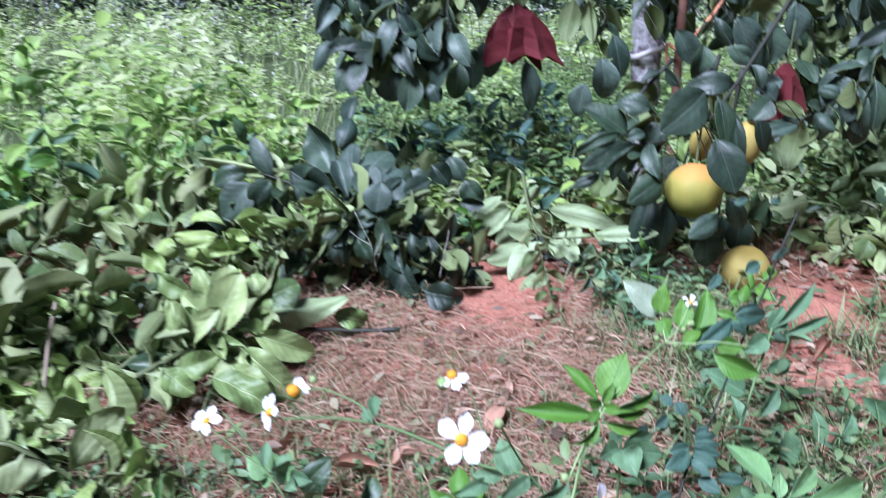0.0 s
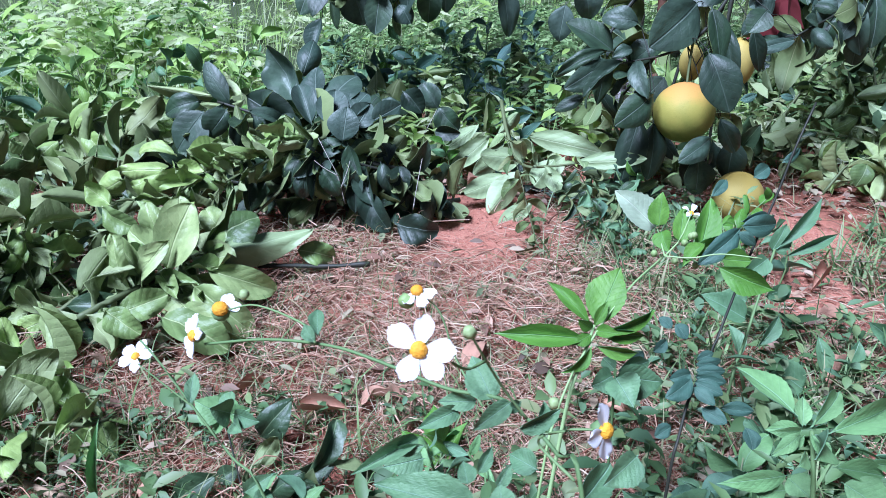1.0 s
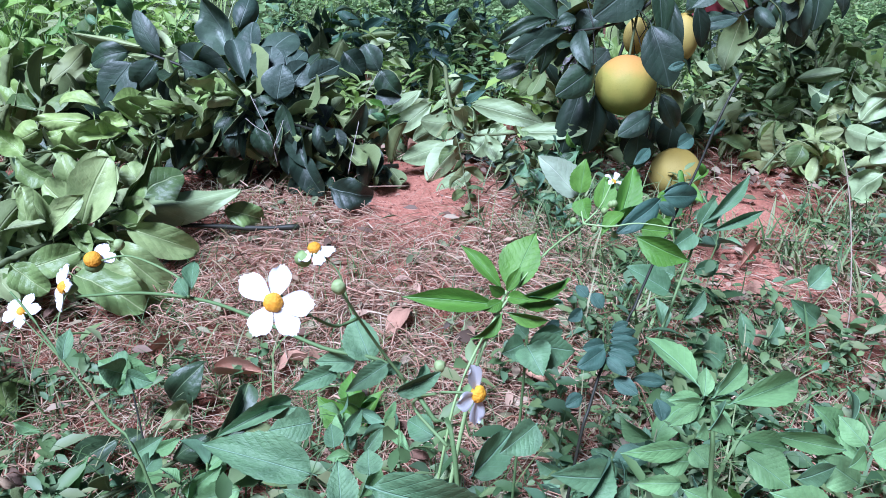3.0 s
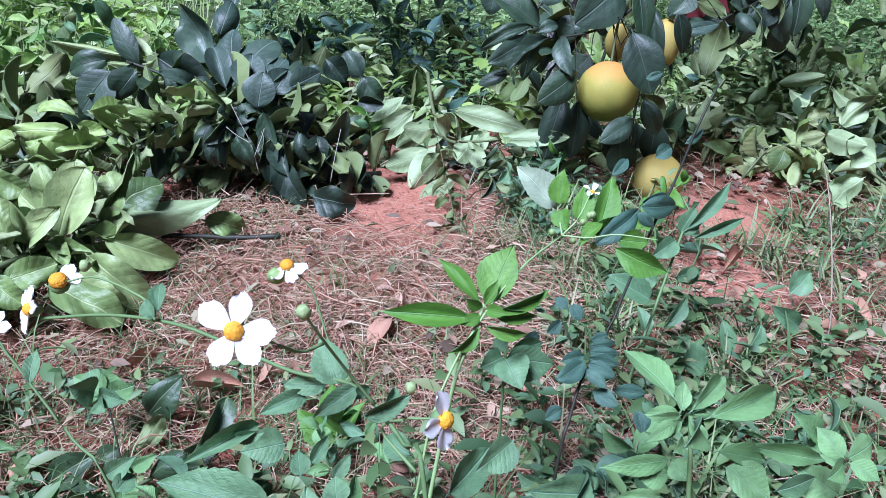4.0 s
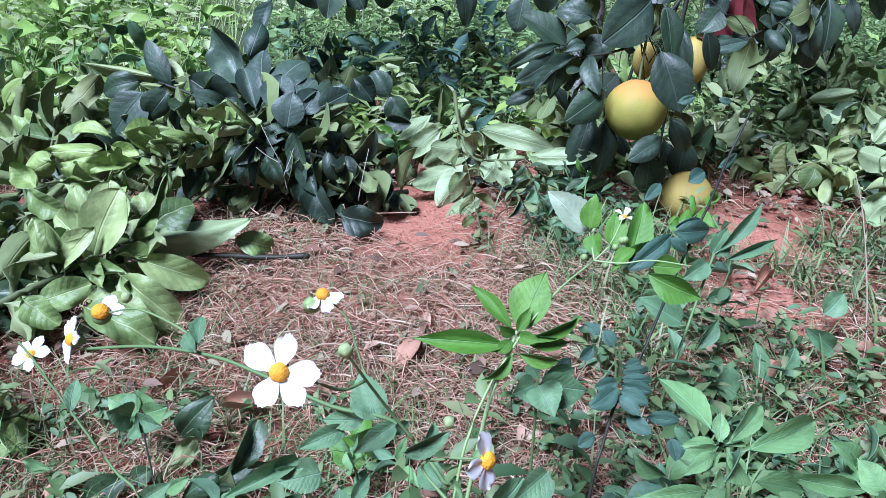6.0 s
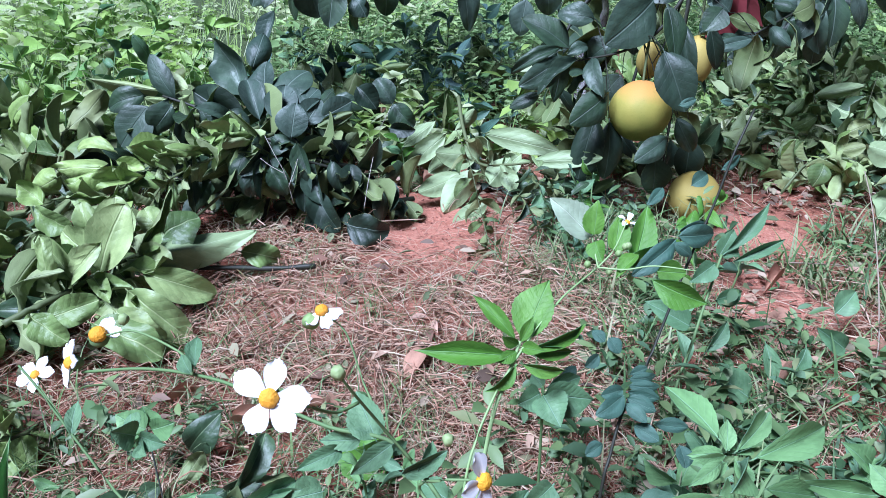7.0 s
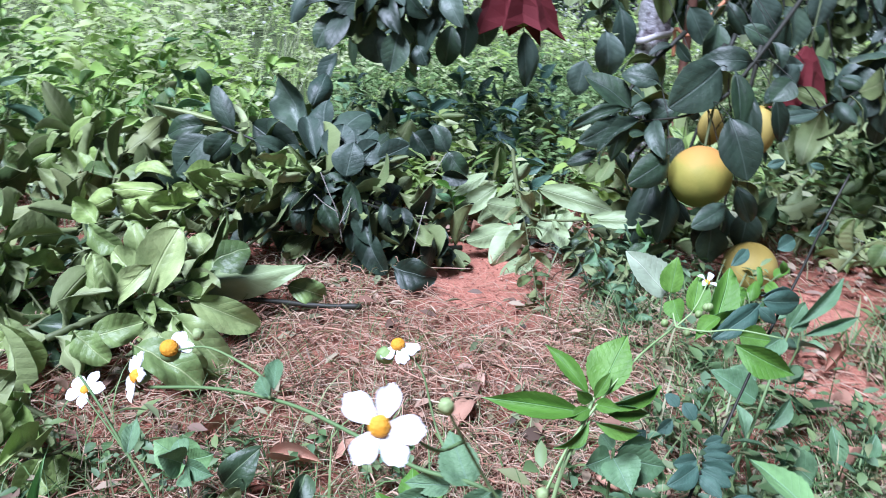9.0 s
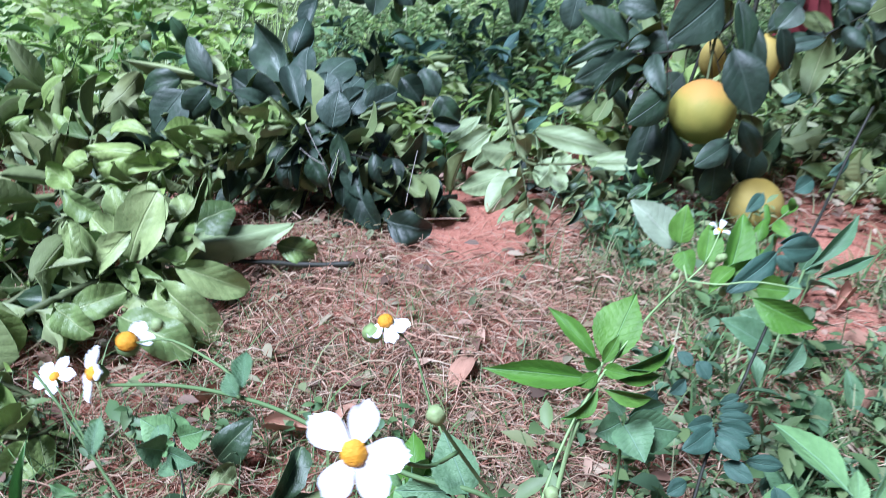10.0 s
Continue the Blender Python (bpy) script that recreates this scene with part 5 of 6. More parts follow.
heap(1, 32, -1.6, -0.28, 0.85, 1.38, ("wilted", "lime", "wilted", "lime", "mixed"), leaf=0.100, leaves=23, keep=lambda x, y: x < -0.34 + 0.28 * (y - 1.0) and x > -1.7 and y > 0.82 and not (x > -0.54 and 1.02 < y < 1.64))
heap(9, 20, -1.6, -0.30, 1.36, 1.9, ("mixed", "deep", "wilted", "mixed"), leaf=0.105, leaves=20, keep=lambda x, y: x < -0.34 + 0.28 * (y - 1.0) and x > -1.7 and y > 1.3 and not (x > -0.54 and 1.02 < y < 1.5))
heap(7, 21, -1.0, -0.32, 1.02, 1.62, ("lime", "wilted", "mixed", "lime", "deep"), leaf=0.092, keep=lambda x, y: x < -0.33 + 0.1 * (y - 1.0) and 1.0 < y < 1.7, rise=0.03, leaves=21, reach=(0.12, 0.25), lift=-0.4)
heap(6, 14, -0.95, -0.36, 0.86, 1.25, ("lime",), leaf=0.08, keep=lambda x, y: y > 0.86 and x < -0.37 + 0.3 * (y - 0.95) and (y < 1.08 or x < -0.66), rise=0.03, leaves=24, reach=(0.12, 0.25))
heap(2, 14, -1.7, -0.35, 1.7, 2.45, ("wilted", "mixed", "mixed"), keep=lambda x, y: 1.6 < y < 2.6 and x < -0.3)
heap(3, 10, -0.42, 0.12, 1.72, 2.3, ("dark", "deep", "deep"), keep=lambda x, y: y > 1.7 and x < 0.2)
heap(4, 19, 0.0, 0.95, 2.0, 3.1, ("mixed", "deep", "deep", "wilted"), keep=lambda x, y: 1.95 < y < 3.2, rise=0.10, leaf=0.10, leaves=22)
# All dark leaves: they stand in for the shade beyond the right heap.
heap(8, 7, 0.8, 2.4, 2.6, 3.5, ("deep", "dark", "deep"), keep=lambda x, y: y > 2.5, leaf=0.10, leaves=22)
# The "deep" share of these two paints shadowed gaps between paler leaves.
heap(5, 26, 0.80, 2.0, 2.05, 2.6, ("lime", "lime", "wilted", "deep"), keep=lambda x, y: 2.0 < y < 2.62 and x > 0.72, leaf=0.10, leaves=24, rise=0.17, slim=0.64)
heap(10, 18, 0.85, 2.0, 1.65, 2.1, ("deep", "deep", "lime", "mixed"), keep=lambda x, y: y > 2.45 - 0.55 * x and x > 0.8 and 1.6 < y < 2.2, leaf=0.098, leaves=22, slim=0.74)
right_heap = thing("cut_branch", (1.2, 1.9, 0.03), label=PALE_LABEL, category="cut branch", group=CUT)
set_leaves(right_heap, RIGHT_HEAP_a, "upturned", 15)
set_leaves(right_heap, RIGHT_HEAP_b, "mixed", 16)
tube("stem", [(0.95, 2.5, 0.05), (1.15, 2.2, 0.09), (1.25, 1.9, 0.09), (1.3, 1.65, 0.04)], 0.006, 0.003, OLIVE_STEM, right_heap)

# ---- the pomelo tree ----
tree = thing("pomelo_tree", (0.74, 2.75, 0.0), label="pomelo tree with a grey lichened trunk and drooping dark leaves", category="tree")
tube("trunk", [(0.725, 2.78, -0.02), (0.72, 2.77, 0.25), (0.705, 2.74, 0.5), (0.69, 2.74, 0.8), (0.72, 2.76, 1.2), (0.71, 2.8, 1.7)], 0.050, 0.045, BARK, tree, knobs=0.3, sides=16)
tube("limb", [(0.73, 2.75, 1.0), (0.95, 2.4, 1.35), (1.02, 2.1, 1.2), HANG_STEM[0]], 0.03, 0.008, BARK, tree)
tube("limb", [(0.74, 2.76, 1.15), (1.2, 2.5, 1.4), (1.35, 2.3, 1.1), RIGHT_STEM[0]], 0.028, 0.007, BARK, tree)
tube("limb", [(0.72, 2.78, 1.1), (0.55, 2.6, 1.3), (0.4, 2.45, 1.0), UPPER_STEM[0]], 0.028, 0.007, BARK, tree)
for name, line, rows, count, seed in (
        ("hanging_twig", HANG_STEM, HANG_a + HANG_b + HANG_c, 9, 51), ("hanging_twig", HANG_STEM_B, [], 0, 52),
        ("hanging_twig", BACK_A, [], 16, 56), ("hanging_twig", BACK_B, [], 7, 57), ("hanging_twig", BACK_C, [], 12, 58), ("hanging_twig", BACK_D, [], 14, 59),
        ("hanging_twig", BACK_E, [], 10, 66), ("hanging_twig", BACK_G, [], 16, 68),
        ("hanging_twig", RIGHT_STEM, RIGHT_HANG, 40, 53), ("hanging_twig", UPPER_STEM, UPPER_HANG_a + UPPER_HANG_b + UPPER_HANG_c, 44, 54)):
    tube(name, line, 0.006 if count else 0.002, 0.002 if count else 0.001, DARK_STEM_MAT, tree)
    set_leaves(tree, rows, "slate" if line is UPPER_STEM or line is RIGHT_STEM else "dark", seed)
    near = curve_points(line, 8)
    for row in rows:
        # a leaf that hangs clear of the twig has a side twig of its own
        a = Vector(row[:3])
        b = min(near, key=lambda q: (q - a).length - 0.5 * (q.z - a.z))
        if (b - a).length > 0.04:
            mid = (a + b) / 2 + Vector((0, 0.02, 0.15 * (b - a).length))
            tube("side_twig", [a, mid, b], 0.0008, 0.0014, DARK_STEM_MAT, tree, sides=5, steps=4)
    leafy_line(tree, line, count, 0.11, "dark", seed + 100, 0.05, (0, 2, 2), 65, False, 0.05, -0.5, 0.52, clear=SPOTS[6])

rnd = random.Random(77)
for i in range(44):
    # drooping twigs of the crown's skirt
    if i < 11:
        x, y, z = rnd.uniform(-0.32, 0.08), rnd.uniform(2.05, 2.7), rnd.uniform(0.42, 0.66)
    elif i < 23:
        x, y, z = rnd.uniform(1.05, 1.9), rnd.uniform(2.0, 2.9), rnd.uniform(0.40, 0.6)
    elif i < 35:
        x, y, z = rnd.uniform(0.5, 1.1), rnd.uniform(2.5, 3.3), rnd.uniform(0.52, 0.64)
    elif i < 40:
        x, y, z = rnd.uniform(0.9, 1.9), rnd.uniform(2.3, 3.2), rnd.uniform(0.3, 0.62)
    else:
        x, y, z = rnd.uniform(1.05, 1.45), rnd.uniform(2.45, 2.75), rnd.uniform(0.28, 0.38)
    line = [(x + (0.8 - x) * 0.35, y + (2.9 - y) * 0.35, z + rnd.uniform(0.45, 0.6)), (x + (0.8 - x) * 0.15, y + (2.9 - y) * 0.15, z + 0.35), (x, y, z + 0.15), (x + rnd.uniform(-0.05, 0.05), y - 0.04, z)]
    tube("hanging_twig", line, 0.006, 0.002, DARK_STEM_MAT, tree)
    leafy_line(tree, line, 18, 0.115, "slate" if i < 23 else "dark", 700 + i, 0.1, (0, 2, 2), 60, False, 0.08, -0.6, 0.52)


def crown_mesh(seed, x, y, z, rx, rz, clumps, per, size):
    r = random.Random(seed)
    leaves = []
    for c in range(clumps):
        a, e, q = r.uniform(0, 6.28), r.uniform(-0.5, 1.4), r.uniform(0.5, 1.05)
        cx, cy, cz = x + math.cos(a) * math.cos(e) * rx * q, y + math.sin(a) * math.cos(e) * rx * q, z + math.sin(e) * rz * q
        for k in range(per):
            leaves.append(sprig_leaf(cx + r.gauss(0, rx * 0.1), cy + r.gauss(0, rx * 0.1), max(cz + r.gauss(0, rx * 0.09), 0.2), size * r.uniform(0.7, 1.2), size * r.uniform(0.4, 0.55), r.uniform(0, 6.28), r.uniform(-1.2, 0.5), r.uniform(-1, 1), True))
    faces, at = [], 0
    for v, f in leaves:
        faces += [tuple(at + i for i in q) for q in f]
        at += len(v)
    return mesh_of("crown", [tuple(v) for v in np.concatenate([b[0] for b in leaves])], faces, CROWN)


put("crown", crown_mesh(4, 0.95, 3.8, 1.6, 1.0, 0.9, 42, 20, 0.12), tree, Matrix.Identity(4))


def pomelo(at, r, mat, label, tall=1.0, stalk=True):
    fruit = thing("pomelo", at, label=label, category="fruit", group="pomelos on the tree")
    bm = bmesh.new()
    bmesh.ops.create_uvsphere(bm, u_segments=40, v_segments=24, radius=r)
    for v in bm.verts:
        c = v.co / r
        k = 1 + 0.012 * noise.noise(c * 2.2) + 0.004 * noise.noise(c * 9)
        top = max(0.0, c.z)
        v.co = Vector((c.x * k * (1 - 0.06 * top ** 2), c.y * k * (1 - 0.06 * top ** 2), c.z * k * tall)) * r
    me = bpy.data.meshes.new("peel")
    bm.to_mesh(me)
    bm.free()
    me.materials.append(mat)
    me.polygons.foreach_set("use_smooth", [True] * len(me.polygons))
    put("peel", me, fruit, Matrix.Translation(at))
    if stalk:
        x, y, z = at
        tube("stalk", [(x, y, z + r * tall * 0.93), (x + 0.004, y + 0.01, z + r * tall + 0.03), (x + 0.01, y + 0.02, z + r * tall + 0.09)], 0.0028, 0.0028, OLIVE_STEM, fruit, sides=6)
    return fruit


FRUIT, FRUIT_BACK, FRUIT_SIDE = SPOTS[6], SPOTS[7], SPOTS[8]
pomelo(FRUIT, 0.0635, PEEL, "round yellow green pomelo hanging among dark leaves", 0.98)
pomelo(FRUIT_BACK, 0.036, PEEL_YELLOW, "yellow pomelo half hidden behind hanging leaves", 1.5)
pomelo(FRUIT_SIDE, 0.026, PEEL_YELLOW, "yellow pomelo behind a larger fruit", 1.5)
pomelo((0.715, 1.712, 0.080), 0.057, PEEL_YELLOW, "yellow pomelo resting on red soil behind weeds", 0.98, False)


def paper_bag(at, width, height, yaw, seed, folds=8):
    """A fruit bag: a skirt of crumpled paper in deep folds, gathered above, open and ragged below."""
    bag = thing("fruit_bag", at, label="dark red crumpled paper fruit bag hanging in the tree", category="fruit bag", group="red bags in the tree")
    n, m = 2 * folds, 5
    rnd = random.Random(seed)
    lean = [rnd.uniform(-0.35, 0.35) for k in range(n)]
    out = [(1.16 if k % 2 else 0.80) * rnd.uniform(0.86, 1.16) for k in range(n)]
    drop = [(1.05 if k % 2 else 0.88) * rnd.uniform(0.86, 1.14) for k in range(n)]
    verts, faces = [], []
    for i in range(m + 1):
        v = i / m
        for k in range(n):
            a = 2 * math.pi * (k + lean[k] * v) / n
            r = (0.16, 0.52, 0.66, 0.76, 0.88, 1.0)[i] * (1 + (out[k] - 1) * min(1.0, 1.5 * v)) * rnd.uniform(0.95, 1.05)
            verts.append((math.cos(a) * r * width * 0.5, math.sin(a) * r * width * 0.30, -height * v * (1 + (drop[k] - 1) * v) + rnd.uniform(-0.03, 0.03) * height))
    for i in range(m):
        for k in range(n):
            q = (k + 1) % n
            faces += [(i * n + k, (i + 1) * n + k, (i + 1) * n + q), (i * n + k, (i + 1) * n + q, i * n + q)]
    skirt = put("paper", mesh_of("paper", verts, faces, BAG, smooth=False), bag, Matrix.Translation(at) @ pose(0, 0, 0, 0, 0, yaw))
    skirt.modifiers.new("thick", "SOLIDIFY").thickness = 0.0012
    x, y, z = at
    tube("tie", [(x, y, z - 0.03), (x + 0.005, y, z + 0.03), (x + 0.02, y + 0.03, z + 0.1)], 0.003, 0.002, OLIVE_STEM, bag, "twig that carries the bag")


paper_bag((0.215, 2.32, 0.652), 0.25, 0.165, 25, 5)
pomelo((0.235, 2.335, 0.556), 0.050, PEEL_YELLOW, "yellow pomelo wrapped in a red paper bag")
paper_bag((0.845, 1.95, 0.526), 0.135, 0.132, 30, 8, 6)

# stake, tape and cord by the trunk
stake = thing("stake", (0.80, 2.70, 0.0), label="reddish brown wooden stake standing beside the trunk", category="stake")
tube("stick", [(0.815, 2.70, -0.02), (0.805, 2.70, 0.45), (0.80, 2.70, 0.9), (0.805, 2.70, 1.4)], 0.016, 0.013, STAKE, stake, sides=9, knobs=0.2)
tape = thing("trunk_tape", (0.70, 2.74, 0.5), label="pale tape tied slanting round the tree trunk", category="tape")
verts, faces, turns = [], [], 28
for i in range(turns):
    a = 2 * math.pi * i / turns
    for r, h in ((0.0585, -0.011), (0.0595, 0.011), (0.0575, 0.011), (0.0565, -0.011)):
        verts.append((0.705 + r * math.cos(a), 2.74 + r * math.sin(a), 0.485 + h + 0.018 * math.cos(a) + 0.003 * math.sin(3 * a)))
for i in range(turns):
    q = (i + 1) % turns
    for k in range(4):
        j = (k + 1) % 4
        faces.append((i * 4 + k, i * 4 + j, q * 4 + j, q * 4 + k))
put("band", mesh_of("band", verts, faces, TAPE), tape, Matrix.Identity(4))
cord = thing("orange_cord", (0.86, 2.6, 0.6), label="orange cord tied from the trunk up to a limb", category="cord")
tube("cord", [(0.95, 2.6, 0.80), (0.90, 2.6, 0.66), (0.84, 2.6, 0.57), (0.79, 2.64, 0.50), (0.755, 2.67, 0.515), (0.757, 2.67, 0.47), (0.76, 2.67, 0.43)], 0.006, 0.006, CORD, cord)

# ---- weeds in front ----


def to_ground(line):
    """Carries a stem that starts above the ground down to its root."""
    x, y, z = line[0]
    dx, dy = (line[0][0] - line[1][0]), (line[0][1] - line[1][1])
    k = min(0.08, 0.25 * z) / max(0.02, math.hypot(dx, dy))
    rx, ry = x + dx * k, y + dy * k
    return [(rx, ry, mound(rx, ry) - 0.01), ((x + rx) / 2 + dx * 0.2, (y + ry) / 2 + dy * 0.2, z * 0.5)] + list(line)


def weed(name, line, rows, palette, label, seed, r=0.0025, mat=GREEN_STEM, extra=()):
    line = to_ground(line)
    plant = thing(name, line[0], label=label, category="weed")
    tube("stem", line, r * 1.15, r * 0.8, mat, plant)
    for more in extra:
        tube("side_stem", more, r * 0.75, r * 0.5, mat, plant)
    set_leaves(plant, rows, palette, seed)
    return plant, line


def flower(parent, at, facing, angles, length, width, cup=0.15, r=0.0042, turn=0.0):
    """A daisy-like head: white ray petals round an orange disc, in a green cup."""
    m = Matrix.Translation(at) @ Vector(facing).to_track_quat("Z", "Y").to_matrix().to_4x4()
    bm = bmesh.new()
    bmesh.ops.create_uvsphere(bm, u_segments=16, v_segments=10, radius=r)
    for v in bm.verts:
        k = 1 + 0.05 * noise.noise(v.co * 1400)
        v.co = Vector((v.co.x * k, v.co.y * k, max(v.co.z * 0.85 * k, -r * 0.5)))
    me = bpy.data.meshes.new("disc")
    bm.to_mesh(me)
    bm.free()
    me.materials.append(DISC)
    head = put("flower_head", me, parent, m, "orange flower disc with white petals")
    verts, faces = [], []
    for i in range(6):
        for k in range(10):
            a = 2 * math.pi * k / 10
            q = r * (1.0, 1.15, 1.1, 0.9, 0.6, 0.3)[i]
            verts.append((math.cos(a) * q, math.sin(a) * q, -r * 0.3 - i * r * 0.35))
    for i in range(5):
        for k in range(10):
            j = (k + 1) % 10
            faces.append((i * 10 + k, (i + 1) * 10 + k, (i + 1) * 10 + j, i * 10 + j))
    put("cup", mesh_of("cup", verts, faces, GREEN_STEM), head, m)
    uneven = random.Random(int(abs(at[0]) * 1e4))
    whole_l, whole_w = length, width
    for i, a in enumerate(angles):
        length, width = whole_l * uneven.uniform(0.9, 1.15), whole_w * uneven.uniform(0.78, 1.05)
        verts, faces, nl, nw = [], [], 7, 6
        for side in (0.00025, -0.00025):
            for p in range(nl + 1):
                s = p / nl
                half = width * 0.5 * (0.30 + 0.70 * math.sin(math.pi * 0.5 * min(1.0, s / 0.65)) ** 1.3) * (1 - 0.55 * max(0.0, (s - 0.72) / 0.28) ** 2)
                for q in range(nw + 1):
                    c = 2 * q / nw - 1
                    notch = -0.06 * length * (1 - abs(math.cos(c * 4.2))) if p == nl else 0.0
                    z = cup * length * s - 0.35 * cup * length * s ** 3 * 2 + 0.10 * width * abs(c) + 0.03 * width * math.sin(c * 9 + i)
                    verts.append((r * 0.5 + length * s + notch - 0.10 * length * c * c * s, c * half, z + side - r * 0.2))
        off, w = (nl + 1) * (nw + 1), nw + 1
        for p in range(nl):
            for q in range(nw):
                f = (p * w + q, p * w + q + 1, (p + 1) * w + q + 1, (p + 1) * w + q)
                faces += [f, tuple(off + k for k in reversed(f))]
        put("petal", mesh_of("petal", verts, faces, PETAL), head, m @ pose(0, 0, 0, 0, 0, a + turn))
    return head


def bud(parent, at, r, up=(0, 0, 1)):
    m = Matrix.Translation(at) @ Vector(up).to_track_quat("Z", "Y").to_matrix().to_4x4()
    verts, faces, n, lv = [], [], 10, 7
    for i in range(lv + 1):
        s = i / lv
        for k in range(n):
            a = 2 * math.pi * k / n
            q = r * (0.25 + 0.85 * math.sin(math.pi * (0.12 + 0.70 * s))) * (1 + 0.12 * math.cos(a * 5))
            verts.append((math.cos(a) * q, math.sin(a) * q, (s - 0.5) * r * 2.2))
    for i in range(lv):
        for k in range(n):
            j = (k + 1) % n
            faces.append((i * n + k, i * n + j, (i + 1) * n + j, (i + 1) * n + k))
    faces += [tuple(reversed(range(n))), tuple(range(lv * n, lv * n + n))]
    put("bud", mesh_of("bud", verts, faces, BUD), parent, m)


DAISY = "green weed with white petalled flowers and orange discs"
daisy, line = weed("flowering_weed", BIDENS_STEM, TORN_a + TORN_b, "teal", DAISY, 61, 0.0012, extra=(BIDENS_STEM_B, FLOWER_A_STALK, FLOWER_B_STALK, FLOWER_C_STALK, BIDENS_LEFT_FORK))
flower(daisy, SPOTS[0], (0.05, -0.85, 0.5), (74, 140, 238, 304, 356), 0.0136, 0.0108)
flower(daisy, SPOTS[1], (0.66, -0.72, 0.2), (98, 178, 256), 0.0130, 0.0112, 0.1)
flower(daisy, SPOTS[2], (-0.2, -0.3, 0.95), (250, 320, 20), 0.0130, 0.011, -0.6, 0.0048)
flower(daisy, SPOTS[5], (0.1, -0.4, 0.9), (60, 10), 0.0125, 0.011, -0.3, 0.0055)
bud(daisy, SPOTS[9], 0.0030, (-0.3, 0, 1))
bud(daisy, SPOTS[10], 0.0050, (-0.6, 0, 0.8))
bud(daisy, SPOTS[11], 0.0030, (0.1, 0, 1))
set_leaves(daisy, NEARLEAF, "teal", 62)
left_daisy, line = weed("flowering_weed", BIDENS_LEFT_STEM, BLEFT, "teal", DAISY, 63, 0.0010, extra=(BIDENS_LEFT_TOP,))
flower(left_daisy, SPOTS[3], (-0.75, -0.5, 0.35), (30, 95, 160, 235, 300), 0.0135, 0.0105)
flower(left_daisy, SPOTS[4], (-0.1, -0.5, 0.85), (15, 80, 150, 220, 290), 0.0150, 0.012)
bud(left_daisy, SPOTS[12], 0.003, (0.2, 0, 1))

serrated, line = weed("serrated_weed", SERRATED_STEM, [], "weed", "tall pale stemmed weed with serrated leaves and white buds", 64, 0.0012, PALE_STEM, extra=(SERRATED_FORK, SERRATED_TWIG, SERRATED_TWIG_B))
set_leaves(serrated, SERRATED[:1], "pale_weed", 65)
set_leaves(serrated, SERRATED[1:], "weed", 66)
flower(serrated, SPOTS[13], (0.2, -0.4, 0.9), (40, 130, 200, 300), 0.010, 0.006, 0.9, 0.003)
rnd = random.Random(5)
for i in range(7):
    bud(serrated, (0.275 + rnd.uniform(-0.02, 0.03), 0.84, 0.335 + rnd.uniform(-0.02, 0.02)), 0.003)
weed("broad_leaved_weed", BROAD_STEM, BROAD, "weed", "bright green weed with pointed toothed leaves", 67, 0.0019, PALE_STEM)
weed("trifoliate_weed", [TRIFOLIATE[1][:3], TRIFOLIATE[0][:3]], TRIFOLIATE, "teal", "blue green weed with broad three part leaves", 68, 0.0014, GREEN_STEM)
weed("legume_shrub", LEGUME_STEM, LEGUME_a + LEGUME_b + LEGUME_c, "legume", "slender dark stemmed shrub with blue green leaflets", 69, 0.0015, DARK_STEM_MAT)
weed("broad_leaved_weed", BRIGHT_STEM, BRIGHT, "mint", "bright green weed with a rosette of pointed leaves", 70, 0.0022)
corner, line = weed("broad_leaved_weed", [(0.40, 0.62, 0.10), CORNER_a[0][:3]], CORNER_a, "mint", "bright green weed with broad wavy leaves", 71, 0.003)

set_leaves(corner, CORNER_b, "teal", 74)
weed("broad_leaved_weed", GRASSY_STEM, GRASSY_a + GRASSY_b, "teal", "green weed with narrow pointed leaves on red soil", 75, 0.0022)

low = thing("cut_branch", (-0.15, 0.82, 0.05), label="small cut branch with dark curled leaves among straw", category="cut branch", group=CUT)
weed("low_weed", [(-0.198, 0.863, 0.03), LOWTEAL_a[0][:3]], LOWTEAL_a + LOWTEAL_b, "mint", "low blue green weed with lobed leaves in straw", 77, 0.0013, DARK_STEM_MAT)
set_leaves(low, LOWLEFT, "deep", 72)
LOW_LINE = [(-0.30, 0.74, 0.02), (-0.18, 0.80, 0.05), (-0.09, 0.87, 0.06)]
tube("stem", LOW_LINE, 0.003, 0.002, OLIVE_STEM, low)
leafy_line(low, LOW_LINE, 10, 0.06, "deep", 73, 0, (2, 4), 60)

# ---- smaller weeds all round ----
SMALL = "small leafy green weed growing through straw"


def small_weed(seed, x, y, height, leaf, count, palette, kinds, ratio=0.5):
    r = random.Random(seed)
    z = mound(x, y)
    line = [(x, y, z - 0.01), (x + r.uniform(-0.1, 0.1) * height, y + r.uniform(-0.1, 0.1) * height, z + height * 0.5), (x + r.uniform(-0.25, 0.25) * height, y + r.uniform(-0.25, 0.25) * height, z + height)]
    plant = thing("small_weed", line[0], label=SMALL, category="weed", group="small weeds")
    tube("stem", line, 0.0022, 0.0012, GREEN_STEM, plant, sides=5, steps=3)
    leafy_line(plant, line, count, leaf, palette, seed + 7, 0.2, kinds, 68, True, 0.08, 0.1, ratio)


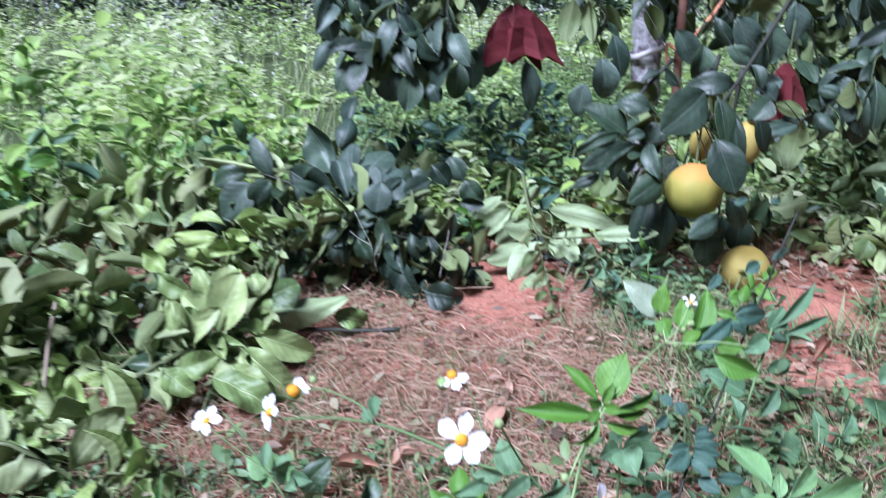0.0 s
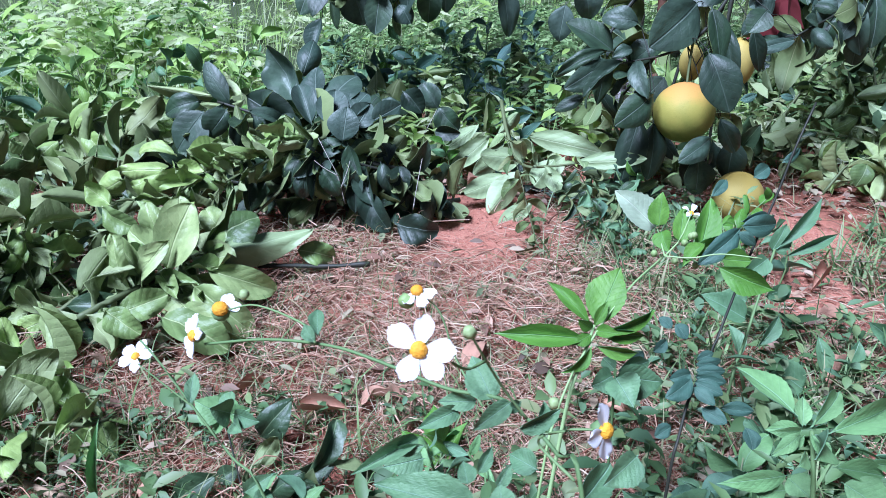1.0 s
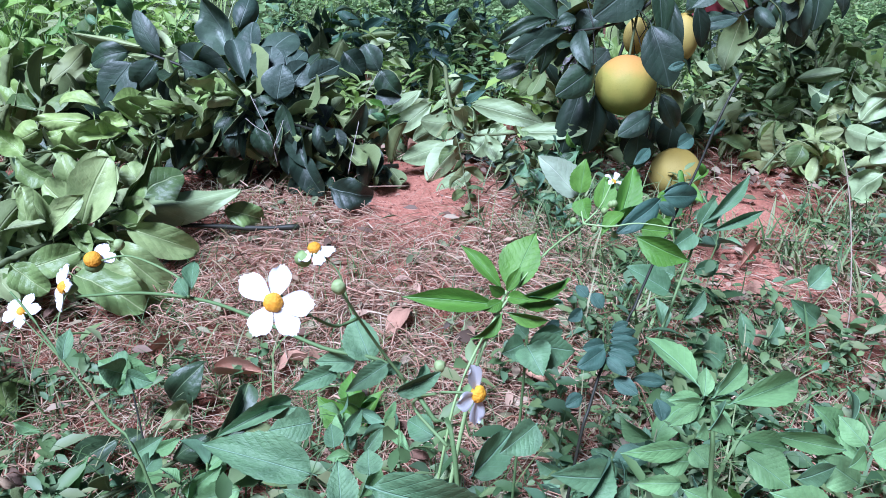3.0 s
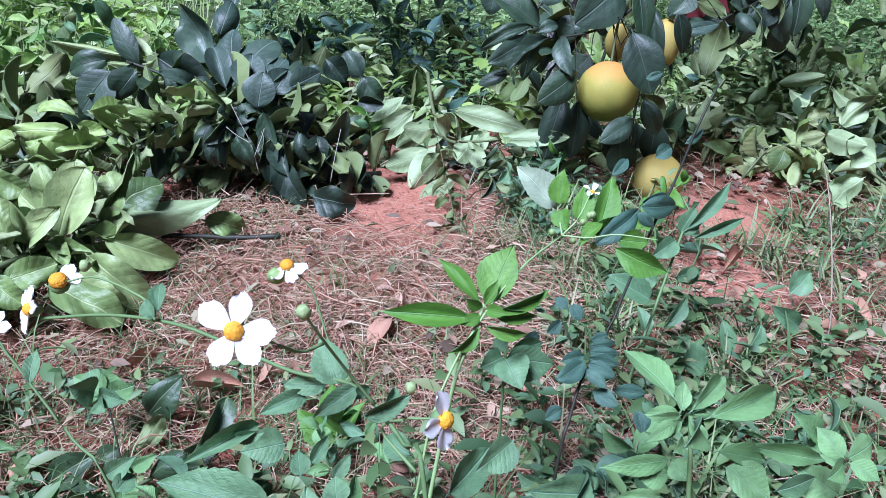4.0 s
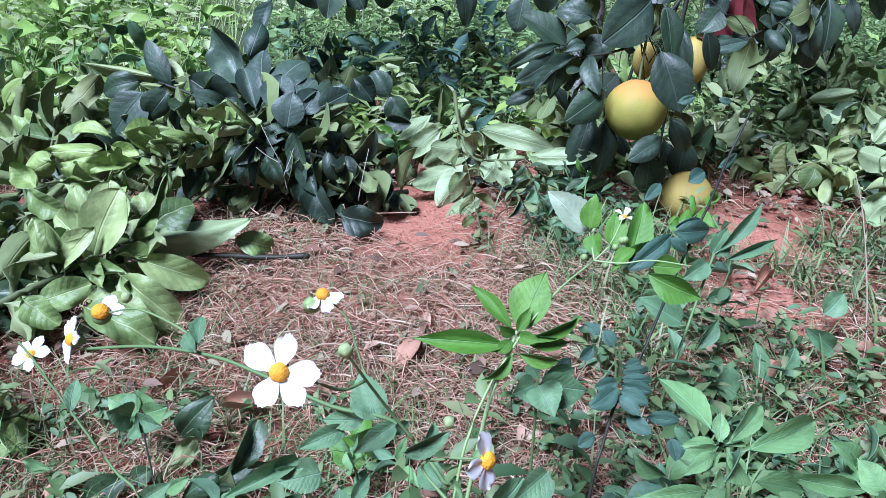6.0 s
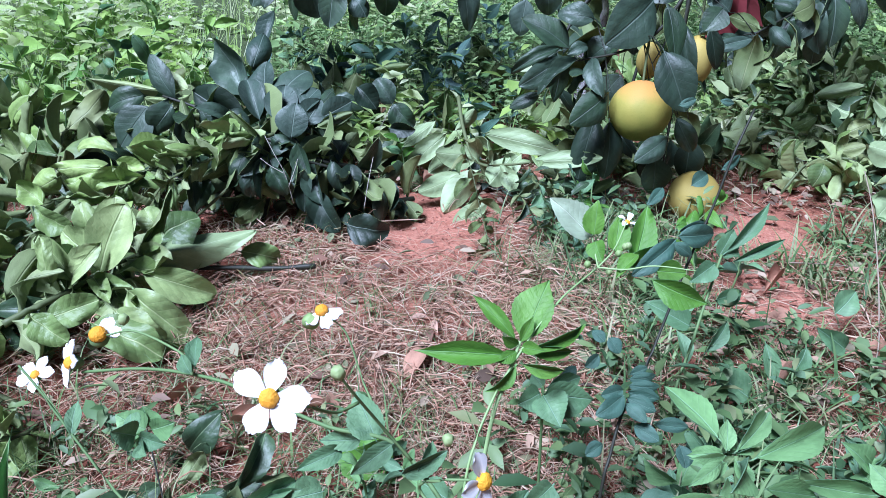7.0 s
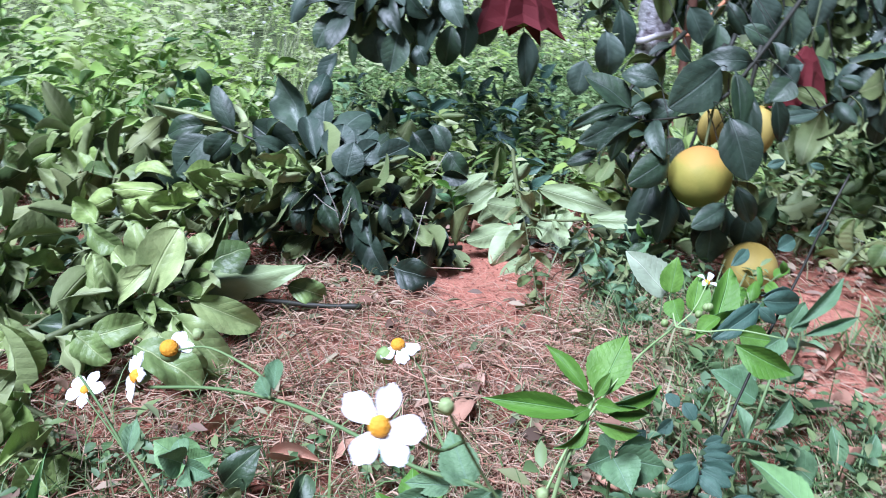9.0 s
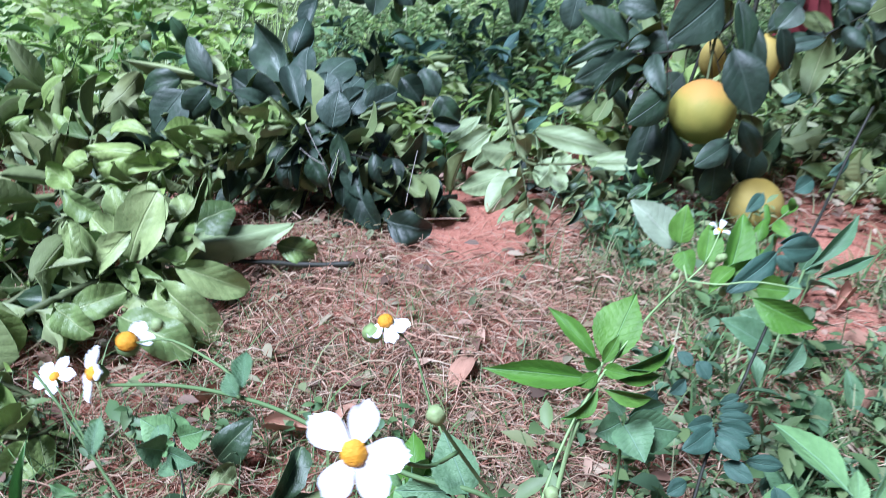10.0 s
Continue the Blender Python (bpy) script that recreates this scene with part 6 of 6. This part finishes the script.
rnd = random.Random(31)
made = 0
while made < 38:
    x, y = rnd.uniform(-0.55, 1.25), rnd.uniform(0.5, 1.5)
    want = (0.45 if x > 0.3 else 0.12) + (0.6 if y < 0.8 and x > -0.15 else 0.0) - (0.45 if y > 1.25 else 0)
    if rnd.random() > want or (-0.25 < x < 0.35 and y > 0.95) or (x < 0.03 and y > 0.64) or (x > 0.4 and y > 0.9):
        continue
    pal = rnd.choice(("teal", "teal", "mint", "weed", "teal"))
    small_weed(2000 + made, x, y, (rnd.uniform(0.03, 0.08) if x > 0.12 and y < 0.9 else rnd.uniform(0.05, 0.15)), rnd.uniform(0.035, 0.07), rnd.randint(6, 11), pal, (5, 6, 2) if pal != "legume" else (7, 7, 0), rnd.uniform(0.38, 0.6))
    made += 1
for i in range(46):
    # taller green weeds that grow through the heap and at the edge of the field
    x, y = rnd.uniform(-1.9, 0.4), rnd.uniform(1.75, 3.0)
    small_weed(2500 + i, x, y, rnd.uniform(0.15, 0.34), rnd.uniform(0.05, 0.09), rnd.randint(9, 14), rnd.choice(("weed", "meadow", "meadow", "teal") if x < -0.4 else ("legume", "teal", "legume")), (5, 6, 2), rnd.uniform(0.35, 0.55))

for i, (x, y, h, leaf, pal) in enumerate(((0.35, 1.50, 0.13, 0.04, "teal"), (0.42, 1.56, 0.15, 0.04, "teal"), (0.47, 1.62, 0.12, 0.035, "weed"), (0.40, 1.42, 0.10, 0.035, "teal"), (0.08, 1.84, 0.14, 0.05, "weed"), (0.62, 1.45, 0.16, 0.045, "weed"), (0.68, 1.40, 0.14, 0.045, "teal"), (0.58, 1.32, 0.15, 0.045, "weed"))):
    small_weed(2700 + i, x, y, h, leaf, 10, pal, (5, 6, 2), 0.45)
for i in range(10):
    x, y = rnd.uniform(-0.25, 0.55), rnd.uniform(2.15, 2.9)
    small_weed(3100 + i, x, y, rnd.uniform(0.16, 0.3), rnd.uniform(0.05, 0.08), rnd.randint(9, 11), rnd.choice(("teal", "weed", "legume")), (5, 6, 2), rnd.uniform(0.4, 0.6))
for i in range(18):
    x, y = rnd.uniform(-2.6, -0.3), rnd.uniform(2.4, 4.4)
    small_weed(2800 + i, x, y, rnd.uniform(0.2, 0.4), rnd.uniform(0.08, 0.12), rnd.randint(8, 11), "meadow", (5, 6, 2), rnd.uniform(0.4, 0.6))
for i in range(8):
    x, y = rnd.uniform(-0.36, 0.06), rnd.uniform(0.6, 0.88)
    small_weed(2900 + i, x, y, rnd.uniform(0.05, 0.13), rnd.uniform(0.022, 0.04), rnd.randint(6, 9), rnd.choice(("teal", "mint", "mint")), (5, 6, 2), rnd.uniform(0.4, 0.65))
for i in range(15):
    # fresh bright weeds that stand in and behind the heap
    x, y = rnd.uniform(-1.75, -0.55), rnd.uniform(1.65, 2.35)
    small_weed(3200 + i, x, y, rnd.uniform(0.16, 0.3), rnd.uniform(0.06, 0.10), rnd.randint(8, 11), "meadow", (5, 6, 5), rnd.uniform(0.4, 0.6))
limp = weed("limp_weed", LIMP_STEM, [], "mixed", "limp olive weed with small hanging leaves", 78, 0.0009, OLIVE_STEM, extra=(LIMP_FORK,))[0]
leafy_line(limp, LIMP_STEM, 24, 0.045, "mixed", 79, 0.0, (2, 1), 75, True, 0.4, -0.8, 0.4)
for k, (x, y, h) in enumerate(((0.33, 1.50, 0.17), (0.36, 1.56, 0.20), (0.40, 1.60, 0.17), (0.43, 1.52, 0.16))):
    line = [(x, y, mound(x, y) - 0.01), (x + 0.01, y + 0.01, h * 0.45), (x - 0.015, y + 0.015, h * 0.8), (x - 0.04, y, h)]
    stalky = thing("limp_weed", line[0], label="limp olive weed with small hanging leaves", category="weed", group="limp weeds")
    tube("stem", line, 0.0016, 0.0009, OLIVE_STEM, stalky, sides=5)
    # mostly deep green, so that the leaf colour carries the dark shadow here
    leafy_line(stalky, line, 15, 0.042, ("deep", "deep", "mixed")[k % 3], 83 + k, 0.1, (2, 1), 75, True, 0.3, -0.8, 0.38)
GREY_STALK = [(-0.640, 1.12, 0.05), (-0.649, 1.15, 0.095), (-0.669, 1.22, 0.140), (-0.686, 1.30, 0.187), (-0.709, 1.36, 0.198)]
grey = thing("dry_stalk", GREY_STALK[0], label="bare grey stalk leaning on the cut branches", category="stalk")
tube("stalk", GREY_STALK, 0.004, 0.003, TWIG, grey, sides=7, knobs=0.3)
for k, stalk in enumerate((STALK_C, STALK_D)):
    dry = thing("dry_stalk", stalk[0], label="thin dry grey stalk among the weeds", category="stalk")
    tube("stalk", ([(stalk[0][0], stalk[0][1], mound(stalk[0][0], stalk[0][1]))] if k == 0 else []) + list(stalk), 0.0013, 0.0008, TWIG, dry, sides=5)

# ---- straw, grass and low herbs ----
rnd = random.Random(17)


def bare(x, y):
    """How bare the soil is: two trodden patches."""
    a = math.exp(-(((x - 0.14) / 0.17) ** 4 + ((y - 1.60) / 0.20) ** 4))
    b = math.exp(-(((x - 0.84) / 0.12) ** 4 + ((y - 1.66) / 0.14) ** 4))
    c = math.exp(-(((x - 0.36) / 0.10) ** 4 + ((y - 1.22) / 0.05) ** 4))
    d = math.exp(-(((x - 0.72) / 0.10) ** 4 + ((y - 1.36) / 0.12) ** 4))
    return max(a, b, 0.6 * c, 0.75 * d)


def straw(x, y, z, length, width, yaw, curl, lift, segs=5):
    """A dry stalk: a thin three sided tube that curls over the ground."""
    verts, faces, a, p = [], [], yaw, 0.0
    step = length / segs
    for i in range(segs + 1):
        s = i / segs
        w = width * 0.5 * (1 - 0.6 * s * s)
        h = z + lift * math.sin(math.pi * min(1.0, s * 1.1))
        c, d = math.cos(a), math.sin(a)
        verts += [(x - d * w, y + c * w, h), (x + d * w, y - c * w, h), (x, y, h + w * 1.5)]
        x, y, a = x + c * step, y + d * step, a + curl / segs
    for i in range(segs):
        for k in range(3):
            j = (k + 1) % 3
            faces.append((i * 3 + k, i * 3 + j, i * 3 + 3 + j, i * 3 + 3 + k))
    return np.array(verts), faces


blades, thick_straw = [], 0
while len(blades) < 33000:
    x, y = rnd.uniform(-1.3, 1.8), rnd.uniform(0.1, 2.1)
    if rnd.random() < 0.5:
        x, y = rnd.gauss(0.2, 0.42), rnd.gauss(1.15, 0.3)
    edge = min((x + 1.3) / 0.5, (1.8 - x) / 0.5, (y - 0.0) / 0.9, 1.0) + 0.6 * noise.noise((x * 3, y * 3, 44.0))
    tuft = noise.noise((x * 5.0, y * 5.0, 61.0)) + 0.5 * noise.noise((x * 13.0, y * 13.0, 8.0))
    if rnd.random() > max(0.0, edge) ** 2 or rnd.random() < bare(x, y) * 0.9 or tuft < rnd.uniform(-0.7, 0.0):
        continue
    if x > 0.45 and rnd.random() < 0.35:
        continue
    z = mound(x, y) + rnd.uniform(0.003, 0.022)
    if thick_straw < 9000 and rnd.random() < 0.34 and -0.7 < x < 1.4:
        thick_straw += 1
        yaw = rnd.uniform(0, 6.28)
        blades.append(straw(x, y, z + rnd.uniform(0.0, 0.012), 0.018 + 0.075 * rnd.random() ** 1.8, 0.0010 + 0.0024 * rnd.random() ** 2.4, yaw, rnd.gauss(0, 0.32), 0.014 * rnd.random() ** 2.5, 4))
    else:
        blades.append(blade(x, y, z, 0.008 + 0.034 * rnd.random() ** 1.5, 0.0008 + 0.0018 * rnd.random() ** 2, rnd.uniform(0, 6.28), rnd.uniform(-0.1, 0.3), rnd.uniform(-0.4, 0.6), 2))
loose = random.Random(171)
while len(blades) < 34800:
    # longer loose stalks that lie over the rest
    x, y = loose.gauss(0.10, 0.34), loose.gauss(1.20, 0.24)
    if not (-0.6 < x < 1.0 and 0.6 < y < 1.75) or loose.random() < bare(x, y) * 0.93 or noise.noise((x * 5.0, y * 5.0, 15.0)) < loose.uniform(-0.25, 0.25):
        continue
    blades.append(straw(x, y, mound(x, y) + loose.uniform(0.006, 0.02), loose.uniform(0.035, 0.115), loose.uniform(0.0009, 0.0021), loose.uniform(0, 6.28), loose.gauss(0, 0.7), 0.03 * loose.random() ** 2, 5))
spray("dry_straw", blades, STRAW, "pinkish dry straw and stalks littering the red soil", "straw")
blades = []
while len(blades) < 2200:
    # tufts of longer grass on the right of the trodden soil
    x, y = rnd.uniform(0.35, 1.5), rnd.uniform(0.75, 1.65)
    if noise.noise((x * 6, y * 6, 21.0)) < rnd.uniform(-0.1, 0.35) or bare(x, y) > 0.4:
        continue
    blades.append(blade(x, y, mound(x, y), rnd.uniform(0.05, 0.13), rnd.uniform(0.003, 0.008), rnd.uniform(0, 6.28), rnd.uniform(0.5, 1.45), rnd.uniform(0.4, 1.8), 4))
for i in range(2600):
    # green and bleached blades among the weeds of the front edge
    x, y = rnd.uniform(-0.55, 1.25), rnd.uniform(0.55, 1.15)
    if noise.noise((x * 7, y * 7, 33.0)) < rnd.uniform(-0.4, 0.3):
        continue
    blades.append(blade(x, y, mound(x, y), rnd.uniform(0.04, 0.12), rnd.uniform(0.0015, 0.0045), rnd.uniform(0, 6.28), rnd.uniform(0.4, 1.4), rnd.uniform(0.4, 1.8), 4))
for i in range(2000):
    x, y = rnd.uniform(-0.55, 0.12), rnd.uniform(0.55, 1.05)
    if noise.noise((x * 9, y * 9, 53.0)) < rnd.uniform(-0.4, 0.3):
        continue
    blades.append(blade(x, y, mound(x, y), rnd.uniform(0.03, 0.10), rnd.uniform(0.0012, 0.004), rnd.uniform(0, 6.28), rnd.uniform(0.2, 1.3), rnd.uniform(0.4, 1.8), 4))
for i in range(1000):
    # rank grass between the bare soil and the tall weeds
    x, y = rnd.uniform(0.24, 0.64), rnd.uniform(1.12, 1.66)
    if noise.noise((x * 8, y * 8, 71.0)) < rnd.uniform(-0.3, 0.3):
        continue
    blades.append(blade(x, y, mound(x, y), rnd.uniform(0.04, 0.13), rnd.uniform(0.0014, 0.004), rnd.uniform(0, 6.28), rnd.uniform(0.5, 1.45), rnd.uniform(0.4, 1.8), 4))
spray("grass_tufts", blades, GRASS, "tufts of longer green grass by the trodden soil", "grass")
blades = []
while len(blades) < 11500:
    x, y = rnd.uniform(-1.0, 1.6), rnd.uniform(0.4, 2.2)
    d = noise.noise((x * 3.5, y * 3.5, 9.0)) + (0.25 if x > 0.35 else 0) + (0.2 if y < 0.95 else 0) + (0.34 if -0.4 < x < 0.12 and 0.8 < y < 1.35 else 0) - bare(x, y)
    if d < -0.02 + rnd.uniform(-0.35, 0.3):
        continue
    blades.append(blade(x, y, mound(x, y), rnd.uniform(0.025, 0.085), rnd.uniform(0.0009, 0.003), rnd.uniform(0, 6.28), rnd.uniform(0.5, 1.5), rnd.uniform(0.3, 1.6)))
spray("grass", blades, GRASS, "sparse short green grass growing through straw", "grass")


def herb(out, x, y, size, height, leaves, rough=False):
    z = mound(x, y)
    for i in range(leaves):
        a, h = i * 2.4 + rnd.uniform(-0.4, 0.4), height * (0.25 + 0.75 * (i + 1) / leaves)
        out.append(sprig_leaf(x + rnd.uniform(-0.3, 0.3) * size, y + rnd.uniform(-0.3, 0.3) * size, z + h, size * rnd.uniform(0.6, 1.2), size * rnd.uniform(0.3, 0.55), a, rnd.uniform(-0.4, 0.7), rnd.uniform(-0.6, 0.6), rough))
    out.append(blade(x, y, z - 0.005, height * 1.05, 0.003, rnd.uniform(0, 6.28), 1.5, 0.15))


out = []
for i in range(640):
    x, y = rnd.uniform(-0.7, 1.4), rnd.uniform(0.45, 1.75)
    d = noise.noise((x * 2.6, y * 2.6, 3.0)) + (0.35 if x > 0.3 else -0.1) + (0.3 if y < 0.85 else -0.1) - 1.4 * bare(x, y)
    if d < rnd.uniform(-0.1, 0.35):
        continue
    herb(out, x, y, rnd.uniform(0.018, 0.045), rnd.uniform(0.03, 0.12), rnd.randint(6, 12))
for i in range(620):
    # the front edge is the densest
    x, y = rnd.uniform(-0.6, 1.2), rnd.uniform(0.5, 1.02)
    if noise.noise((x * 4, y * 4, 15.0)) < rnd.uniform(-0.5, 0.2):
        continue
    herb(out, x, y, rnd.uniform(0.012, 0.03), rnd.uniform(0.02, 0.08), rnd.randint(5, 9))
spray("low_herbs", out, HERB, "low green herbs growing among straw", "herbs")

LITTER = spray_material("leaf_litter", [(0.10, 0.065, 0.045), (0.26, 0.13, 0.085), (0.46, 0.29, 0.20), (0.10, 0.15, 0.06), (0.56, 0.42, 0.31), (0.2, 0.24, 0.12), (0.56, 0.36, 0.26), (0.06, 0.05, 0.04)], 0.8, 0.0)
out = []
while len(out) < 2600:
    x, y = rnd.uniform(-0.7, 1.4), rnd.uniform(0.5, 1.95)
    if rnd.random() < bare(x, y) * 0.85 or noise.noise((x * 4, y * 4, 12.0)) < rnd.uniform(-0.5, 0.3):
        continue
    size = rnd.uniform(0.012, 0.04)
    out.append(sprig_leaf(x, y, mound(x, y) + rnd.uniform(0.008, 0.032), size, size * rnd.uniform(0.3, 0.55), rnd.uniform(0, 6.28), rnd.uniform(-0.2, 0.3), rnd.uniform(-0.7, 0.7)))
spray("leaf_litter", out, LITTER, "brown and green leaf crumbs lying in the straw", "litter")

CLOD = spray_material("soil_crumbs", [(0.26, 0.10, 0.07), (0.40, 0.17, 0.125), (0.5, 0.24, 0.18), (0.33, 0.13, 0.09)], 0.95, 0.0)
out = []
while len(out) < 3500:
    x, y = rnd.uniform(-0.35, 1.35), rnd.uniform(0.9, 1.95)
    if rnd.random() > 0.12 + bare(x, y):
        continue
    q, z = 0.0008 + 0.0036 * rnd.random() ** 4, mound(x, y)
    v = np.array([(x + q * a * rnd.uniform(0.6, 1.3), y + q * b * rnd.uniform(0.6, 1.3), z + q * c * rnd.uniform(0.6, 1.2)) for a, b, c in ((1, 0, 0.2), (0, 1, 0.2), (-1, 0, 0.2), (0, -1, 0.2), (0, 0, 1), (0.5, 0.5, 0.8), (-0.5, -0.4, 0.8), (0, 0, -0.6))])
    out.append((v, [(0, 1, 5), (0, 5, 4, 3), (1, 2, 4, 5), (2, 3, 6), (3, 4, 6), (2, 6, 4), (1, 0, 7), (2, 1, 7), (3, 2, 7), (0, 3, 7)]))
spray("soil_crumbs", out, CLOD, "loose crumbs of dry red clay", "soil")

# ---- the overgrown field behind ----
out, white = [], []
for i in range(6600):
    y = 2.0 + 17.0 * rnd.random() ** 1.9
    x = rnd.uniform(-0.75, 0.75) * (y + 0.6) + 0.05 * y
    if (y < 4.4 and 0.3 < x < 3.0 or y < 2.9 and -0.35 < x < 0.4 and rnd.random() < 0.6) and rnd.random() < 0.86:
        continue
    k = 1 + y * 0.10
    clump = noise.noise((x * 1.3, y * 0.9, 31.0)) + 0.5 * noise.noise((x * 4, y * 3, 7.0))
    if clump < -0.22:
        continue
    lush = 0.45 + max(0.0, clump + 0.1) * 2.0
    herb(out, x, y, rnd.uniform(0.020, 0.056) * k * (0.8 + 0.4 * lush), rnd.uniform(0.06, 0.24) * (0.6 + 0.25 * min(y, 4)) * lush, rnd.randint(7, 11), y > 3.2)
    if rnd.random() < 0.01 + 0.09 * max(0.0, y - 3.2):
        for q in range(3):
            white.append(sprig_leaf(x + rnd.uniform(-0.1, 0.1), y + rnd.uniform(-0.1, 0.1), mound(x, y) + rnd.uniform(0.15, 0.33), 0.013 * k, 0.012 * k, rnd.uniform(0, 6.28), rnd.uniform(0, 1.2), rnd.uniform(0, 3)))
for i in range(6000):
    y = 2.0 + 12.0 * rnd.random() ** 1.6
    x = rnd.uniform(-0.75, 0.75) * (y + 0.6) + 0.05 * y
    if (y < 4.4 and 0.3 < x < 3.0 or y < 3.2 and -0.35 < x < 0.4) and rnd.random() < 0.9:
        continue
    out.append(blade(x, y, mound(x, y), rnd.uniform(0.12, 0.36), 0.0034 * (1 + 0.14 * y), rnd.uniform(0, 6.28), rnd.uniform(1.1, 1.55), rnd.uniform(0.2, 1.2)))
shade_out = []
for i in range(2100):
    # the growth under and behind the tree, its shade put into a darker green
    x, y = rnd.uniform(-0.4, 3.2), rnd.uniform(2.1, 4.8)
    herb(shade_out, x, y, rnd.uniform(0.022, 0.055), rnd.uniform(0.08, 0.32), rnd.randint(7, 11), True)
spray("shade_weeds", shade_out, SHADE_HERB, "green weeds under the tree, coloured darker for its shade", "weeds")
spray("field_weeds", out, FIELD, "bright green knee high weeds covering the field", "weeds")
spray("field_blossom", white, BLOSSOM, "small white blossoms scattered over the weedy field", "blossoms")


def orchard_tree(x, y, h, spread, seed, fruits=0):
    r = random.Random(seed)
    t = thing("orchard_tree", (x, y, 0), label="dark leafy orchard tree standing beyond the weedy field", category="tree", group="orchard trees")
    z0 = mound(x, y)
    tube("trunk", [(x, y, z0 - 0.05), (x + 0.05, y, z0 + h * 0.3), (x - 0.03, y + 0.05, z0 + h * 0.75)], 0.10, 0.04, BARK, t, sides=9)
    for i in range(6):
        a = i * 1.05 + r.random()
        tube("limb", [(x + 0.03, y, z0 + h * 0.25), (x + math.cos(a) * spread * 0.5, y + math.sin(a) * spread * 0.5, z0 + h * 0.6), (x + math.cos(a) * spread * 0.85, y + math.sin(a) * spread * 0.85, z0 + h * 0.45)], 0.04, 0.012, BARK, t, sides=6)
    put("crown", crown_mesh(seed, x, y, z0 + h * 0.40, spread, h * 0.45, 75, 24, 0.17), t, Matrix.Identity(4))
    for k in range(fruits):
        a = r.uniform(3.6, 5.8)
        p = (x + math.cos(a) * spread * 0.95, y + math.sin(a) * spread * 0.95, z0 + h * r.uniform(0.2, 0.35))
        pomelo(p, 0.07, PEEL_YELLOW, "yellow pomelo on a far orchard tree")


def low_bush(x, y, seed):
    r = random.Random(seed)
    b = thing("bush", (x, y, 0), label="low dark thicket at the far edge of the field", category="bush", group="far thicket")
    z = mound(x, y)
    for k in range(5):
        tube("twig", [(x, y, z - 0.03), (x + r.uniform(-0.3, 0.3), y + r.uniform(-0.3, 0.3), z + 0.4), (x + r.uniform(-0.7, 0.7), y + r.uniform(-0.5, 0.5), z + 0.85)], 0.02, 0.006, BARK, b, sides=5)
    put("crown", crown_mesh(seed, x, y, z + 0.42, r.uniform(0.9, 1.3), r.uniform(0.4, 0.7), 60, 22, 0.12), b, Matrix.Identity(4))


for k in range(17):
    low_bush(-14.0 + 1.75 * k + rnd.uniform(-0.4, 0.4), 11.0 + rnd.uniform(-0.6, 0.6), 300 + k)
for x, y, h, s, seed, n in ((-8.0, 12.5, 3.2, 1.8, 1, 3), (-4.6, 13.8, 3.4, 2.0, 2, 1), (-1.2, 14.5, 3.2, 1.9, 3, 1), (2.8, 12.0, 3.2, 1.8, 4, 2), (3.6, 6.5, 2.8, 1.5, 5, 1), (7.0, 15.0, 3.4, 2.0, 6, 0), (6.4, 9.5, 3.2, 1.8, 7, 0), (-12.0, 13.0, 3.4, 2.1, 8, 0)):
    orchard_tree(x, y, h, s, seed, n)

# ---- litter ----
DEAD_LABEL = "curled brown dead leaf lying in straw"


def dead_leaf(at, length, yaw, seed, tilt=8):
    r = random.Random(seed)
    x, y = at
    z = mound(x, y) + 0.020
    d = Vector((math.cos(radians(yaw)), math.sin(radians(yaw)), math.tan(radians(tilt))))
    leaf = thing("dead_leaf", (x, y, z), label=DEAD_LABEL, category="dead leaf", group="dead leaves")
    me = leaf_mesh(r.choice((3, 4, 2)), "wilted", r.randrange(3)).copy()
    me.materials.clear()
    me.materials.append(DEAD)
    me.materials.append(DEAD)
    put("blade", me, leaf, leaf_pose((x, y, z), Vector((x, y, z)) + d.normalized() * length, length * 0.4, (0, 0, 1), r.uniform(-40, 40)))


for i, (x, y, tx, ty) in enumerate(DEAD_SPOTS):
    dead_leaf((x, y), math.hypot(tx - x, ty - y), math.degrees(math.atan2(ty - y, tx - x)), i)
for i, (x, y, ln, yaw) in enumerate(((-0.3, 0.9, 0.05, 250), (-0.25, 1.05, 0.05, 30), (0.78, 1.15, 0.06, 300), (0.3, 0.98, 0.05, 140), (0.95, 1.3, 0.06, 80))):
    dead_leaf((x, y), ln, yaw, i + 20)
for i in range(16):
    r = random.Random(900 + i)
    x, y, a = r.uniform(-0.5, 1.2), r.uniform(0.85, 1.9), r.uniform(0, 6.28)
    ln = r.uniform(0.08, 0.25)
    line = [(x + math.cos(a) * ln * s, y + math.sin(a) * ln * s + r.uniform(-0.008, 0.008), mound(x + math.cos(a) * ln * s, y + math.sin(a) * ln * s) + 0.012) for s in (0, 0.35, 0.7, 1)]
    tw = thing("dry_twig", line[0], label="thin dry twig lying on the soil", category="twig", group="dry twigs")
    tube("twig", line, r.uniform(0.0012, 0.0028), 0.0008, TWIG, tw, sides=5)
stick_line = [(-0.46, 0.88, 0.03), (-0.403, 0.851, 0.032), (-0.343, 0.82, 0.032), (-0.277, 0.78, 0.03), (-0.22, 0.74, 0.03)]
stick = thing("dry_stick", stick_line[0], label="pale brown dry stick lying in the straw", category="stick")
tube("stick", stick_line, 0.004, 0.005, STAKE_PALE, stick, knobs=0.2)
